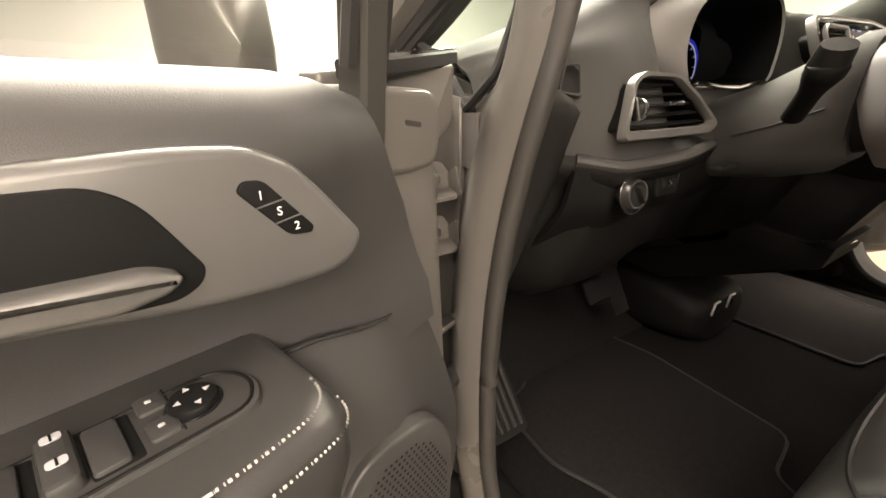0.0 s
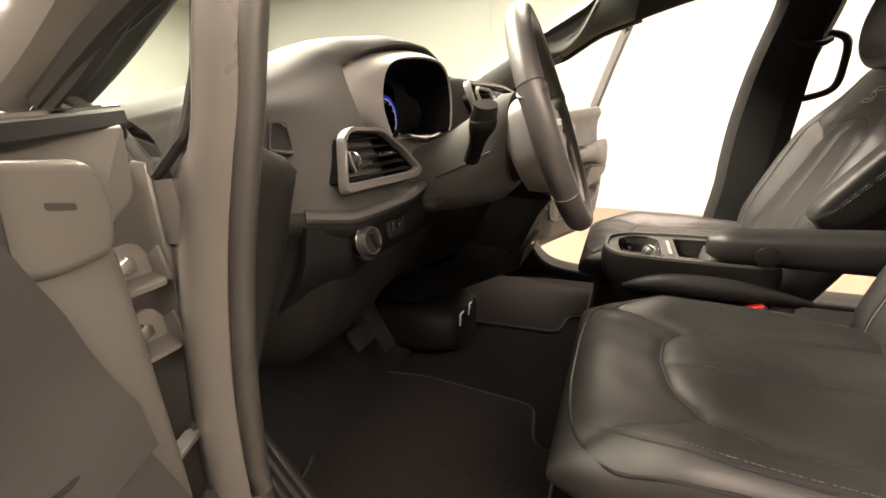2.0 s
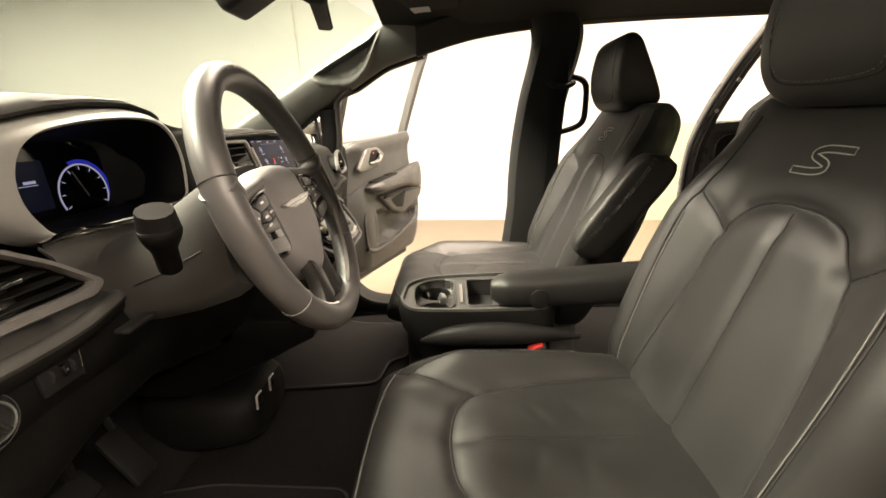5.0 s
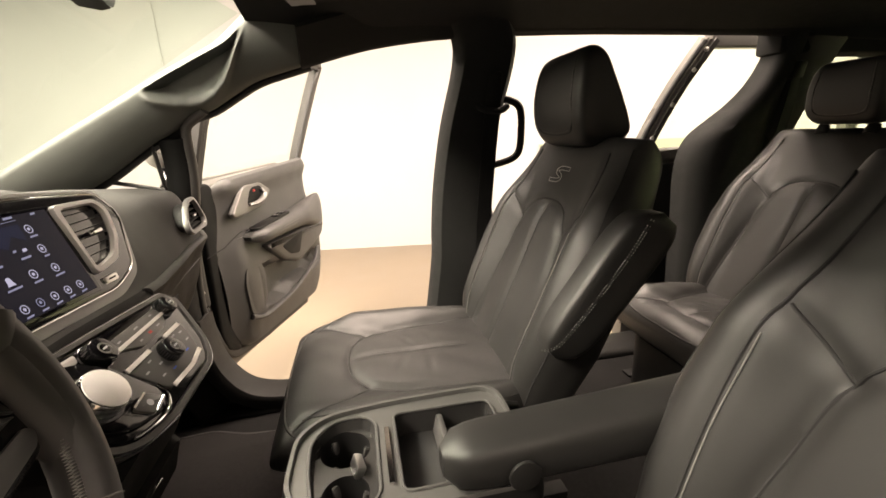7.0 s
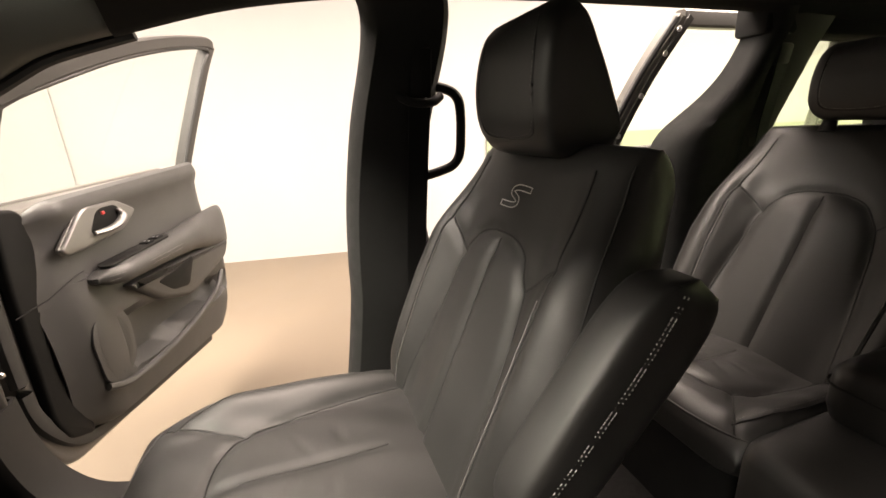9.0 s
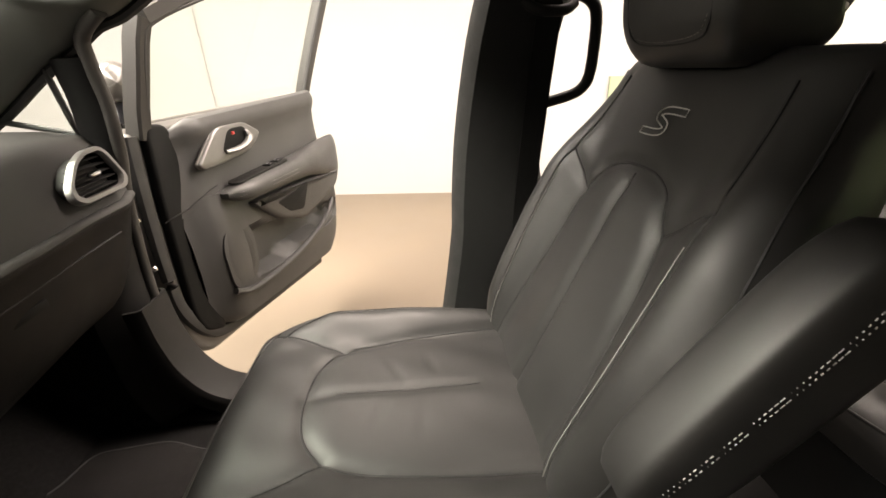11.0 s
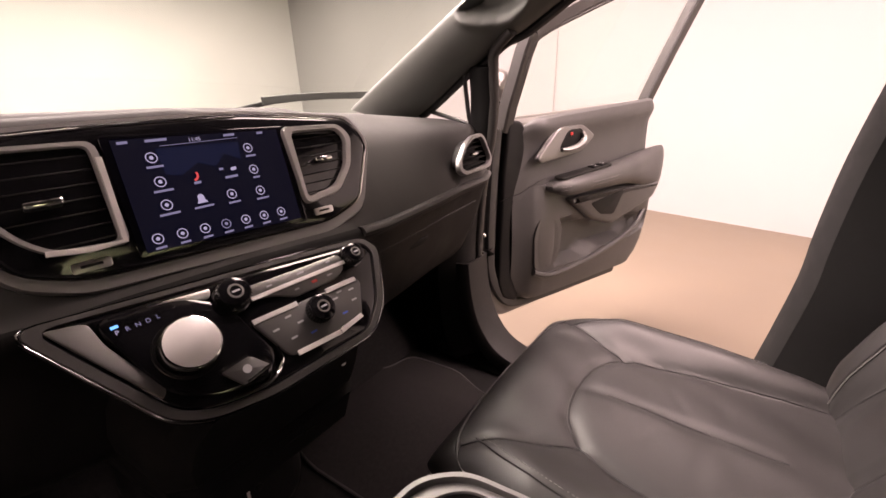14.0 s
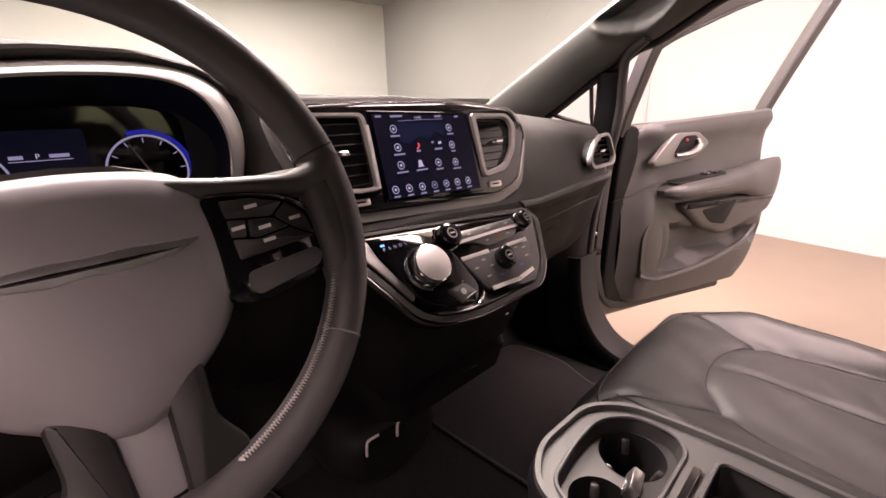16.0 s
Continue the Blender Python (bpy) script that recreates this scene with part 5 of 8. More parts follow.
    part("frame_rear", strip(catmull([F(p) for p in rear], 5), 0.038, 0.05, n_way), FRAME_AND_SHADE, fr)
    part("glass_seal", sweep(catmull([F((s, z)) + n_way * 0.02 for s, z in (((0.104, 1.18), (0.108, 1.36), (0.135, 1.42)) if driver else ((0.078, 1.18), (0.085, 1.36), (0.12, 1.415))) + ((0.30, 1.487), (0.52, 1.562), (0.78, 1.627), (1.0, 1.665), (1.055, 1.655), (1.02, 1.60), (0.962, 1.42), (0.922, 1.28), (0.905, 1.20))], 4), 0.007, 6), RUBBER, fr)
    if driver:
        part("belt_moulding", strip([D(0.085, 1.178, -0.066), D(0.03, 1.181, -0.078), D(-0.030, 1.186, -0.092), D(-0.086, 1.191, -0.105)], 0.024, 0.016, (0, 0, 1)), RUBBER, door, "black belt moulding under the window")
        part("shell_edge", door_slab(D, rounded([(0.10, 1.178), (-0.080, 1.186), (-0.075, 1.12), (-0.03, 1.09), (0.10, 1.09)], 0.008), -0.118, -0.088, 0.006), PAINT, door)
        part("moulding_line", strip([D(0.085, 1.188, -0.060), D(0.03, 1.190, -0.072), D(-0.034, 1.195, -0.086), D(-0.088, 1.200, -0.100)], 0.006, 0.005, (0, 0, 1)), CHROME, door)
        part("moulding_end", box(0.020, 0.022, 0.022, 0.007, 3, Matrix.Translation(D(-0.084, 1.180, -0.108))), DARK, door)
        part("corner_cover", strip([F((0.069, 1.165)), F((0.071, 1.30)), F((0.080, 1.40))], 0.008, 0.042, n_way), RUBBER, fr, "black rubber edge of the window frame")
        # pressed steps in the shell behind the card
        part("shell_step", door_slab(D, rounded([(0.090, 1.168), (-0.004, 1.160), (-0.012, 1.125), (-0.004, 1.088), (0.045, 1.084), (0.090, 1.095)], 0.014), -0.060, -0.046, 0.008), PAINT, door)
        # small dark plate stands in for the soft shadow on the step
        part("shell_slot_shade", door_slab(D, rounded([(0.040, 1.136), (0.020, 1.132), (0.020, 1.127), (0.040, 1.131)], 0.002), -0.047, -0.0455), FRAME_AND_SHADE, door)
    pane = part("window_pane", door_loft(D, [[(0.08, belt(0.08), -0.055), (0.92, belt(0.92), -0.055)], [(0.085, 1.37, lean(1.37) - 0.06), (0.96, 1.42, lean(1.42) - 0.06)], [(0.30, 1.50, lean(1.50) - 0.06), (1.02, 1.62, lean(1.62) - 0.06)], [(0.55, 1.59, lean(1.59) - 0.06), (1.06, 1.675, lean(1.675) - 0.06)]]), GLASS, door)
    pane.visible_shadow = False
    # outer mirror on its foot
    secs = []
    for i in range(13):
        t = -1 + 2 * i / 12
        k = max(1 - abs(t) ** 3.2, 0) ** 0.5
        loop = []
        for j in range(18):
            a = 2 * math.pi * j / 18
            if not driver:
                # folded a little towards the rear
                loop.append(D(0.245 - 0.085 * t + 0.040 * k * math.cos(a), 1.285 + 0.058 * k * math.copysign(abs(math.sin(a)) ** 0.7, math.sin(a)), -0.27 + 0.095 * t + 0.03 * k * math.cos(a)))
                continue
            loop.append(D(0.09 + 0.055 * k * math.cos(a) * (1.2 if math.cos(a) < 0 else 0.7), 1.205 + 0.115 * k * math.copysign(abs(math.sin(a)) ** 0.5, math.sin(a)), -0.345 + 0.105 * t))
        secs.append(loop)
    mir = part("mirror_housing", loft(secs, closed=True, caps=True), PAINT, door, "grey painted door mirror")
    part("mirror_foot", sweep(catmull([D(0.06, 1.125, -0.20), D(0.075, 1.135, -0.24), D(0.085, 1.165, -0.29)] if driver else [D(0.13, 1.165, -0.18), D(0.17, 1.19, -0.20), D(0.22, 1.24, -0.24)], 4), lambda t: (0.022 if driver else 0.035) - 0.01 * t, 12, flat=0.6), PAINT if driver else GLOSSBLACK, mir)
    # hinges and check strap
    for z in (1.044, 0.970, 0.60):
        c = D(-0.083, z, -0.135)
        plate = slab(rounded([(-0.026, -0.022), (0.020, -0.024), (0.030, 0.0), (0.016, 0.024), (-0.020, 0.022)], 0.010), 0.005, 0.001, m=basis(c, (1, 0, 0), (0, 0.1, 1)))
        shelf = slab(rounded([(-0.045, -0.006), (0.022, -0.004), (0.028, 0.030), (-0.040, 0.034)], 0.008), 0.005, 0.001, m=basis(c + Vector((0, -0.03, -0.020)), (1, 0, 0), (0, 1, 0.15)))
        web = slab(rounded([(-0.004, -0.018), (0.030, -0.018), (0.030, 0.004), (0.008, 0.020)], 0.004), 0.004, 0.001, m=basis(c + Vector((0.024, -0.03, 0)), (0, 1, 0), (0, 0, 1)))
        h = part("hinge", merge(plate, shelf, web), PAINT, door, "bolted grey door hinge bracket")
        part("bolt", rod(0.009, 0.008, 6, 0.0015, Matrix.Translation(c + Vector((-0.002, -0.008, 0.004))) @ pose(0, 0, 0, 90)), STEEL, h)
        part("hinge_pin", rod(0.007, 0.040, 12, 0.002, Matrix.Translation(c + Vector((f * 0.036, -0.016, -0.030)))), STEEL, h)
    part("check_strap", strip([D(0.02, 0.84, -0.09), D(-0.09, 0.845, -0.10)], 0.018, 0.008), STEEL, door)
    part("cable_boot", sweep(catmull([D(0.01, 0.75, -0.10), D(-0.04, 0.755, -0.085), D(-0.10, 0.745, -0.10)], 8), lambda t: 0.014 + 0.003 * math.sin(60 * t), 10), RUBBER, door)
    return door


car_door(-1, (0.905, 0.838), "open driver's door with memory switches and satin bezel", True)
car_door(1, (0.95, 0.92), "open passenger door with satin handle bezel and armrest", False)
# ---- dashboard ----
dash = thing("dashboard", (0.0, 1.0, 0.9), "charcoal dashboard with satin silver vents and gloss black centre", "dashboard")
SECT = [
    # x,   crest y, z,  face y, z, mid y, z, ledge y, z
    (-0.80, 1.03, 1.190, 0.985, 1.165, 0.965, 1.110, 0.965, 1.075),
    (-0.74, 0.99, 1.208, 0.935, 1.180, 0.915, 1.115, 0.915, 1.074),
    (-0.70, 0.97, 1.226, 0.902, 1.188, 0.884, 1.118, 0.884, 1.072),
    (-0.66, 0.96, 1.244, 0.878, 1.192, 0.852, 1.120, 0.850, 1.064),
    (-0.60, 0.95, 1.272, 0.876, 1.205, 0.848, 1.125, 0.840, 1.066),
    (-0.575, 0.935, 1.283, 0.888, 1.225, 0.850, 1.128, 0.838, 1.067),
    (-0.555, 0.918, 1.291, 0.915, 1.240, 0.870, 1.126, 0.836, 1.068),
    (-0.53, 0.908, 1.300, 1.000, 1.262, 0.985, 1.125, 0.835, 1.070),
    (-0.42, 0.902, 1.318, 1.030, 1.272, 1.020, 1.130, 0.845, 1.085),
    (-0.30, 0.904, 1.318, 1.030, 1.272, 1.020, 1.130, 0.845, 1.090),
    (-0.23, 0.912, 1.303, 1.000, 1.262, 0.985, 1.130, 0.825, 1.093),
    (-0.195, 0.925, 1.288, 0.930, 1.245, 0.870, 1.130, 0.805, 1.094),
    (-0.175, 0.932, 1.281, 0.915, 1.240, 0.852, 1.130, 0.798, 1.095),
    (-0.14, 0.93, 1.272, 0.880, 1.255, 0.832, 1.140, 0.790, 1.095),
    (0.05, 0.93, 1.270, 0.880, 1.258, 0.832, 1.140, 0.788, 1.090),
    (0.22, 0.94, 1.262, 0.875, 1.240, 0.822, 1.135, 0.785, 1.080),
    (0.30, 0.97, 1.250, 0.865, 1.200, 0.815, 1.130, 0.795, 1.072),
    (0.45, 1.00, 1.238, 0.885, 1.190, 0.835, 1.120, 0.815, 1.070),
    (0.60, 1.01, 1.222, 0.895, 1.185, 0.855, 1.120, 0.838, 1.070),
    (0.72, 1.01, 1.210, 0.895, 1.185, 0.865, 1.115, 0.850, 1.068),
    (0.80, 1.01, 1.200, 0.925, 1.180, 0.895, 1.110, 0.885, 1.070),
]


def dash_at(x):
    return lerp_table(x, SECT)


secs = []
for i in range(97):
    x = -0.80 + 1.60 * i / 96
    cy, cz, fy, fz, my, mz, ly, lz = dash_at(x)
    bow = 0.12 * (1 - (x / 0.8) ** 2)
    # over the instruments the pad rolls down to the top of their surround
    hood = smooth((x + 0.590) / 0.045) * (1 - smooth((x + 0.215) / 0.035))
    lip = (cy + (fy - cy) * 0.5, cz + (fz - cz) * 0.35)
    over = (0.904, lerp_table(x, [(-0.60, 1.238), (-0.575, 1.252), (-0.54, 1.266), (-0.50, 1.280), (-0.42, 1.297), (-0.36, 1.305), (-0.28, 1.305), (-0.23, 1.294), (-0.19, 1.272)])[0])
    lip = (lip[0] + (over[0] - lip[0]) * hood, lip[1] + (over[1] - lip[1]) * hood)
    secs.append([Vector((x, p.y, p.z)) for p in catmull([(0, 1.33 + bow, 1.185), (0, 1.18 + bow * 0.6, 1.205 + (cz - 1.205) * 0.45), (0, 1.06, cz - 0.008), (0, cy + 0.030 * hood, cz), (0, *lip), (0, fy, fz), (0, my, mz), (0, ly, lz)], 5)])
part("upper_pad", thick(loft(secs), 0.006), SOFT, dash, "charcoal soft upper dash pad")
# lower half under the ledge
secs = []
for i in range(97):
    x = -0.79 + 1.58 * i / 96
    cy, cz, fy, fz, my, mz, ly, lz = dash_at(x)
    b = smooth((x + 0.30) / 0.06) * (1 - smooth((x - 0.24) / 0.04))
    rows = [(ly + 0.002, lz - 0.001), (ly - 0.004, lz - 0.010), (ly + 0.002, lz - 0.022), (ly + 0.015, lz - 0.05), (ly + 0.045, lz - 0.14), (ly + 0.10, lz - 0.23), (ly + 0.22, lz - 0.27), (ly + 0.42, lz - 0.24)]
    if x < -0.25:
        k = smooth((x + 0.60) / 0.2) * 0.4
        rows = [(a + (0.012 + 0.02 * k if j > 2 else 0), z) for j, (a, z) in enumerate(rows)]
    secs.append([Vector((x, p.y, p.z)) for p in catmull([(0, a, z) for a, z in rows], 3)])
# darkened plastic carries the shade below the ledge
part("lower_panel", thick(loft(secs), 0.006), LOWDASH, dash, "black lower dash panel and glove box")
# ledge line: rounded satin-dark roll from the driver's vent and from the centre to the passenger's end
for a, b in ((-0.705, -0.46), (0.235, 0.785)):
    line = []
    for i in range(25):
        x = a + (b - a) * i / 24
        *_, ly, lz = dash_at(x)
        line.append((x, ly - 0.004, lz - 0.004))
    part("ledge_roll", sweep(line, 0.011, 10, flat=0.8), SOFT, dash)
# glove box joint
part("glovebox_joint", sweep([(x, dash_at(x)[6] + 0.012, dash_at(x)[7] - 0.058) for x in (0.27, 0.4, 0.55, 0.70)], 0.0025, 6), SEAM, dash)
part("glovebox_latch", box(0.07, 0.012, 0.016, 0.004, 2, Matrix.Translation((0.43, 0.835, 0.985))), DARK, dash)
# end caps with slotted side vents
for f in (-1, 1):
    part("end_cap", slab(rounded([(0.90, 1.08), (1.02, 1.06), (1.12, 1.16), (1.02, 1.185), (0.915, 1.16)], 0.02), 0.008, 0.002, m=basis((f * 0.797, 0.07 if f < 0 else 0, 0), (0, 1, 0), (0, 0, 1))), SOFT, dash)


def air_vent(outline, inner, origin, ux, uy, slats, parent, tab, frame_mat=SATIN, rim=0.012, name="air_vent", wheel=None):
    """A framed air vent in the plane of ux and uy: rim, dark throat, slats and a chrome tab."""
    m = basis(origin, ux, uy)
    vent = part(name, ring(rounded(outline, 0.012), rounded(inner, 0.009), rim, m, 0.004), frame_mat, parent, "satin framed air vent")
    part("throat", slab(rounded(inner, 0.009), 0.001, m=m @ Matrix.Translation((0, 0, -0.035))), DARK, vent)
    secs = [[m @ Vector((p[0], p[1], z)) for p in rounded(inner, 0.009)] for z in (-0.035, 0.002)]
    part("duct", loft(secs, closed=True), DARK, vent)
    ys = [p[1] for p in inner]
    lo, hi = min(ys), max(ys)
    for k in range(slats):
        y = lo + (hi - lo) * (k + 0.6) / (slats + 0.2)
        xs = []
        for p, q in zip(inner, inner[1:] + inner[:1]):
            if (p[1] - y) * (q[1] - y) < 0:
                xs.append(p[0] + (q[0] - p[0]) * (y - p[1]) / (q[1] - p[1]))
        if len(xs) == 2:
            a, b = sorted(xs)
            part("slat", box(b - a - 0.002, 0.0022, 0.014, 0.0008, 1, m @ Matrix.Translation(((a + b) / 2, y, -0.006)) @ pose(0, 0, 0, 18)), DARK, vent)
    part("vent_tab", box(0.030, 0.007, 0.012, 0.003, 2, m @ Matrix.Translation((tab[0], tab[1], 0.007))), CHROME, vent)
    return vent


VO = [(-0.090, -0.006), (-0.068, 0.064), (-0.050, 0.074), (0.018, 0.071), (0.062, 0.042), (0.106, 0.004), (0.090, -0.008)]
VI = [(-0.080, 0.006), (-0.062, 0.060), (-0.047, 0.0675), (0.016, 0.0645), (0.057, 0.038), (0.091, 0.0085), (0.078, 0.004)]
v1 = air_vent(VO, VI, (-0.60, 0.836, 1.10), (1, -0.06, 0), (0, 0.20, 1), 5, dash, (0.012, 0.035), rim=0.012)
part("vent_wheel", rod(0.014, 0.006, 18, 0.001, Matrix.Translation((-0.668, 0.835, 1.132)) @ pose(0, 0, 0, 0, 90, 0)), CHROME, v1)
# passenger's end vent, mirrored
air_vent([(-0.12, 0.02), (-0.112, 0.042), (-0.068, 0.076), (-0.03, 0.09), (0.018, 0.092), (0.034, 0.08), (0.056, 0.024), (0.036, 0.006), (-0.098, 0.007)], [(-0.1048, 0.0266), (-0.0981, 0.0438), (-0.0611, 0.0703), (-0.0292, 0.0812), (0.0111, 0.0828), (0.0246, 0.0734), (0.043, 0.0297), (0.0262, 0.0157), (-0.0863, 0.0165)], (0.690, 0.838, 1.088), (1, 0.10, 0), (0, 0.22, 1), 5, dash, (-0.030, 0.048))
# side demist slot beside the driver's vent
m = basis((-0.711, 0.9, 1.164), (0.018, -0.012, -0.003), (0.008, 0.014, 0.030))
slot = part("demist_slot", slab(rounded([(-0.013, -0.017), (0.012, -0.018), (0.009, 0.020), (-0.008, 0.018)], 0.005), 0.003, 0.001, m=m), DARK, dash)
part("slot_rim", ring(rounded([(-0.015, -0.020), (0.0145, -0.021), (0.011, 0.023), (-0.010, 0.021)], 0.005), rounded([(-0.0125, -0.0165), (0.0115, -0.0175), (0.0085, 0.0195), (-0.0075, 0.0175)], 0.005), 0.005, m, 0.001), SOFT, slot)

# lamp switch panel left of the wheel
LM = basis((-0.636, 0.847, 1.022), (1, -0.05, 0), (0, 0.16, 1))
circle = [2 * math.pi * k / 32 for k in range(32)]
lamp_panel = part("lamp_switch", rod(0.027, 0.006, 32, 0.002, LM), HARD, dash, "round headlamp switch")
part("bezel", ring([(0.0275 * math.cos(a), 0.0275 * math.sin(a)) for a in circle], [(0.0255 * math.cos(a), 0.0255 * math.sin(a)) for a in circle], 0.008, LM, 0.001), DARKCHROME, lamp_panel)
part("knob_ring", ring([(0.0195 * math.cos(a), 0.0195 * math.sin(a)) for a in circle], [(0.0168 * math.cos(a), 0.0168 * math.sin(a)) for a in circle], 0.016, LM, 0.002), STEEL, lamp_panel)
part("knob_cap", rod(0.0166, 0.0150, 28, 0.002, LM), HARD, lamp_panel)
part("grip", box(0.005, 0.026, 0.010, 0.002, 2, LM @ Matrix.Translation((0, 0, 0.0185)) @ pose(0, 0, 0, 0, 0, 25)), HARD, lamp_panel)
for a in (0.9, 1.6, 2.3):
    part("mark", box(0.003, 0.0012, 0.0006, 0, 1, LM @ Matrix.Translation((0.0232 * math.cos(a), 0.0232 * math.sin(a), 0.0062))), PALEPRINT, lamp_panel)
pad = part("dimmer_pad", box(0.048, 0.008, 0.032, 0.003, 2, Matrix.Translation((-0.560, 0.842, 1.026)) @ pose(0, 0, 0, -8)), DARK, dash, "black dimmer panel with thumb wheels")
for k in (-1, 0, 1):
    part("thumb_wheel", rod(0.0085, 0.0042 if k else 0.006, 20, 0.001, Matrix.Translation((-0.562 + 0.012 * k, 0.842, 1.027)) @ pose(0, 0, 0, 0, 90, 0)), HARD if k else DARKCHROME, pad)
part("pad_edge", strip([(-0.537, 0.8365, 1.042), (-0.537, 0.8385, 1.010)], 0.0014, 0.001, (0, -1, 0)), DARKCHROME, pad)
part("bonnet_bolt", rod(0.008, 0.012, 12, 0.002, basis((-0.622, 1.012, 0.842), (1, 0, 0), (0, 0.2, 1))), CHROME, dash)
# lower driver's cover: sweeps back and down from the ledge towards the pedals
secs = []
for i in range(13):
    x = -0.712 + 0.0289 * i
    k = smooth(i / 12)
    back = 0.036 * (1 - smooth(i / 3))
    rows = [(0.846, 1.058), (0.852, 1.030), (0.862, 0.998 + 0.010 * k), (0.895, 0.955 + 0.020 * k), (0.95, 0.900 + 0.035 * k), (1.02, 0.845 + 0.06 * k), (1.12, 0.83 + 0.06 * k)]
    secs.append([Vector((x, p.y + back, p.z)) for p in catmull([(0, a, z) for a, z in rows], 3)])
# blackest plastic used here for the shade over the pedals
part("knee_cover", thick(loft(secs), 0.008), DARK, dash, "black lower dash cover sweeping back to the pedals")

# ---- instrument cluster ----
cluster = thing("instrument_cluster", (-0.37, 0.98, 1.14), "instrument cluster with blue-lit dials in a satin surround", "instrument cluster")
INN = [(q.x, q.y) for q in catmull([(a, b, 0) for a, b in ((-0.470, 1.152), (-0.492, 1.172), (-0.504, 1.200), (-0.502, 1.230), (-0.484, 1.258), (-0.445, 1.276), (-0.36, 1.287), (-0.280, 1.286), (-0.238, 1.268), (-0.218, 1.230), (-0.218, 1.185), (-0.232, 1.156), (-0.30, 1.148), (-0.39, 1.150))], 7, True)]
OUT = [(q.x, q.y) for q in catmull([(a, b, 0) for a, b in ((-0.470, 1.140), (-0.520, 1.165), (-0.570, 1.200), (-0.585, 1.236), (-0.545, 1.262), (-0.470, 1.285), (-0.36, 1.302), (-0.270, 1.303), (-0.215, 1.285), (-0.188, 1.235), (-0.190, 1.180), (-0.215, 1.138), (-0.30, 1.128), (-0.39, 1.130))], 7, True)]
MID = [((a[0] * 0.75 + b[0] * 0.25), (a[1] * 0.75 + b[1] * 0.25)) for a, b in zip(INN, OUT)]
part("cluster_surround", thick(loft([[(p[0], 0.918, p[1]) for p in OUT], [(p[0] * 0.5 + q[0] * 0.5, 0.897, p[1] * 0.5 + q[1] * 0.5) for p, q in zip(OUT, MID)], [(p[0], 0.882, p[1]) for p in MID], [(p[0], 0.878, p[1]) for p in INN]], closed=True), 0.004), PALESATIN, cluster, "pale satin cluster surround")
SCR = [(-0.360 + (p[0] + 0.360) * 1.04, 1.152 + (p[1] - 1.152) * 0.80) for p in INN]
part("cluster_hood", loft([[(p[0], 0.879, p[1]) for p in INN], [(p[0], 0.985, p[1]) for p in SCR]], closed=True), DARK, cluster)
# ---- display of the instrument cluster ----
def text(body, size, m, mat, parent, name="lettering"):
    """Letters in the plane of m, as one mesh."""
    font = bpy.data.curves.new(name, "FONT")
    font.body, font.size, font.align_x, font.align_y, font.extrude = body, size, "CENTER", "CENTER", 0.0001
    tmp = new(name, font)
    me = bpy.data.meshes.new_from_object(tmp.evaluated_get(bpy.context.evaluated_depsgraph_get()))
    bpy.data.objects.remove(tmp)
    bm = bmesh.new()
    bm.from_mesh(me)
    bpy.data.meshes.remove(me)
    return part(name, move(bm, m), mat, parent, smooth=False)


def arc(cx, cy, r, a0, a1, n=24):
    return [(cx + r * math.cos(a0 + (a1 - a0) * i / n), cy + r * math.sin(a0 + (a1 - a0) * i / n)) for i in range(n + 1)]


CLM = basis((0, 0.984, 0), (1, 0, 0), (0, 0.02, 1))
part("display", slab(SCR, 0.002, m=CLM @ Matrix.Translation((0, 0.0, -0.002))), DISPLAY, cluster, "dark glossy cluster display")


def dial(cx, cz, r, lit):
    ticks = part("dial", thick(loft([[(*p, 0.001) for p in arc(cx, cz, r, math.pi * 1.15, -math.pi * 0.15, 40)], [(*p, 0.001) for p in arc(cx, cz, r - 0.0025, math.pi * 1.15, -math.pi * 0.15, 40)]]), 0.0005), SCREENDIM, cluster, "round dial with a lit rim")
    ticks.data.transform(placed(cluster).inverted() @ CLM @ placed(cluster))
    if lit:
        g = part("dial_light", thick(loft([[(*p, 0.0015) for p in arc(cx, cz, r + 0.006, 1.9, -0.35, 30)], [(*p, 0.0015) for p in arc(cx, cz, r + 0.001, 1.9, -0.35, 30)]]), 0.0005), BLUEGLOW, ticks, "blue light band")
        g.data.transform(placed(ticks).inverted() @ CLM @ placed(ticks))
    for k in range(9):
        a = math.pi * 1.15 - math.pi * 1.3 * k / 8
        part("tick", strip([CLM @ Vector((cx + (r - q) * math.cos(a), cz + (r - q) * math.sin(a), 0.002)) for q in (0.004, 0.010)], 0.0012, 0.0006, (0, 1, 0)), SCREENDIM, ticks)
    part("needle", strip([CLM @ Vector((cx + q * math.cos(2.0), cz + q * math.sin(2.0), 0.004)) for q in (-0.006, r - 0.008)], 0.002, 0.001, (0, 1, 0)), PALEPRINT, ticks)


dial(-0.281, 1.179, 0.046, True)
dial(-0.455, 1.179, 0.046, False)
info = part("info_panel", slab(rounded([(-0.415, 1.165), (-0.338, 1.165), (-0.338, 1.235), (-0.415, 1.235)], 0.004), 0.0008, m=CLM), DIMBLUE, cluster)
for x0, x1, z in ((-0.408, -0.396, 1.206), (-0.374, -0.356, 1.206), (-0.409, -0.354, 1.2015)):
    part("readout", strip([CLM @ Vector((x0, z, 0.0015)), CLM @ Vector((x1, z, 0.0015))], 0.004 if z > 1.203 else 0.001, 0.0006, (0, 1, 0)), SCREENDIM, info)
text("P", 0.008, CLM @ Matrix.Translation((-0.384, 1.206, 0.0015)), SCREENINK, info)
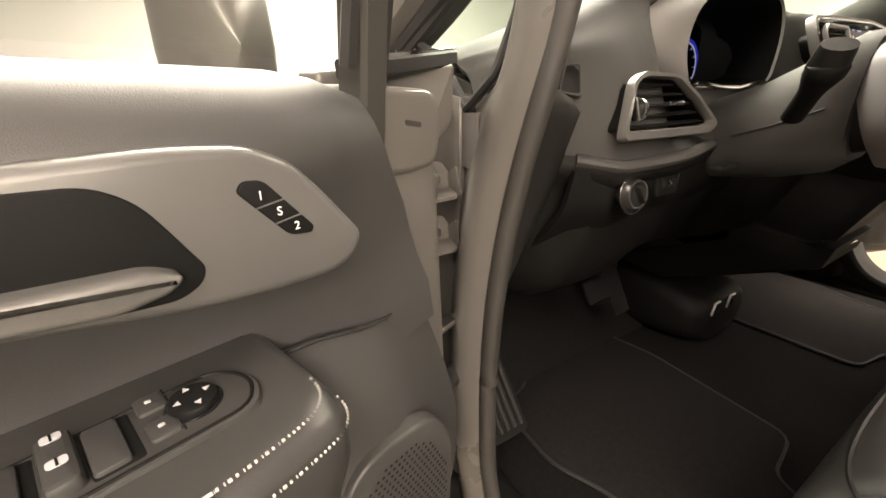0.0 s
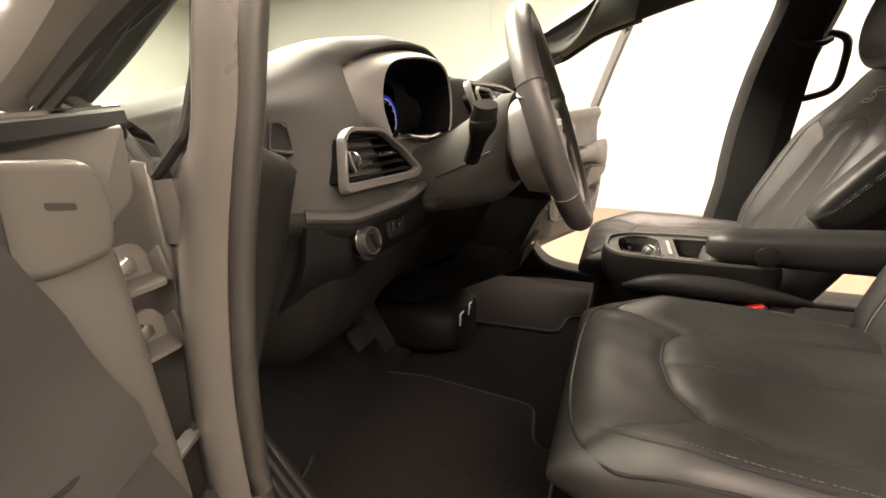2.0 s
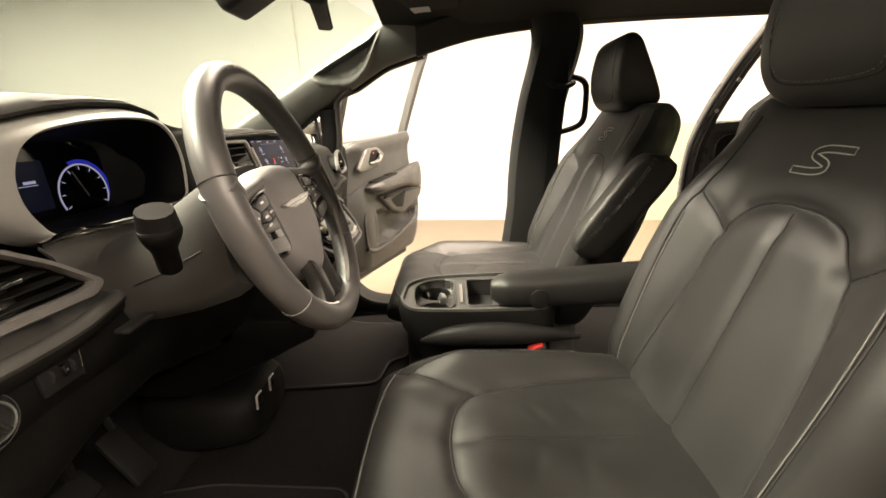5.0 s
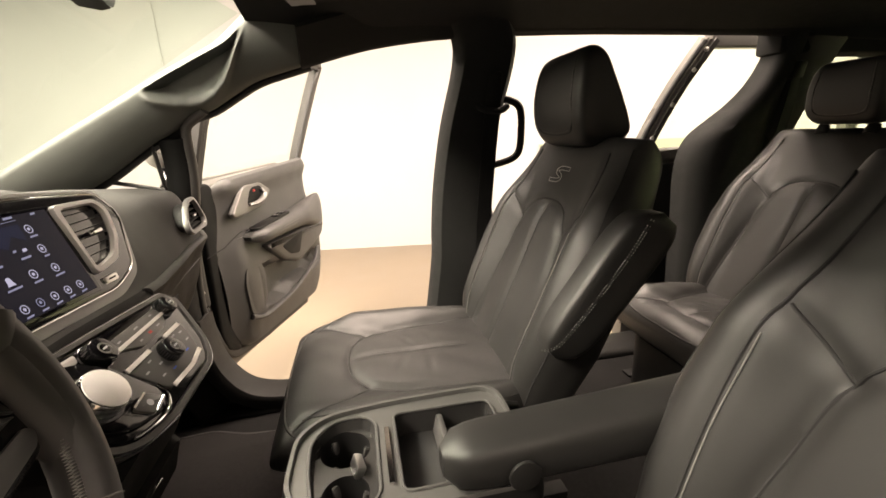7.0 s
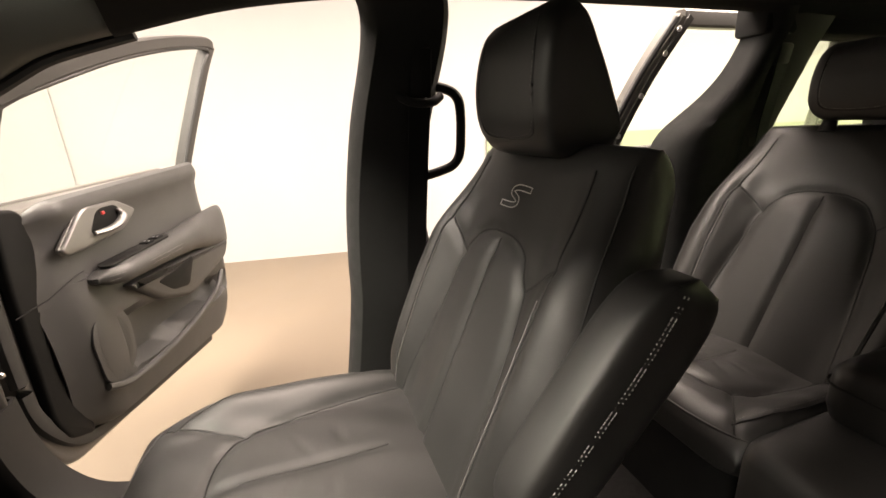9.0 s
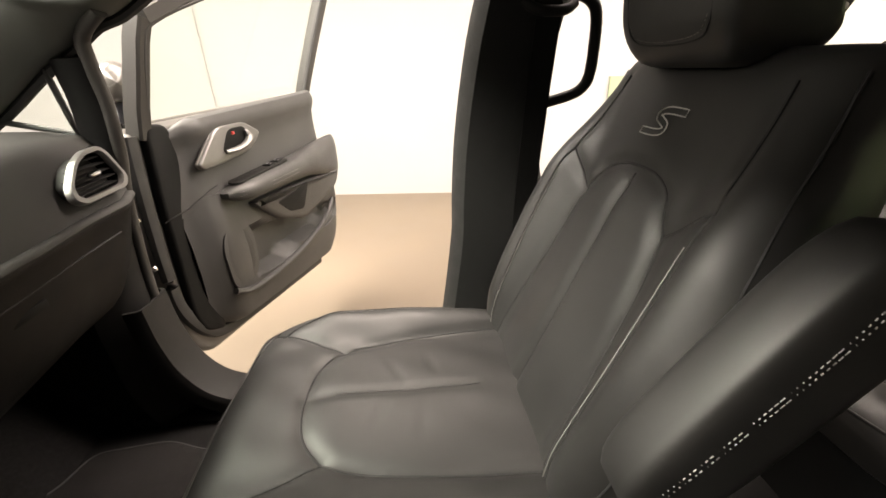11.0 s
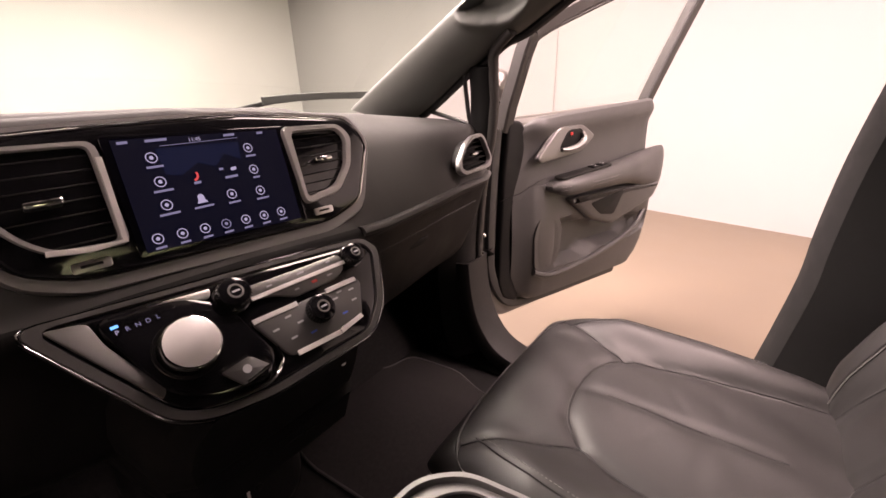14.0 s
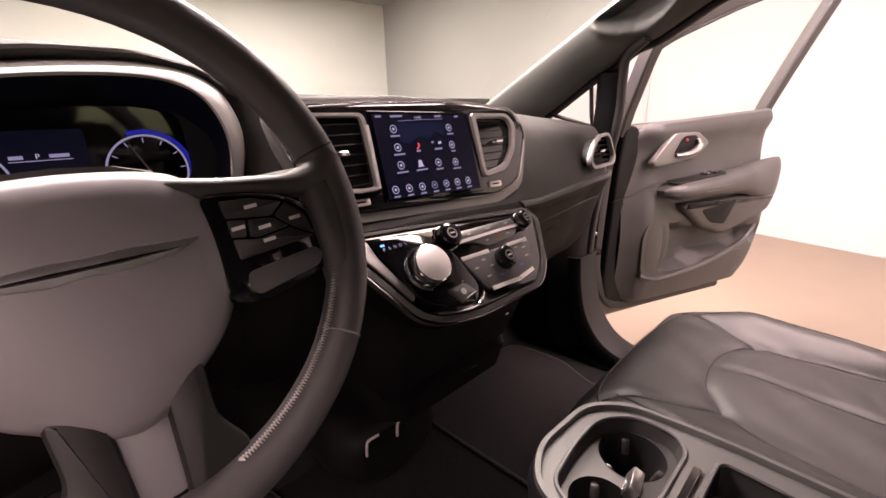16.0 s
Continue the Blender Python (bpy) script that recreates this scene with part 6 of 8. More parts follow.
# chrome lip along the cluster's lower edge
part("chrome_lip", sweep(catmull([(-0.50, 0.880, 1.150), (-0.46, 0.874, 1.156), (-0.41, 0.872, 1.150), (-0.35, 0.872, 1.147), (-0.30, 0.874, 1.152), (-0.24, 0.880, 1.155)], 6), 0.0035, 8), CHROME, cluster)
part("lower_lip", thick(loft([[(-0.50 + 0.26 * i / 12, y + 0.0, z) for i in range(13)] for y, z in ((0.882, 1.148), (0.868, 1.135), (0.862, 1.115), (0.87, 1.09))]), 0.004), SOFT, cluster)

# ---- centre screen and its vents ----
SPM = basis((0.05, 0.811, 1.13), (1, 0, 0), (0, 0.35, 0.94))
outer = [(-0.226, 0.128), (-0.222, 0.082), (-0.198, 0.008), (-0.150, -0.013), (0.135, -0.029), (0.205, -0.012), (0.258, 0.074), (0.232, 0.117), (0.06, 0.134), (-0.12, 0.133)]
bezel = thing("centre_screen", (0.05, 0.83, 1.10), "gloss black centre screen unit between two air vents", "touch screen")
part("screen_bezel", slab(rounded(outer, 0.018), 0.014, 0.004, m=SPM @ Matrix.Translation((0, 0, -0.008))), GLOSSBLACK, bezel, "gloss black centre bezel")
part("bezel_trim", ring([(p[0] * 1.045, (p[1] - 0.05) * (1.24 if p[1] < 0.05 else 1.10) + 0.05) for p in rounded(outer, 0.02)], rounded(outer, 0.018), 0.013, SPM @ Matrix.Translation((0, 0, -0.009)), 0.004), BAND, bezel, "satin silver trim round the bezel")
part("bezel_line", sweep([SPM @ Vector((p[0] * 1.006, (p[1] - 0.05) * 1.015 + 0.05, 0.005)) for p in rounded(outer, 0.02)], 0.0016, 6, True), CHROME, bezel)
air_vent([(-0.216, 0.107), (-0.200, 0.121), (-0.100, 0.119), (-0.105, 0.010), (-0.166, 0.015), (-0.186, 0.033), (-0.206, 0.068)], [(-0.2105, 0.1055), (-0.1975, 0.1155), (-0.1085, 0.1135), (-0.1135, 0.0160), (-0.1640, 0.0205), (-0.1815, 0.0365), (-0.2005, 0.0700)], SPM @ Vector((0, 0, 0.006)), (1, 0, 0), (0, 0.35, 0.94), 7, bezel, (-0.158, 0.064), VENTFRAME, rim=0.006)
part("vent_bar", strip([SPM @ Vector(q) for q in ((-0.104, 0.100, 0.0145), (-0.107, 0.060, 0.0145), (-0.111, 0.014, 0.0145), (-0.140, 0.0135, 0.0145), (-0.172, 0.019, 0.0145))], 0.0055, 0.003, SPM.to_3x3() @ Vector((0, 0, 1))), PALESHINE, bezel, "satin bar beside the vent")
air_vent([(0.108, 0.113), (0.208, 0.110), (0.227, 0.088), (0.207, 0.042), (0.170, 0.008), (0.106, 0.001)], [(0.122, 0.104), (0.201, 0.102), (0.212, 0.086), (0.195, 0.046), (0.165, 0.019), (0.113, 0.011)], SPM @ Vector((0, 0, 0.006)), (1, 0, 0), (0, 0.35, 0.94), 7, bezel, (0.158, 0.060), VENTFRAME, rim=0.008)
glass_o = [(-0.096, 0.1225), (0.115, 0.115), (0.101, -0.020), (-0.103, -0.008)]
screen = part("touch_screen", slab(rounded(glass_o, 0.004), 0.0025, 0.001, m=SPM @ Matrix.Translation((0, 0, 0.006))), DISPLAY, bezel, "glossy touch screen showing a menu of round symbols")
IM = SPM @ Matrix.Translation((0, 0, 0.0089))
part("picture", slab([(-0.088, 0.117), (0.103, 0.1105), (0.092, -0.014), (-0.096, -0.004)], 0.0003, m=IM), SCREENBG, screen)
part("picture", slab([(-0.050, 0.103), (0.044, 0.100), (0.040, 0.078), (0.022, 0.088), (0.006, 0.074), (-0.012, 0.082), (-0.034, 0.070), (-0.050, 0.074)], 0.0003, m=IM @ Matrix.Translation((0, 0, 0.0004))), SCREENSKY, screen)


def symbol(x, y, r=0.0060, mat=SCREENINK, w=0.013):
    o = arc(x, y, r, 0, 2 * math.pi * 17 / 18, 17)
    i = arc(x, y, r * 0.82, 0, 2 * math.pi * 17 / 18, 17)
    s = part("symbol", ring(o, i, 0.0003, IM @ Matrix.Translation((0, 0, 0.0008)), 0.0001), mat, screen)
    part("symbol_core", slab(arc(x, y, r * 0.36, 0.3, 5.6, 7), 0.0003, m=IM @ Matrix.Translation((0, 0, 0.0008))), mat, screen)
    part("caption", strip([IM @ Vector((x - w / 2, y - r - 0.0042, 0.001)), IM @ Vector((x + w / 2, y - r - 0.0042, 0.001))], 0.0024, 0.0003, (0, -1, 0)), SCREENDIM, screen)


for x, y, w in ((-0.057, 0.094, 0.017), (0.054, 0.091, 0.013), (-0.058, 0.067, 0.020), (0.051, 0.063, 0.009), (-0.061, 0.041, 0.021), (0.012, 0.038, 0.015), (0.049, 0.035, 0.017)):
    symbol(x, y, w=w)
for k in range(7):
    symbol(-0.082 + 0.0247 * k, 0.0078 - 0.0010 * k, 0.0058, SCREENDIM if k == 3 else SCREENINK, 0.011)
# bell, handset and a small marker
part("symbol", slab([(-0.006, -0.004), (0.006, -0.004), (0.0042, -0.001), (0.0032, 0.005), (0.001, 0.0065), (-0.001, 0.0065), (-0.0032, 0.005), (-0.0042, -0.001)], 0.0003, m=IM @ Matrix.Translation((-0.024, 0.039, 0.0008))), SCREENINK, screen)
part("caption", strip([IM @ Vector((-0.035, 0.0305, 0.001)), IM @ Vector((-0.013, 0.0305, 0.001))], 0.0024, 0.0003, (0, -1, 0)), SCREENDIM, screen)
part("symbol", sweep([IM @ Vector((-0.024 + 0.006 * math.cos(a), 0.068 + 0.006 * math.sin(a), 0.0012)) for a in (-1.4, -0.9, -0.4, 0.1, 0.5)], 0.0013, 6), SCREENRED, screen)
part("symbol", slab(rounded([(0.022, 0.066), (0.029, 0.0665), (0.0295, 0.0705), (0.0225, 0.070)], 0.001), 0.0003, m=IM @ Matrix.Translation((0, 0, 0.0008))), SCREENINK, screen)
for x, y, w in ((-0.021, 0.059, 0.008), (0.020, 0.059, 0.016), (0.011, 0.070, 0.005), (-0.046, 0.1125, 0.022), (-0.078, 0.113, 0.010), (0.036, 0.110, 0.014), (0.077, 0.1085, 0.008), (0.0, 0.1055, 0.09)):
    part("caption", strip([IM @ Vector((x - w / 2, y, 0.001)), IM @ Vector((x + w / 2, y, 0.001))], 0.0006 if w > 0.05 else 0.0028, 0.0003, (0, -1, 0)), SCREENDIM, screen)
text("11:45", 0.0065, IM @ Matrix.Translation((-0.006, 0.109, 0.0008)), SCREENINK, screen)
# small vent lock sliders under the vents
for x, y in ((-0.143, 0.000), (0.133, -0.012)):
    sl = part("vent_slider", slab(rounded([(x - 0.016, y - 0.005), (x + 0.016, y - 0.006), (x + 0.017, y + 0.004), (x - 0.015, y + 0.005)], 0.003), 0.003, 0.001, m=SPM @ Matrix.Translation((0, 0, 0.006))), STEEL, bezel)
    part("mark", strip([SPM @ Vector((x - 0.009, y, 0.0095)), SPM @ Vector((x + 0.009, y - 0.0005, 0.0095))], 0.003, 0.0004, (0, -1, 0)), DARK, sl)

# ---- shifter and climate panel, sloping towards the seats ----
CSM = basis((0.03, 0.757, 1.088), (1, 0, 0), (0, 0.66, 0.75))
rim_o = [(-0.200, 0.022), (-0.172, -0.032), (-0.131, -0.110), (-0.100, -0.128), (-0.039, -0.140), (0.104, -0.140), (0.145, -0.110), (0.190, -0.036), (0.174, -0.010), (0.02, 0.004)]
glo = [(-0.182, 0.014), (-0.160, -0.030), (-0.122, -0.103), (-0.095, -0.119), (-0.037, -0.130), (0.098, -0.131), (0.134, -0.105), (0.174, -0.036), (0.164, -0.018), (0.02, -0.004)]
stack = thing("control_panel", (0.03, 0.74, 1.0), "gloss black control panel with rotary shifter and climate keys", "control panel")
part("fascia", slab(rounded(glo, 0.016), 0.012, 0.004, m=CSM @ Matrix.Translation((0, 0, -0.008))), GLOSSBLACK, stack)
part("stack_rim", ring(rounded(rim_o, 0.02), rounded(glo, 0.016), 0.013, CSM @ Matrix.Translation((0, 0, -0.008)), 0.004), CUPGREY, stack, "satin grey rim of the control panel")
part("stack_line", sweep([CSM @ Vector((p[0], p[1], 0.003)) for p in rounded(rim_o, 0.02)], 0.0013, 6, True), DARKCHROME, stack)
# skirt under the rim down into the column
sk = rounded(rim_o, 0.02)
part("stack_skirt", loft([[CSM @ Vector((p[0], p[1], 0.0)) for p in sk], [CSM @ Vector((p[0] * 0.97, p[1] * 0.97, -0.03)) for p in sk], [CSM @ Vector((p[0] * 0.9, p[1] * 0.8 + 0.01, -0.09)) for p in sk]], closed=True), DARK, stack)
# silver blade left of the shifter
part("silver_blade", slab(rounded([(-0.180, 0.012), (-0.150, 0.006), (-0.146, -0.020), (-0.122, -0.080), (-0.128, -0.088), (-0.158, -0.030)], 0.006), 0.003, 0.001, m=CSM @ Matrix.Translation((0, 0, 0.004))), SATIN, stack)
pod = part("shifter_pod", slab(rounded([(-0.150, 0.006), (-0.072, -0.004), (-0.038, -0.030), (-0.020, -0.100), (-0.040, -0.122), (-0.095, -0.108), (-0.122, -0.086)], 0.02), 0.009, 0.004, m=CSM @ Matrix.Translation((0, 0, 0.002))), GLOSSBLACK, stack, "raised gloss black shifter pod")
part("pod_line", sweep([CSM @ Vector((p[0], p[1], 0.008)) for p in catmull([(-0.105, -0.112, 0), (-0.075, -0.121, 0), (-0.040, -0.124, 0), (-0.020, -0.112, 0), (-0.016, -0.095, 0)], 6)], 0.0018, 6), CHROME, pod)
dm = CSM @ Matrix.Translation((-0.092, -0.055, 0.010))
shifter = part("shift_dial", rod(0.0265, 0.022, 48, 0.0025, dm), CHROME, stack, "round brushed metal shift dial")
# reflected ceiling light put into the dial top's pale colour
part("dial_top", rod(0.0245, 0.0012, 48, 0.0004, dm @ Matrix.Translation((0, 0, 0.0218))), PALESHINE, shifter)
part("dial_collar", ring(arc(0, 0, 0.031, 0, 6.1, 35), arc(0, 0, 0.0268, 0, 6.1, 35), 0.004, dm, 0.001), DARKCHROME, shifter)
for k, ch in enumerate("PRNDL"):
    text(ch, 0.0062, CSM @ Matrix.Translation((-0.135 + 0.0085 * k, -0.0145 + 0.0002 * k, 0.0113)), SCREENINK if k == 0 else SCREENDIM, pod)
part("gear_light", strip([CSM @ Vector((-0.138, -0.0085, 0.0113)), CSM @ Vector((-0.132, -0.0085, 0.0113))], 0.003, 0.0004, (0, -1, 1)), CYAN, pod)
brake = part("parking_key", slab(rounded([(-0.080, -0.092), (-0.048, -0.090), (-0.033, -0.110), (-0.066, -0.114)], 0.005), 0.005, 0.002, m=CSM @ Matrix.Translation((0, 0, 0.010))), KEYGREY, pod, "grey parking brake key with chrome edges")
for a, b in (((-0.078, -0.091), (-0.050, -0.089)), ((-0.063, -0.113), (-0.036, -0.109))):
    part("chrome_edge", strip([CSM @ Vector((*a, 0.0155)), CSM @ Vector((*b, 0.0155))], 0.003, 0.002, (0, -0.7, 0.7)), CHROME, brake)
part("mark", rod(0.0045, 0.0004, 16, 0, CSM @ Matrix.Translation((-0.057, -0.101, 0.0152))), PALEPRINT, brake)


def knob(x, y, r, h, label):
    m = CSM @ Matrix.Translation((x, y, 0.003))
    k = part("control_knob", rod(r, h, 36, 0.003, m), GLOSSBLACK, stack, label)
    part("knob_base", rod(r * 1.18, 0.005, 36, 0.002, m), DARKCHROME, k)
    bm = bmesh.new()
    for j in range(28):
        a = 2 * math.pi * j / 28
        b = box(0.0016, 0.0016, h * 0.7, 0, 1, m @ Matrix.Translation((r * math.cos(a), r * math.sin(a), h * 0.45)))
        bm = merge(bm, b)
    part("knurling", bm, DARKCHROME, k)
    part("mark", ring(arc(0, 0, r * 0.5, 0, 6.0, 19), arc(0, 0, r * 0.36, 0, 6.0, 19), 0.0004, m @ Matrix.Translation((0, 0, h)), 0.0001), DIMTHREAD, k)
    part("mark", strip([m @ Vector((-r * 0.25, 0, h + 0.0005)), m @ Vector((r * 0.25, 0, h + 0.0005))], 0.0022, 0.0004, (0, -0.7, 0.7)), PALEPRINT, k)


knob(-0.030, -0.022, 0.0170, 0.020, "gloss black volume knob with knurled edge")
knob(0.136, -0.032, 0.0140, 0.019, "gloss black tuning knob with knurled edge")
knob(0.050, -0.080, 0.0165, 0.020, "gloss black fan knob with knurled edge")
# upper key bar between the knobs
bar = part("key_bar", slab(rounded([(-0.012, -0.018), (0.118, -0.022), (0.120, -0.034), (0.112, -0.046), (0.095, -0.052), (0.035, -0.052), (0.012, -0.040), (-0.012, -0.034)], 0.006), 0.004, 0.0015, m=CSM @ Matrix.Translation((0, 0, 0.004))), SILVERKEY, stack, "silver-grey key bar with chrome edge and red hazard mark")
part("chrome_edge", strip([CSM @ Vector((-0.014, -0.034, 0.0085)), CSM @ Vector((0.05, -0.035, 0.0085)), CSM @ Vector((0.120, -0.036, 0.0085))], 0.0050, 0.002, (0, -0.7, 0.7)), PALESHINE, bar)
part("silver_top", slab(rounded([(-0.105, 0.002), (-0.045, -0.004), (-0.050, -0.014), (-0.080, -0.008)], 0.004), 0.003, 0.001, m=CSM @ Matrix.Translation((0, 0, 0.004))), PALESHINE, stack)
for x, y, w, mat in ((0.012, -0.027, 0.007, PALEPRINT), (0.055, -0.027, 0.010, PALEPRINT), (0.098, -0.027, 0.006, PALEPRINT), (0.040, -0.044, 0.006, PALEPRINT), (0.066, -0.044, 0.008, RED), (0.090, -0.044, 0.008, PALEPRINT)):
    part("mark", strip([CSM @ Vector((x - w / 2, y, 0.0083)), CSM @ Vector((x + w / 2, y, 0.0083))], 0.004 if mat is RED else 0.0022, 0.0004, (0, -0.7, 0.7)), mat, bar)
clim = part("climate_keys", slab(rounded([(-0.028, -0.058), (0.020, -0.060), (0.122, -0.062), (0.126, -0.070), (0.100, -0.112), (0.060, -0.118), (-0.008, -0.112)], 0.008), 0.004, 0.0015, m=CSM @ Matrix.Translation((0, 0, 0.004))), KEYGREY, stack, "grey climate key pad with chrome edges")
for a, b in (((-0.026, -0.059), (0.030, -0.0605)), ((0.072, -0.062), (0.120, -0.0635)), ((0.000, -0.113), (0.060, -0.1165)), ((0.062, -0.116), (0.099, -0.111))):
    part("chrome_edge", strip([CSM @ Vector((*a, 0.0085)), CSM @ Vector((*b, 0.0085))], 0.0060, 0.002, (0, -0.7, 0.7)), PALESHINE, clim)
for k, (x, y) in enumerate(((-0.008, -0.078), (0.012, -0.070), (0.022, -0.082), (0.006, -0.095), (0.030, -0.100), (0.078, -0.076), (0.088, -0.070), (0.106, -0.074), (0.102, -0.088), (0.080, -0.098))):
    part("mark", strip([CSM @ Vector((x - 0.004, y, 0.0083)), CSM @ Vector((x + 0.004, y, 0.0083))], 0.0024, 0.0004, (0, -0.7, 0.7)), BLUEMARK if k in (4, 9) else PALEPRINT, clim)
# column under the panel, leaning forward to the floor
rows = []
for y, z, a, b in ((0.690, 0.985, -0.085, 0.145), (0.715, 0.950, -0.100, 0.160), (0.735, 0.905, -0.105, 0.165), (0.752, 0.868, -0.100, 0.165), (0.775, 0.862, -0.098, 0.162), (0.775, 0.845, -0.098, 0.162), (0.752, 0.840, -0.095, 0.160), (0.762, 0.800, -0.090, 0.155), (0.82, 0.770, -0.085, 0.150), (0.92, 0.720, -0.085, 0.150), (1.05, 0.66, -0.085, 0.150)):
    rows.append([(a - 0.02, y + 0.16, z + 0.02), (a, y + 0.02, z), (a + 0.02, y, z)] + [(a + 0.02 + (b - a - 0.04) * k / 6, y, z) for k in range(1, 6)] + [(b - 0.02, y, z), (b, y + 0.02, z), (b + 0.02, y + 0.16, z + 0.02)])
column = thing("centre_column", (0.03, 0.9, 0.46), "black centre column with a shelf and sockets", "centre column")
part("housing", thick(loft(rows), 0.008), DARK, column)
part("drawer_strip", strip([(0.008, 0.748, 0.834), (0.078, 0.748, 0.827)], 0.004, 0.003), CHROME, column)
port = part("usb_port", box(0.020, 0.004, 0.009, 0.002, 2, Matrix.Translation((0.098, 0.722, 0.921)) @ pose(0, 0, 0, 24)), STEEL, column)
part("usb_slot", box(0.014, 0.004, 0.005, 0.001, 1, Matrix.Translation((0.098, 0.7205, 0.921)) @ pose(0, 0, 0, 24)), DARK, port)
part("usb_port", rod(0.005, 0.004, 14, 0.001, basis((0.122, 0.724, 0.920), (1, 0, 0), (0, 0.4, 0.9))), STEEL, column)
# lower storage nose with two chrome edged sockets
secs = []
for y, w, h in ((0.938, 0.085, 0.060), (0.945, 0.105, 0.068), (0.97, 0.125, 0.075), (1.05, 0.14, 0.09), (1.2, 0.14, 0.10)):
    secs.append([(0.04 + w * math.copysign(abs(math.cos(a)) ** 0.6, math.cos(a)), y, 0.555 + h * math.copysign(abs(math.sin(a)) ** 0.7, math.sin(a))) for a in (2 * math.pi * j / 24 for j in range(24))])
nose = part("storage_nose", loft(secs, closed=True, caps=True), DARK, column, "black lower storage nose")
for x in (-0.044, 0.034):
    # shine of the chrome edge carried by its pale colour
    part("socket_trim", sweep(catmull([(x, 0.936, 0.580), (x + 0.001, 0.935, 0.606), (x + 0.007, 0.936, 0.614), (x + 0.032, 0.937, 0.612)], 4), 0.0030, 6), PALESHINE, nose)
    part("socket", rod(0.008, 0.004, 14, 0.001, basis((x + 0.020, 0.936, 0.592), (1, 0, 0), (0, 0, 1))), DARK, nose)
# ---- steering wheel ----
WC = Vector((-0.381, 0.637, 1.170))
TILT = 0.334
WM = basis(WC, (1, 0.064, 0), (0, math.sin(TILT), math.cos(TILT))) @ Matrix.Scale(0.922, 4)
R = 0.181
wheel = thing("steering_wheel", WC, "black leather steering wheel with stitched rim and buttons", "steering wheel")
rim = part("rim", sweep([WM @ Vector((R * math.cos(2 * math.pi * k / 72), R * math.sin(2 * math.pi * k / 72), 0)) for k in range(72)], 0.0164, 16, True, flat=1.12, up=WM.to_3x3() @ Vector((0, 0, 1))), RIMHIDE, wheel, "black leather rim")
for a0, a1 in ((-1.30, -0.22), (3.36, 4.44)):
    # crossed lacing along the inner edge
    line = []
    for k in range(151):
        a = a0 + (a1 - a0) * k / 150
        e = 0.0022 if k % 2 else -0.0022
        line.append(WM @ Vector(((R - 0.0172 + 0.25 * abs(e)) * math.cos(a), (R - 0.0172 + 0.25 * abs(e)) * math.sin(a), 0.0065 + e)))
    part("lacing", sweep(line, 0.0017, 5), THREAD, rim, "pale crossed lacing thread")
for a in (-0.62, -2.52, 0.30, 2.84):
    ringpts = [WM @ Vector(((R + 0.0178 * math.cos(b)) * math.cos(a), (R + 0.0178 * math.cos(b)) * math.sin(a), 0.0199 * math.sin(b))) for b in (2 * math.pi * k / 24 for k in range(24))]
    part("rim_joint", sweep(ringpts, 0.0009, 5, True), DIMTHREAD if a < 0 else SEAM, rim)
# hub, set low in the wheel
hub_o = [(0, 0.0600)] + [(0.036, 0.0580), (0.054, 0.0550), (0.066, 0.0510), (0.0765, 0.0425), (0.0830, 0.0280), (0.0868, -0.0020), (0.0855, -0.0320), (0.0785, -0.0555), (0.0615, -0.0785), (0.0400, -0.0960), (0.0200, -0.1120)]
hub_o = hub_o + [(0, -0.1180)] + [(-a, b) for a, b in hub_o[:0:-1]]
hub_o = [(q.x, q.y) for q in catmull([(a, b, 0) for a, b in hub_o], 3, True)]
secs = []
for z, k in ((-0.075, 0.86), (-0.050, 0.97), (-0.030, 1.0), (-0.016, 0.985), (-0.007, 0.94), (-0.001, 0.86), (0.004, 0.70), (0.007, 0.45), (0.008, 0.2), (0.0083, 0.02)):
    secs.append([WM @ Vector((p[0] * k, -0.018 + (p[1] + 0.018) * k, z)) for p in hub_o])
hub = part("airbag_cover", loft(secs, closed=True, caps=True), COVER, wheel, "grey airbag cover")
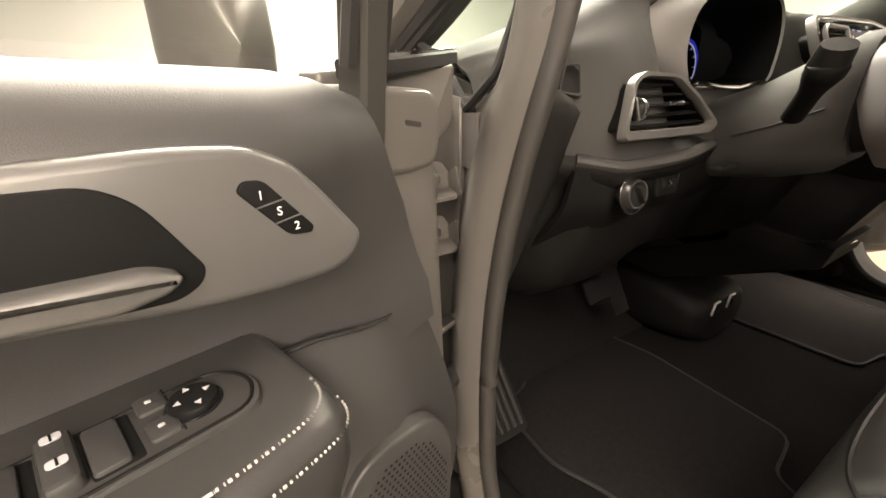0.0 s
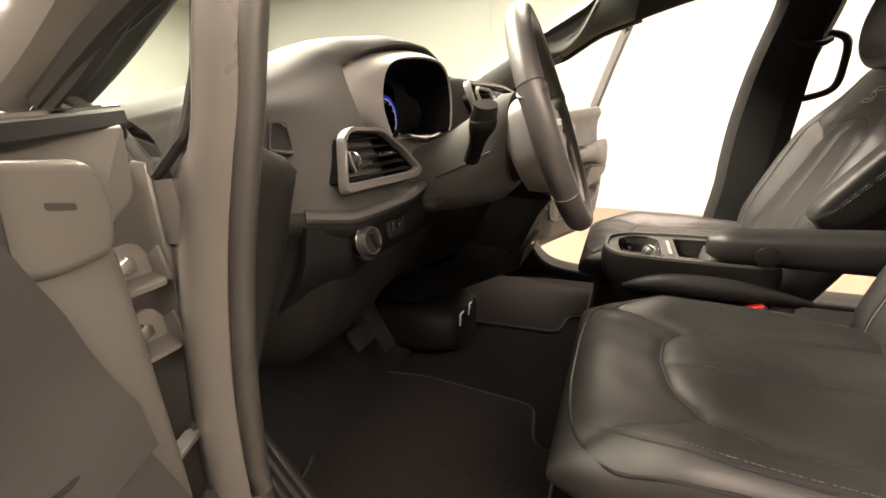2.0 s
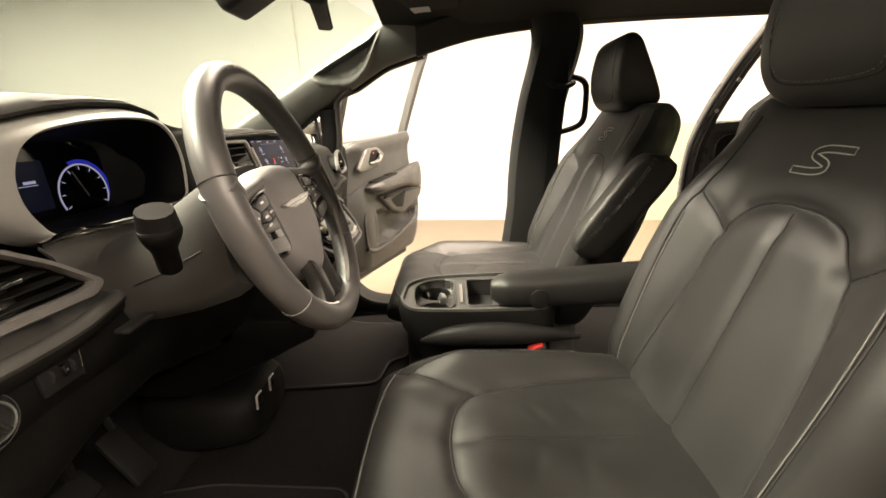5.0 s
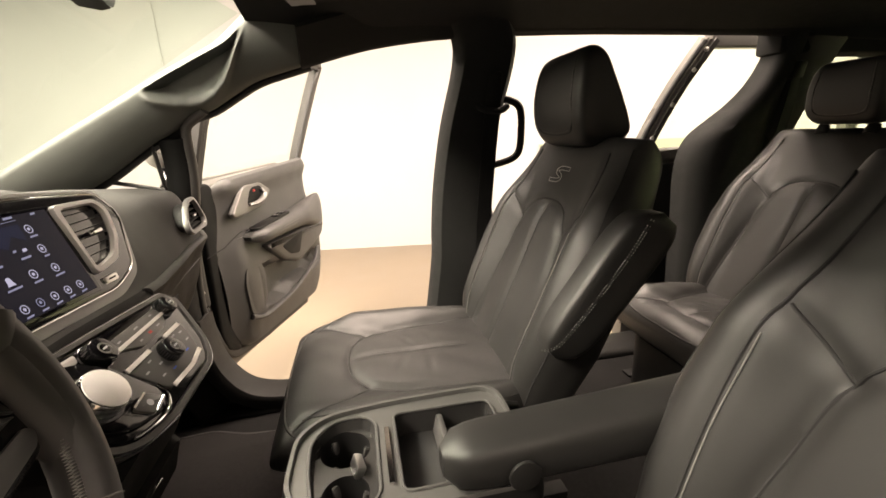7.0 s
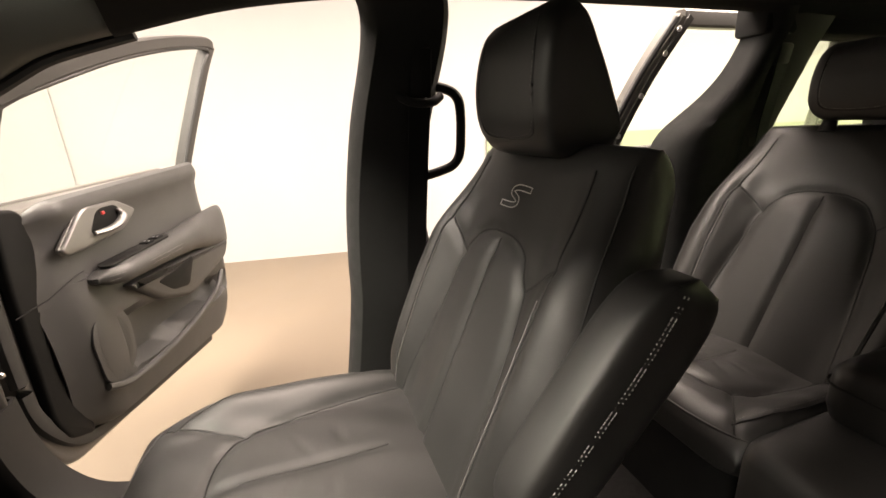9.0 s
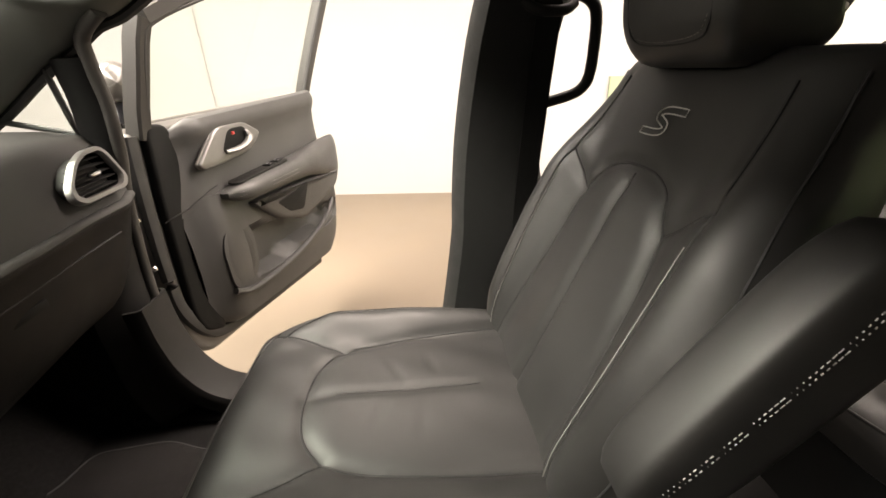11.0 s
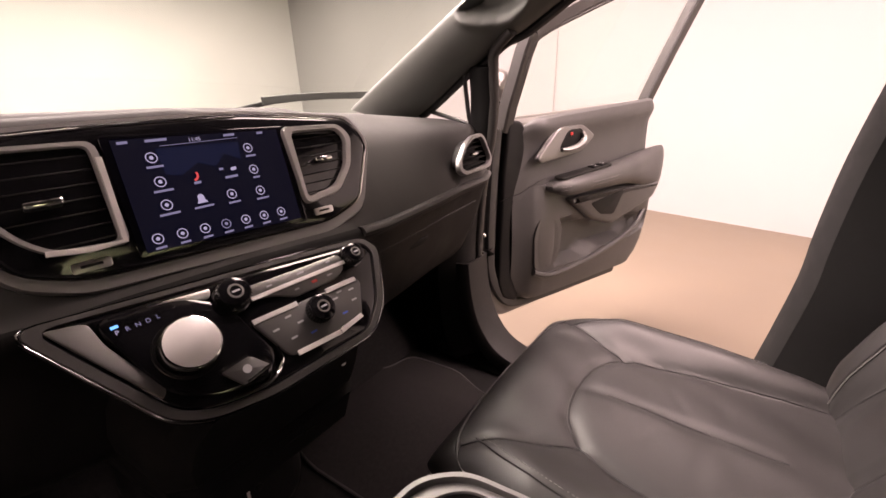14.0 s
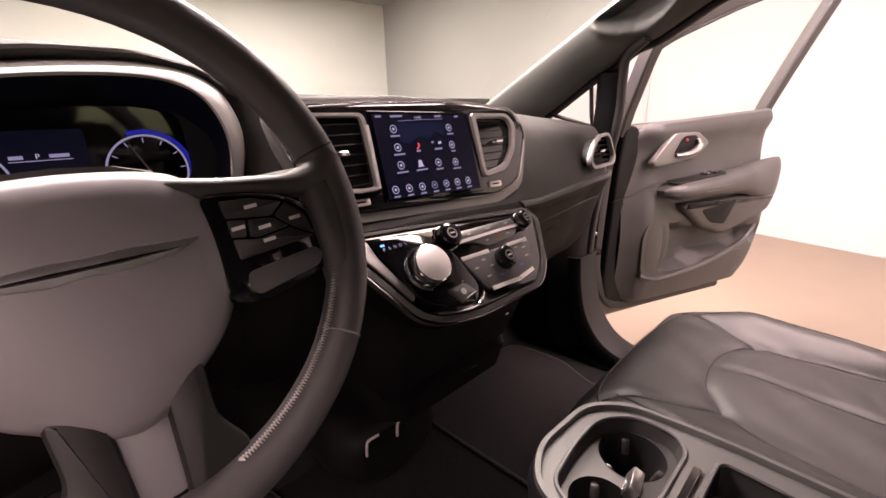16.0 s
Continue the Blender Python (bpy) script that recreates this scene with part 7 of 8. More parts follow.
# plain winged badge
bad = [(-0.063, 0.001), (-0.046, -0.0066), (-0.018, -0.0105), (0.0, -0.0090), (0.018, -0.0105), (0.046, -0.0066), (0.063, 0.001), (0.048, 0.0012), (0.020, 0.0030), (0.0, 0.0020), (-0.020, 0.0030), (-0.048, 0.0012)]
part("badge", slab(bad, 0.006, 0.0012, m=WM @ Matrix.Translation((0, 0, 0.0035))), STEEL, hub, "plain chrome wing shape")
part("badge_inlay", slab([(a * 0.84, -0.004 + (b + 0.004) * 0.22) for a, b in bad], 0.001, 0.0004, m=WM @ Matrix.Translation((0, 0, 0.0092))), DARKCHROME, hub)
for f in (-1, 1):
    side = rounded([(f * 0.070, 0.030), (f * 0.105, 0.0275), (f * 0.138, 0.019), (f * 0.153, 0.006), (f * 0.164, -0.014), (f * 0.164, -0.030), (f * 0.154, -0.050), (f * 0.094, -0.060), (f * 0.070, -0.052)], 0.010)
    sp = part("spoke", slab(side, 0.024, 0.006, m=WM @ Matrix.Translation((0, 0, -0.024)), both=True), GLOSSBLACK, wheel, "gloss black spoke with buttons")
    part("spoke_arm", sweep([WM @ Vector((f * q.x, q.y, q.z)) for q in catmull([(0.050, 0.0400, -0.012), (0.085, 0.0345, -0.010), (0.120, 0.0315, -0.009), (0.148, 0.0290, -0.006), (0.168, 0.0330, -0.001), (0.179, 0.0480, 0)], 6)], lambda t: 0.0085 + 0.0075 * smooth((t - 0.45) / 0.5), 14, flat=1.25, up=WM.to_3x3() @ Vector((0, 0, 1))), RIMHIDE, sp, "leather covered spoke arm")
    part("rim_swell", sweep([WM @ Vector((f * q.x, q.y, q.z)) for q in catmull([(0.172, 0.050, -0.001), (0.1685, 0.020, -0.002), (0.1700, -0.010, -0.002), (0.1700, -0.036, -0.001), (0.1640, -0.075, 0)], 6)], lambda t: 0.0165 - 0.005 * abs(2 * t - 1) ** 3, 14, flat=1.05, up=WM.to_3x3() @ Vector((0, 0, 1))), RIMHIDE, sp)
    part("spoke_line", sweep([WM @ Vector((f * q.x, q.y, 0.0012)) for q in catmull([(0.076, 0.0285, 0), (0.105, 0.0268, 0), (0.138, 0.0178, 0), (0.155, 0.003, 0), (0.1645, -0.016, 0), (0.1640, -0.032, 0), (0.156, -0.047, 0)], 4)], 0.0010, 6), CHROME, sp)
    keys = (((0.0835, 0.0235), (0.106, 0.0225), (0.131, 0.0158), (0.1195, 0.0060), (0.0850, 0.0100)), ((0.1335, 0.0150), (0.1465, 0.0030), (0.1515, -0.0160), (0.1340, -0.0055), (0.1220, 0.0055)), ((0.0855, 0.0085), (0.0985, 0.0065), (0.0960, -0.0065), (0.0855, -0.0050)), ((0.1005, 0.0062), (0.1200, 0.0040), (0.1310, -0.0050), (0.1060, -0.0085), (0.0985, -0.0068)), ((0.0860, -0.0065), (0.1050, -0.0100), (0.1320, -0.0068), (0.1500, -0.0175), (0.0870, -0.0225)))
    for q in keys:
        pts = [(f * a, b) for a, b in q]
        part("button", slab(rounded(pts, 0.002), 0.0035, 0.0012, m=WM @ Matrix.Translation((0, 0, -0.0010))), DARKKEY, sp)
        cx, cy = sum(p[0] for p in pts) / len(pts), sum(p[1] for p in pts) / len(pts)
        part("mark", strip([WM @ Vector((cx - 0.005, cy, 0.0027)), WM @ Vector((cx + 0.005, cy + 0.0008, 0.0027))], 0.0026, 0.0004, WM.to_3x3() @ Vector((0, 0, 1))), WHITE, sp)
    part("spoke_inlay", slab(rounded([(f * 0.0890, -0.0330), (f * 0.1485, -0.0268), (f * 0.1545, -0.0340), (f * 0.1480, -0.0430), (f * 0.0930, -0.0520), (f * 0.0885, -0.0460)], 0.005), 0.003, 0.001, m=WM @ Matrix.Translation((0, 0, -0.0005))), KEYGREY, sp, "grey lower spoke inlay")
    # lower arms
    low = rounded([(f * 0.016, -0.085), (f * 0.044, -0.080), (f * 0.042, -0.125), (f * 0.058, -0.152), (f * 0.055, -0.172), (f * 0.012, -0.174), (f * 0.014, -0.130)], 0.010)
    part("lower_spoke", slab(low, 0.022, 0.007, m=WM @ Matrix.Translation((0, 0, -0.024)), both=True), LEATHER_SMOOTH, wheel, "black lower spoke")
part("spoke_bridge", slab(rounded([(-0.018, -0.085), (0.018, -0.085), (0.016, -0.165), (-0.016, -0.165)], 0.008), 0.016, 0.005, m=WM @ Matrix.Translation((0, 0, -0.026)), both=True), COVER, wheel, "grey lower spoke inlay")
# column behind, with shroud and stalk
secs = []
for y, z, w, h in ((0.695, 1.140, 0.080, 0.078), (0.715, 1.130, 0.094, 0.086), (0.76, 1.108, 0.096, 0.078), (0.81, 1.088, 0.090, 0.068), (0.88, 1.070, 0.084, 0.060)):
    secs.append([(WC.x + w * math.copysign(abs(math.cos(a)) ** 0.7, math.cos(a)), y, z + h * math.copysign(abs(math.sin(a)) ** 0.8, math.sin(a))) for a in (2 * math.pi * j / 28 for j in range(28))])
shroud = part("column_shroud", loft(secs, closed=True, caps=True), SOFT, dash, "charcoal steering column shroud")
part("shroud_joint", sweep([(WC.x - w, y, z) for w, y, z in ((0.0945, 0.715, 1.130), (0.0965, 0.76, 1.108), (0.0905, 0.81, 1.088))], 0.0016, 6), SEAM, shroud)
part("wheel_boss", rod(0.065, 0.05, 40, 0.008, WM @ Matrix.Translation((0, -0.015, -0.115))), HARD, wheel)
wiper_stalk = part("wiper_stalk", sweep(catmull([(-0.300, 0.745, 1.160), (-0.270, 0.742, 1.178), (-0.240, 0.740, 1.183), (-0.206, 0.738, 1.186), (-0.200, 0.738, 1.186)], 5), lambda t: (0.008 + 0.004 * smooth((t - 0.1) / 0.4)) * (1 - 0.6 * smooth((t - 0.9) / 0.1)), 14, flat=0.8), HARD, dash, "black wiper stalk with white marks")
part("stalk_band", strip([(-0.2465, 0.7275, 1.1905), (-0.2460, 0.7265, 1.1745)], 0.0024, 0.0012, (0, -1, 0.2)), PALEPRINT, wiper_stalk)
for x in (-0.236, -0.219):
    part("mark", box(0.007, 0.0012, 0.0035, 0.0004, 1, Matrix.Translation((x, 0.7275, 1.186))), PALEPRINT, wiper_stalk)
stalk = part("indicator_stalk", sweep(catmull([(-0.505, 0.735, 1.120), (-0.535, 0.715, 1.150), (-0.553, 0.702, 1.172), (-0.556, 0.700, 1.178)], 6), lambda t: (0.012 + 0.007 * smooth((t - 0.3) / 0.35)) * (1 - 0.75 * smooth((t - 0.84) / 0.16) ** 2), 12, flat=0.75), DARK, dash, "black indicator stalk")
part("stalk_end", sweep([(-0.553, 0.702, 1.175), (-0.566, 0.693, 1.196)], lambda t: 0.019 - 0.003 * t, 12, flat=0.7), HARD, stalk)
wiper = part("wiper_stalk", sweep(catmull([(-0.335, 0.735, 1.120), (-0.285, 0.715, 1.160), (-0.225, 0.705, 1.178)], 6), lambda t: 0.010 + 0.003 * t, 12, flat=0.6), HARD, dash, "dark wiper stalk with white marks")
for k in (0.55, 0.75):
    part("mark", strip([(-0.285 + 0.06 * k - 0.006, 0.697 - 0.002 * k, 1.172 + 0.006 * k), (-0.285 + 0.06 * k + 0.006, 0.697 - 0.002 * k, 1.174 + 0.006 * k)], 0.004, 0.001, (0, -1, 0)), PALEPRINT, wiper)
part("tilt_lever", box(0.05, 0.018, 0.007, 0.003, 2, Matrix.Translation((-0.495, 0.80, 1.050))), HARD, dash)

# ---- pedals ----
brake_pedal = thing("pedal", (-0.43, 1.03, 0.74), "steel brake pedal with rubber pad on its arm", "pedal", "pedals")
part("pad", box(0.072, 0.012, 0.048, 0.008, 2, Matrix.Translation((-0.475, 0.985, 0.765)) @ pose(0, 0, 0, -35)), DARK, brake_pedal)
part("arm", sweep(catmull([(-0.46, 0.995, 0.78), (-0.43, 1.04, 0.83), (-0.42, 1.09, 0.93)], 5), 0.010, 8), DARK, brake_pedal)
gas_pedal = thing("pedal", (-0.30, 1.06, 0.70), "black accelerator pedal on its arm", "pedal", "pedals")
part("pad", box(0.055, 0.012, 0.12, 0.006, 2, Matrix.Translation((-0.30, 1.06, 0.68)) @ pose(0, 0, 0, -30)), DARK, gas_pedal)
part("arm", sweep([(-0.30, 1.07, 0.74), (-0.30, 1.11, 0.88)], 0.008, 8), DARK, gas_pedal)
rest = thing("foot_rest", (-0.70, 1.05, 0.50), "ribbed black foot rest in the driver's footwell", "foot rest")
fm = basis((-0.70, 0.98, 0.50), (1, 0, 0), (0, 0.62, 0.78))
part("plate", slab(rounded([(-0.05, 0), (0.05, 0), (0.045, 0.22), (-0.04, 0.22)], 0.01), 0.01, 0.003, m=fm), HARD, rest)
for k in range(5):
    part("rib", box(0.009, 0.19, 0.006, 0.002, 1, fm @ Matrix.Translation((-0.034 + 0.017 * k, 0.11, 0.012))), RUBBER, rest)

# ---- floor mats ----
def floor_mat(x, label, f):
    o = rounded([(-0.20, -0.26), (0.05, -0.26), (0.07, -0.20), (0.20, -0.18), (0.22, 0.14), (0.19, 0.30), (-0.10, 0.32), (-0.14, 0.24), (-0.24, 0.22), (-0.26, 0.05), (-0.22, -0.05)], 0.035)
    o = [(x + f * a, 0.86 + b) for a, b in o]
    mt = thing("floor_mat", (x, 0.86, 0.46), label, "floor mat", "floor mats")
    part("mat", slab(o if f > 0 else o[::-1], 0.008, 0.003, m=Matrix.Translation((0, 0, 0.462))), MAT, mt)
    part("binding", sweep([(a, b, 0.468) for a, b in o], 0.004, 6, True), RUBBER, mt, "stitched edge binding")


floor_mat(-0.39, "dark brown-black carpet mat in the driver's footwell", 1)
floor_mat(0.42, "dark carpet mat in the passenger's footwell", -1)

# ---- console between the seats ----
console = thing("centre_console", (0.01, 0.36, 0.46), "black centre console with cup holders and a tray", "console")
ZC = 0.862
top = rounded([(-0.105, 0.20), (0.128, 0.20), (0.126, 0.40), (0.112, 0.505), (0.070, 0.548), (-0.040, 0.552), (-0.092, 0.520), (-0.104, 0.40)], 0.045, 5)
secs = []
for z, k, dy in ((ZC, 1.0, 0), (ZC - 0.02, 1.03, 0), (ZC - 0.06, 1.03, -0.005), (ZC - 0.10, 0.98, -0.02), (ZC - 0.22, 0.92, -0.05), (0.465, 0.90, -0.06)):
    secs.append([(0.011 + (p[0] - 0.011) * k, 0.36 + (p[1] - 0.36) * k + dy * (1 if p[1] > 0.36 else 0), z) for p in top])
part("body", loft(secs, closed=True), DARK, console)
inner = [(0.011 + (p[0] - 0.011) * 0.93, 0.368 + (p[1] - 0.368) * 0.955) for p in top]
part("top_rim", ring(top, inner, 0.010, Matrix.Translation((0, 0, ZC - 0.004)), 0.004), CUPGREY, console, "satin grey rim of the console")


def cup(cx, cy, r, depth, top_z):
    a = [2 * math.pi * k / 32 for k in range(32)]
    return loft([[(cx + r * k * math.cos(t), cy + r * k * math.sin(t), top_z + z) for t in a] for z, k in ((0.001, 1.0), (-0.004, 0.97), (-depth, 0.86), (-depth - 0.003, 0.8), (-depth - 0.003, 0.02))], closed=True)


def holed_plate(edge, loops, z):
    bm = bmesh.new()
    edges = []
    for lp in [edge] + loops:
        vs = [bm.verts.new((p[0], p[1], z)) for p in lp]
        edges += [bm.edges.new((a, b)) for a, b in zip(vs, vs[1:] + vs[:1])]
    bmesh.ops.triangle_fill(bm, use_beauty=True, use_dissolve=False, edges=edges)
    return bm


# grey plate with a sunk bean-shaped cup recess and an open tray, each with a raised lip
bean = rounded([(-0.082, 0.478), (-0.066, 0.512), (0.000, 0.522), (0.060, 0.522), (0.098, 0.490), (0.100, 0.440), (0.078, 0.421), (-0.064, 0.421), (-0.082, 0.436)], [0.02, 0.025, 0.03, 0.03, 0.03, 0.02, 0.02, 0.015, 0.015], 5)
tray_hole = rounded([(-0.070, 0.225), (0.090, 0.225), (0.092, 0.392), (-0.072, 0.392)], 0.015)
part("top_plate", holed_plate(inner, [bean, tray_hole], ZC - 0.002), CUPGREY, console, "satin grey top plate of the console")
for lp in (bean, tray_hole):
    part("lip", sweep([(p[0], p[1], ZC - 0.001) for p in lp], 0.0026, 6, True), CUPGREY, console)
sunk = [(0.008 + (p[0] - 0.008) * 0.93, 0.470 + (p[1] - 0.470) * 0.90) for p in bean]
part("recess_wall", loft([[(p[0], p[1], ZC - 0.002) for p in bean], [(p[0], p[1], ZC - 0.020) for p in sunk]], closed=True), CUPWALL, console)
wells = [[(cx + r * math.cos(t), cy + r * math.sin(t)) for t in (2 * math.pi * k / 32 for k in range(32))] for cx, cy, r in ((0.050, 0.472, 0.0385), (-0.038, 0.470, 0.0330))]
part("recess_floor", holed_plate(sunk, wells, ZC - 0.020), CUPWALL, console)
part("cup_well", cup(0.050, 0.472, 0.0385, 0.060, ZC - 0.020), DARK, console)
part("cup_well", cup(-0.038, 0.470, 0.0330, 0.055, ZC - 0.020), DARK, console)
for cx, cy, r in ((0.050, 0.472, 0.0385), (-0.038, 0.470, 0.0330)):
    for k in range(3):
        a = 0.6 + 2.1 * k
        part("cup_finger", box(0.016, 0.012, 0.022, 0.004, 2, Matrix.Translation((cx + r * 0.88 * math.cos(a), cy + r * 0.88 * math.sin(a), ZC - 0.036)) @ pose(0, 0, 0, 0, 20, math.degrees(a))), CUPWALL, console)
bm = loft([[(p[0], p[1], ZC - 0.002) for p in tray_hole], [(p[0] * 0.97, 0.31 + (p[1] - 0.31) * 0.97, ZC - 0.045) for p in tray_hole]], closed=True)
part("tray_wall", bm, CUPWALL, console)
part("tray_floor", slab([(p[0] * 0.97, 0.31 + (p[1] - 0.31) * 0.97) for p in tray_hole], 0.003, m=Matrix.Translation((0, 0, ZC - 0.047))), RUBBER, console)
part("cup_spring", box(0.034, 0.014, 0.020, 0.003, 2, Matrix.Translation((0.004, 0.452, ZC - 0.014)) @ pose(0, 0, 0, 24, 0, 12)), STEEL, console, "bright metal spring flap between the cup wells")
part("divider_bar", strip([(-0.055, 0.4055, ZC + 0.001), (0.058, 0.4055, ZC + 0.001)], 0.008, 0.004), CHROME, console, "bright metal divider bar")
part("tray_divider", box(0.150, 0.012, 0.036, 0.004, 2, Matrix.Translation((0.010, 0.318, ZC - 0.026)) @ pose(0, 0, 0, 12)), CUPGREY, console)
part("side_swell", sweep(catmull([(-0.112, 0.15, 0.80), (-0.122, 0.28, 0.815), (-0.116, 0.42, 0.812), (-0.095, 0.50, 0.79)], 6), lambda t: 0.022 * math.sin(math.pi * min(max(t, 0.04), 0.96)) + 0.004, 12), HARD, console)
part("side_swell", sweep(catmull([(0.138, 0.15, 0.80), (0.144, 0.28, 0.815), (0.136, 0.42, 0.812), (0.112, 0.50, 0.79)], 6), lambda t: 0.022 * math.sin(math.pi * min(max(t, 0.04), 0.96)) + 0.004, 12), HARD, console)
# belt buckles beside the seats
for x, y in ((-0.135, 0.235), (0.160, 0.20)):
    bk = thing("belt_buckle", (x, y - 0.03, 0.70), "black belt buckle with a red release key", "belt buckle", "belt buckles")
    bmx = Matrix.Translation((x, y, 0.755)) @ pose(0, 0, 0, -25)
    part("housing", box(0.030, 0.045, 0.075, 0.006, 2, bmx), HARD, bk)
    part("release_key", box(0.022, 0.034, 0.012, 0.003, 2, bmx @ Matrix.Translation((0, 0, 0.036))), RED, bk, "red release key")
    part("stem", strip([(x, y + 0.0, 0.72), (x, y - 0.03, 0.60), (x, y - 0.05, 0.50)], 0.026, 0.008), DARK, bk)

# ---- mirror, visors, belts and handles ----
mirror = thing("rear_view_mirror", (0.0, 0.68, 1.55), "black rear view mirror below the windscreen header", "mirror")
mm = Matrix.Translation((-0.015, 0.640, 1.492)) @ pose(0, 0, 0, 8, 0, 12)
mo = rounded([(-0.115, -0.026), (0.105, -0.030), (0.120, 0.0), (0.112, 0.030), (-0.105, 0.034), (-0.122, 0.006)], 0.02)
part("housing", slab(mo, 0.030, 0.010, m=mm @ pose(0, 0, 0, 90) @ Matrix.Translation((0, 0, -0.035))), HARD, mirror)
MIRROR = material("mirror_glass", (0.8, 0.8, 0.8), 0.02, metal=1.0, vary=0.01)
part("mirror_glass", slab([(p[0] * 0.94, p[1] * 0.86) for p in mo], 0.002, m=mm @ pose(0, 0, 0, 90) @ Matrix.Translation((0, 0, -0.0055))), MIRROR, mirror)
part("stem", sweep([(-0.015, 0.67, 1.50), (-0.02, 0.74, 1.54), (-0.02, 0.80, 1.56)], 0.012, 10), HARD, mirror)
part("sensor_box", box(0.10, 0.16, 0.05, 0.015, 3, Matrix.Translation((-0.02, 0.78, 1.535)) @ pose(0, 0, 0, -28)), HARD, mirror)
for f in (1, -1):
    visor = thing("sun_visor", (f * 0.42, 0.55, 1.62), "black cloth sun visor folded up under the roof", "sun visor", "sun visors")
    part("flap", slab(rounded([(f * 0.20, 0.40), (f * 0.56, 0.37), (f * 0.62, 0.52), (f * 0.22, 0.60)], 0.025), 0.018, 0.007, m=Matrix.Translation((0, 0, 1.605)) @ pose(0, 0, 0, 0, 0, 0), both=True), HEADLINER, visor)
    part("label", slab(rounded([(f * 0.50, 0.47), (f * 0.565, 0.465), (f * 0.575, 0.52), (f * 0.51, 0.53)], 0.003), 0.001, m=Matrix.Translation((0, 0, 1.6035))), PALEPRINT, visor, "pale printed notice")
    # belt with its guide on the middle pillar
    belt_t = thing("seat_belt", (f * 0.80, 0.0, 0.60), "black seat belt hanging from its pillar guide", "seat belt", "seat belts")
    part("guide_cover", box(0.028, 0.050, 0.105, 0.008, 2, Matrix.Translation((f * 0.735, -0.005, 1.43)) @ pose(0, 0, 0, 0, -f * 9, 0)), HARD, belt_t)
    part("guide", sweep(catmull([(f * 0.735, -0.050, 1.385), (f * 0.722, -0.025, 1.372), (f * 0.722, 0.020, 1.374), (f * 0.735, 0.045, 1.39)], 5), 0.010, 10), HARD, belt_t)
    part("webbing", thick(loft([[(f * x, y - 0.024, z), (f * x, y + 0.024, z)] for x, y, z in ((0.722, 0.0, 1.38), (0.750, 0.005, 1.25), (0.778, 0.010, 1.10), (0.798, 0.015, 0.95), (0.812, 0.02, 0.75), (0.82, 0.03, 0.55))]), 0.002), DARK, belt_t)
    part("anchor", box(0.02, 0.04, 0.03, 0.005, 2, Matrix.Translation((f * 0.800, 0.085, 1.035))), HARD, belt_t)
    handle = thing("grab_handle", (f * 0.78, -0.05, 1.30), "black grab handle on the middle pillar", "grab handle", "grab handles")
    part("grip", sweep(catmull([(f * 0.785, -0.020, 1.410), (f * 0.768, -0.060, 1.405), (f * 0.761, -0.090, 1.392), (f * 0.759, -0.104, 1.365), (f * 0.762, -0.106, 1.305), (f * 0.770, -0.104, 1.255), (f * 0.778, -0.090, 1.230), (f * 0.790, -0.060, 1.216), (f * 0.805, -0.020, 1.205)], 6), 0.0115, 10), HARD, handle)
dome = thing("dome_console", (0.1, 0.1, 1.66), "small black overhead lamp console in the roof lining", "overhead lamp")
part("housing", slab(rounded([(0.02, -0.14), (0.26, -0.14), (0.26, 0.02), (0.02, 0.02)], 0.03), 0.02, 0.006, m=Matrix.Translation((0.2, -0.2, 1.640)), both=True), HARD, dome)
for x in (0.28, 0.40):
    part("lens", rod(0.018, 0.006, 20, 0.002, Matrix.Translation((x, -0.26, 1.636))), DARKCHROME, dome)
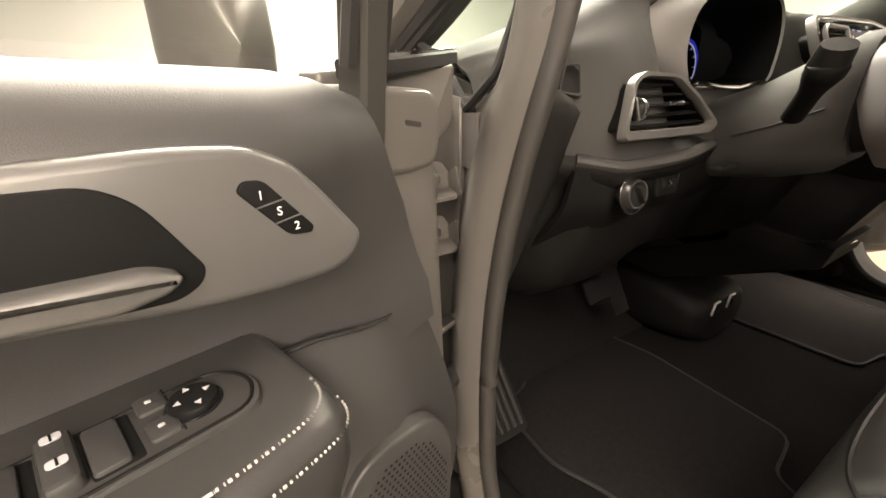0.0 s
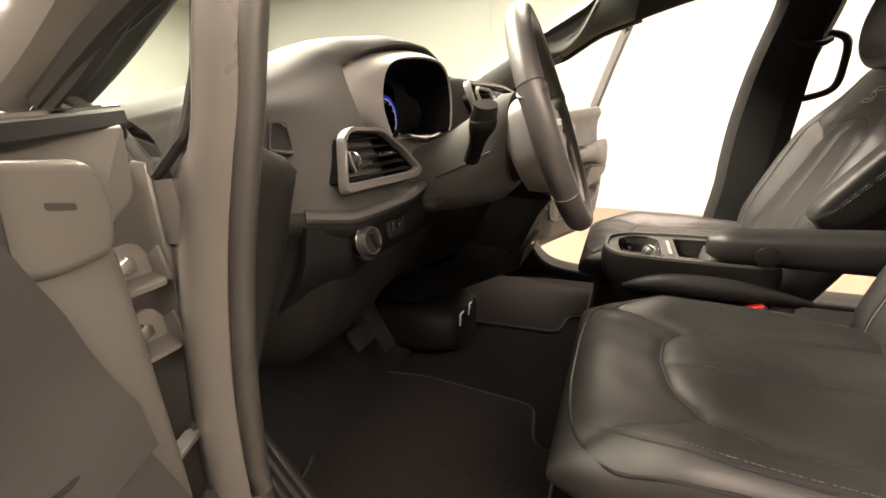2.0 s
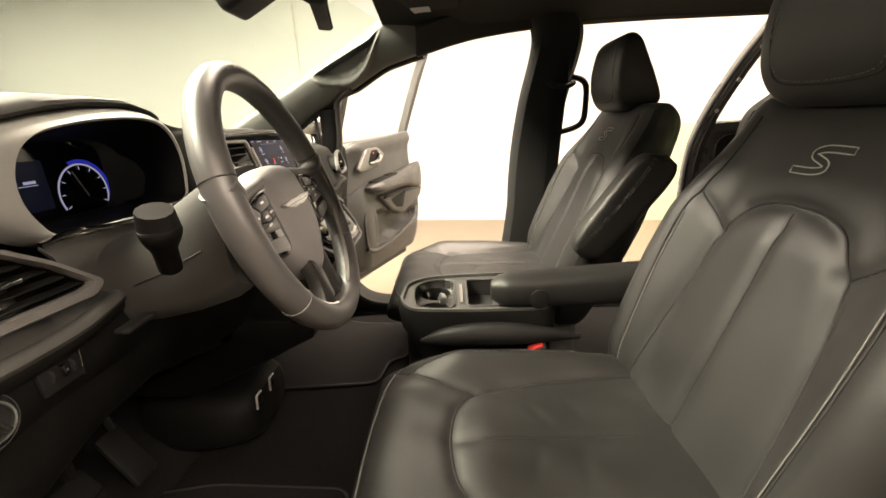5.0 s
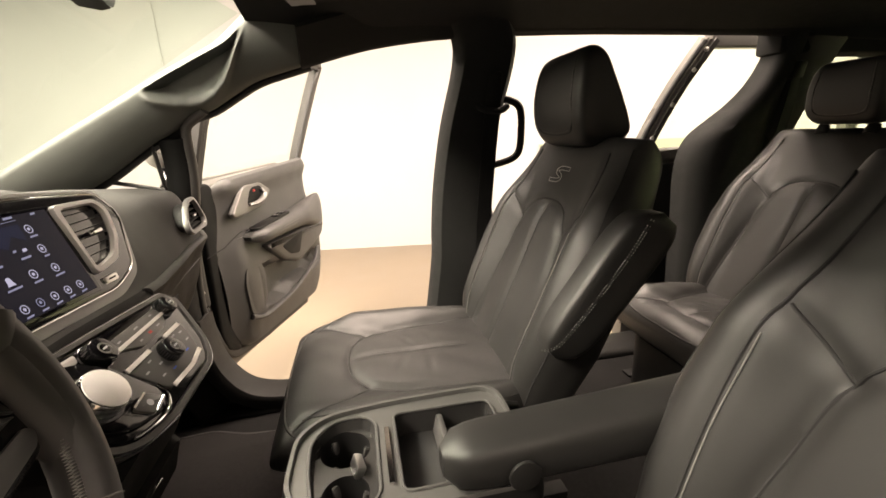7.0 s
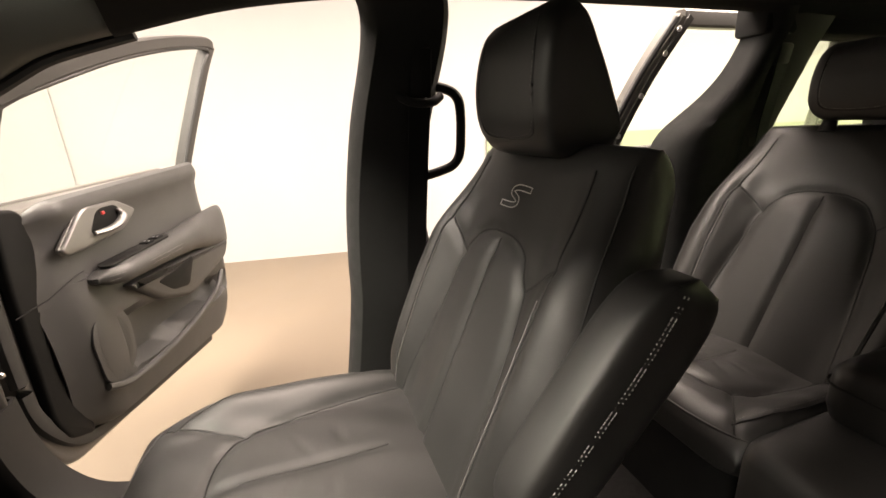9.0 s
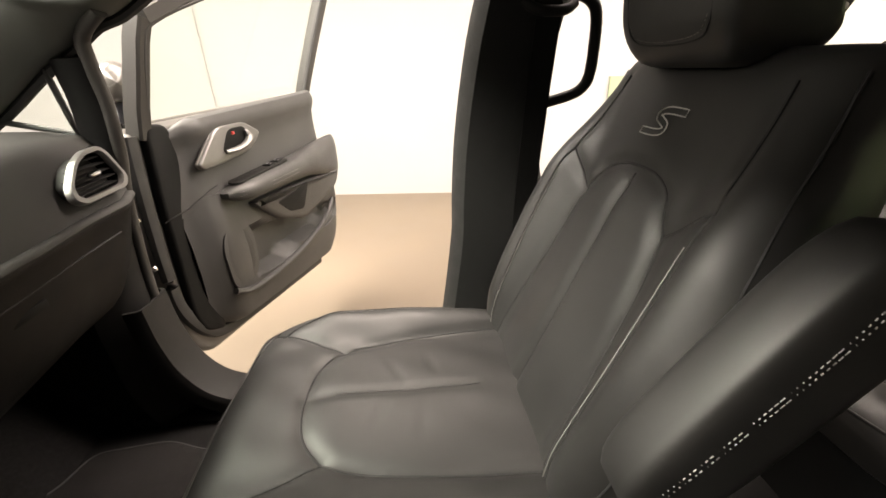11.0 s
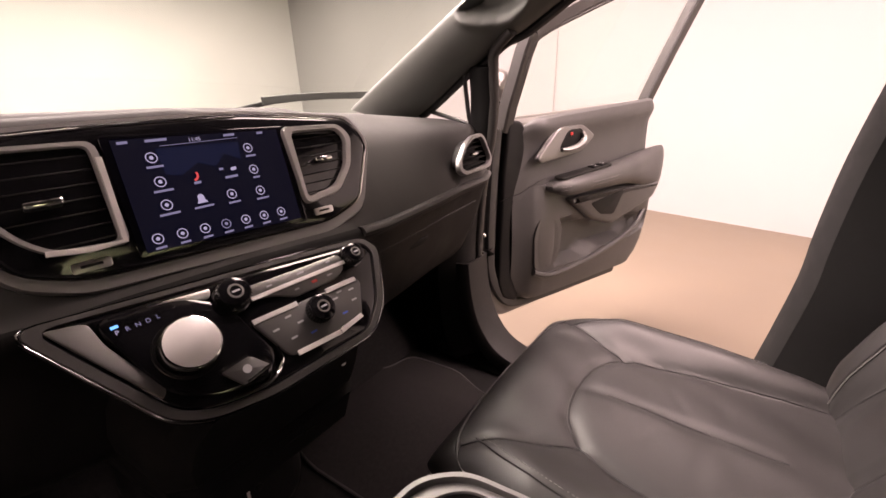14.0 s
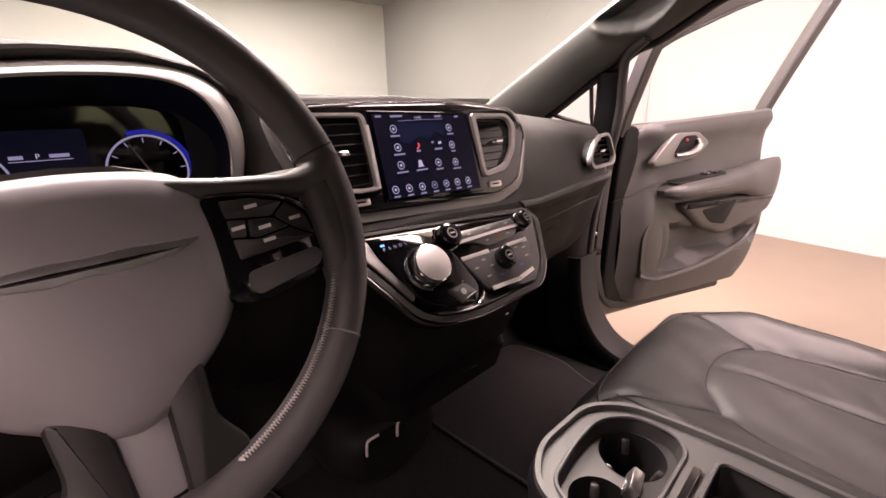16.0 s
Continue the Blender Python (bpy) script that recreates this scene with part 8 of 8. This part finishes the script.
# ---- sliding doors: the passenger's side stands open, slid back; the driver's side is the same ----
def sliding_door(f, label):
    door = thing("sliding_door", (f * 0.96, -1.2, 0.36), label, "sliding door", "sliding doors")
    a = [(f * 1.00, -0.665, 0.55), (f * 1.00, -0.665, 1.0), (f * 0.99, -0.70, 1.20), (f * 0.965, -0.80, 1.42), (f * 0.93, -0.905, 1.60)]
    fp = part("front_post", strip(catmull(a, 5), 0.055, 0.06, (f, 0, 0.2)), PAINT, door, "grey painted front post with bolt holes")
    part("post_seal", sweep([p + Vector((f * -0.02, 0.03, 0)) for p in catmull(a, 5)], 0.010, 8), RUBBER, fp)
    part("inner_channel", strip([p + Vector((f * -0.032, -0.012, 0)) for p in catmull(a, 5)], 0.022, 0.006, (f, 0, 0.2)), SEALGREY, fp)
    for t in (0.15, 0.45, 0.75, 0.92):
        p = Vector(a[2]).lerp(Vector(a[4]), t)
        part("bolt", rod(0.009, 0.006, 10, 0.002, basis(p + Vector((f * -0.034, 0.008, 0)), (0, 1, 0), (0, 0, 1))), STEEL, fp)
    part("belt_rail", strip([(f * 0.99, -0.70, 1.19), (f * 0.99, -1.3, 1.21), (f * 0.98, -1.70, 1.23)], 0.05, 0.06, (f, 0, 0)), PAINT, door)
    part("roof_rail", strip([(f * 0.93, -0.905, 1.60), (f * 0.93, -1.3, 1.60), (f * 0.94, -1.70, 1.57)], 0.05, 0.04, (f, 0, 0)), PAINT, door)
    part("rear_post", strip([(f * 0.98, -1.70, 1.2), (f * 0.94, -1.70, 1.58)], 0.06, 0.05, (f, 0, 0)), PAINT, door)
    part("door_shell", slab(rounded([(-0.66, 0.36), (-1.74, 0.36), (-1.74, 1.19), (-0.68, 1.18)], 0.05), 0.07, 0.015, m=basis((f * 0.965, 0, 0), (0, 1, 0), (0, 0, 1)) if f > 0 else basis((f * 1.035, 0, 0), (0, 1, 0), (0, 0, 1))), PAINT, door)
    part("door_card", slab(rounded([(-0.72, 0.42), (-1.68, 0.42), (-1.68, 1.17), (-0.74, 1.16)], 0.06), 0.02, 0.008, m=basis((f * 0.945 if f > 0 else f * 0.965, 0, 0), (0, 1, 0), (0, 0, 1))), HARD, door, "black inner door card")
    pane = part("window_pane", loft([[(f * 0.985, -0.74, 1.21), (f * 0.98, -1.69, 1.23)], [(f * 0.945, -0.93, 1.58), (f * 0.94, -1.69, 1.56)]]), TINT, door)
    pane.visible_shadow = False
    return door


sliding_door(1, "grey sliding side door standing open, slid to the rear")
sliding_door(-1, "grey sliding side door on the driver's flank, slid to the rear")


# ---- road wheels that carry the car ----
def road_wheel(x, y, label):
    w = thing("road_wheel", (x, y, GROUND), label, "wheel", "road wheels")
    f = 1 if x > 0 else -1
    m = Matrix.Translation((x, y, GROUND + 0.345)) @ pose(0, 0, 0, 0, 90 * f, 0)
    prof = [(0.225, -0.10), (0.30, -0.112), (0.335, -0.095), (0.345, -0.06), (0.345, 0.06), (0.335, 0.095), (0.30, 0.112), (0.225, 0.10)]
    secs = [[m @ Vector((r * math.cos(a), r * math.sin(a), z)) for r, z in prof] for a in (2 * math.pi * k / 48 for k in range(49))]
    part("tyre", loft(secs, closed=True), RUBBER, w, "black rubber tyre")
    rim_w = part("rim", loft([[m @ Vector((r * math.cos(a), r * math.sin(a), z)) for a in (2 * math.pi * k / 40 for k in range(40))] for r, z in ((0.228, 0.10), (0.215, 0.09), (0.21, 0.02), (0.06, 0.03), (0.02, 0.03))], closed=True, caps=True), SATIN, w, "silver alloy rim")
    for k in range(5):
        a = 2 * math.pi * k / 5
        part("spoke", strip([m @ Vector((0.05 * math.cos(a), 0.05 * math.sin(a), 0.07)), m @ Vector((0.215 * math.cos(a), 0.215 * math.sin(a), 0.085))], 0.05, 0.03, m.to_3x3() @ Vector((0, 0, 1))), SATIN, rim_w)


for wx in (-0.84, 0.84):
    road_wheel(wx, 1.72, "front road wheel with a silver five-spoke rim")
    road_wheel(wx, -1.45, "rear road wheel with a silver five-spoke rim")
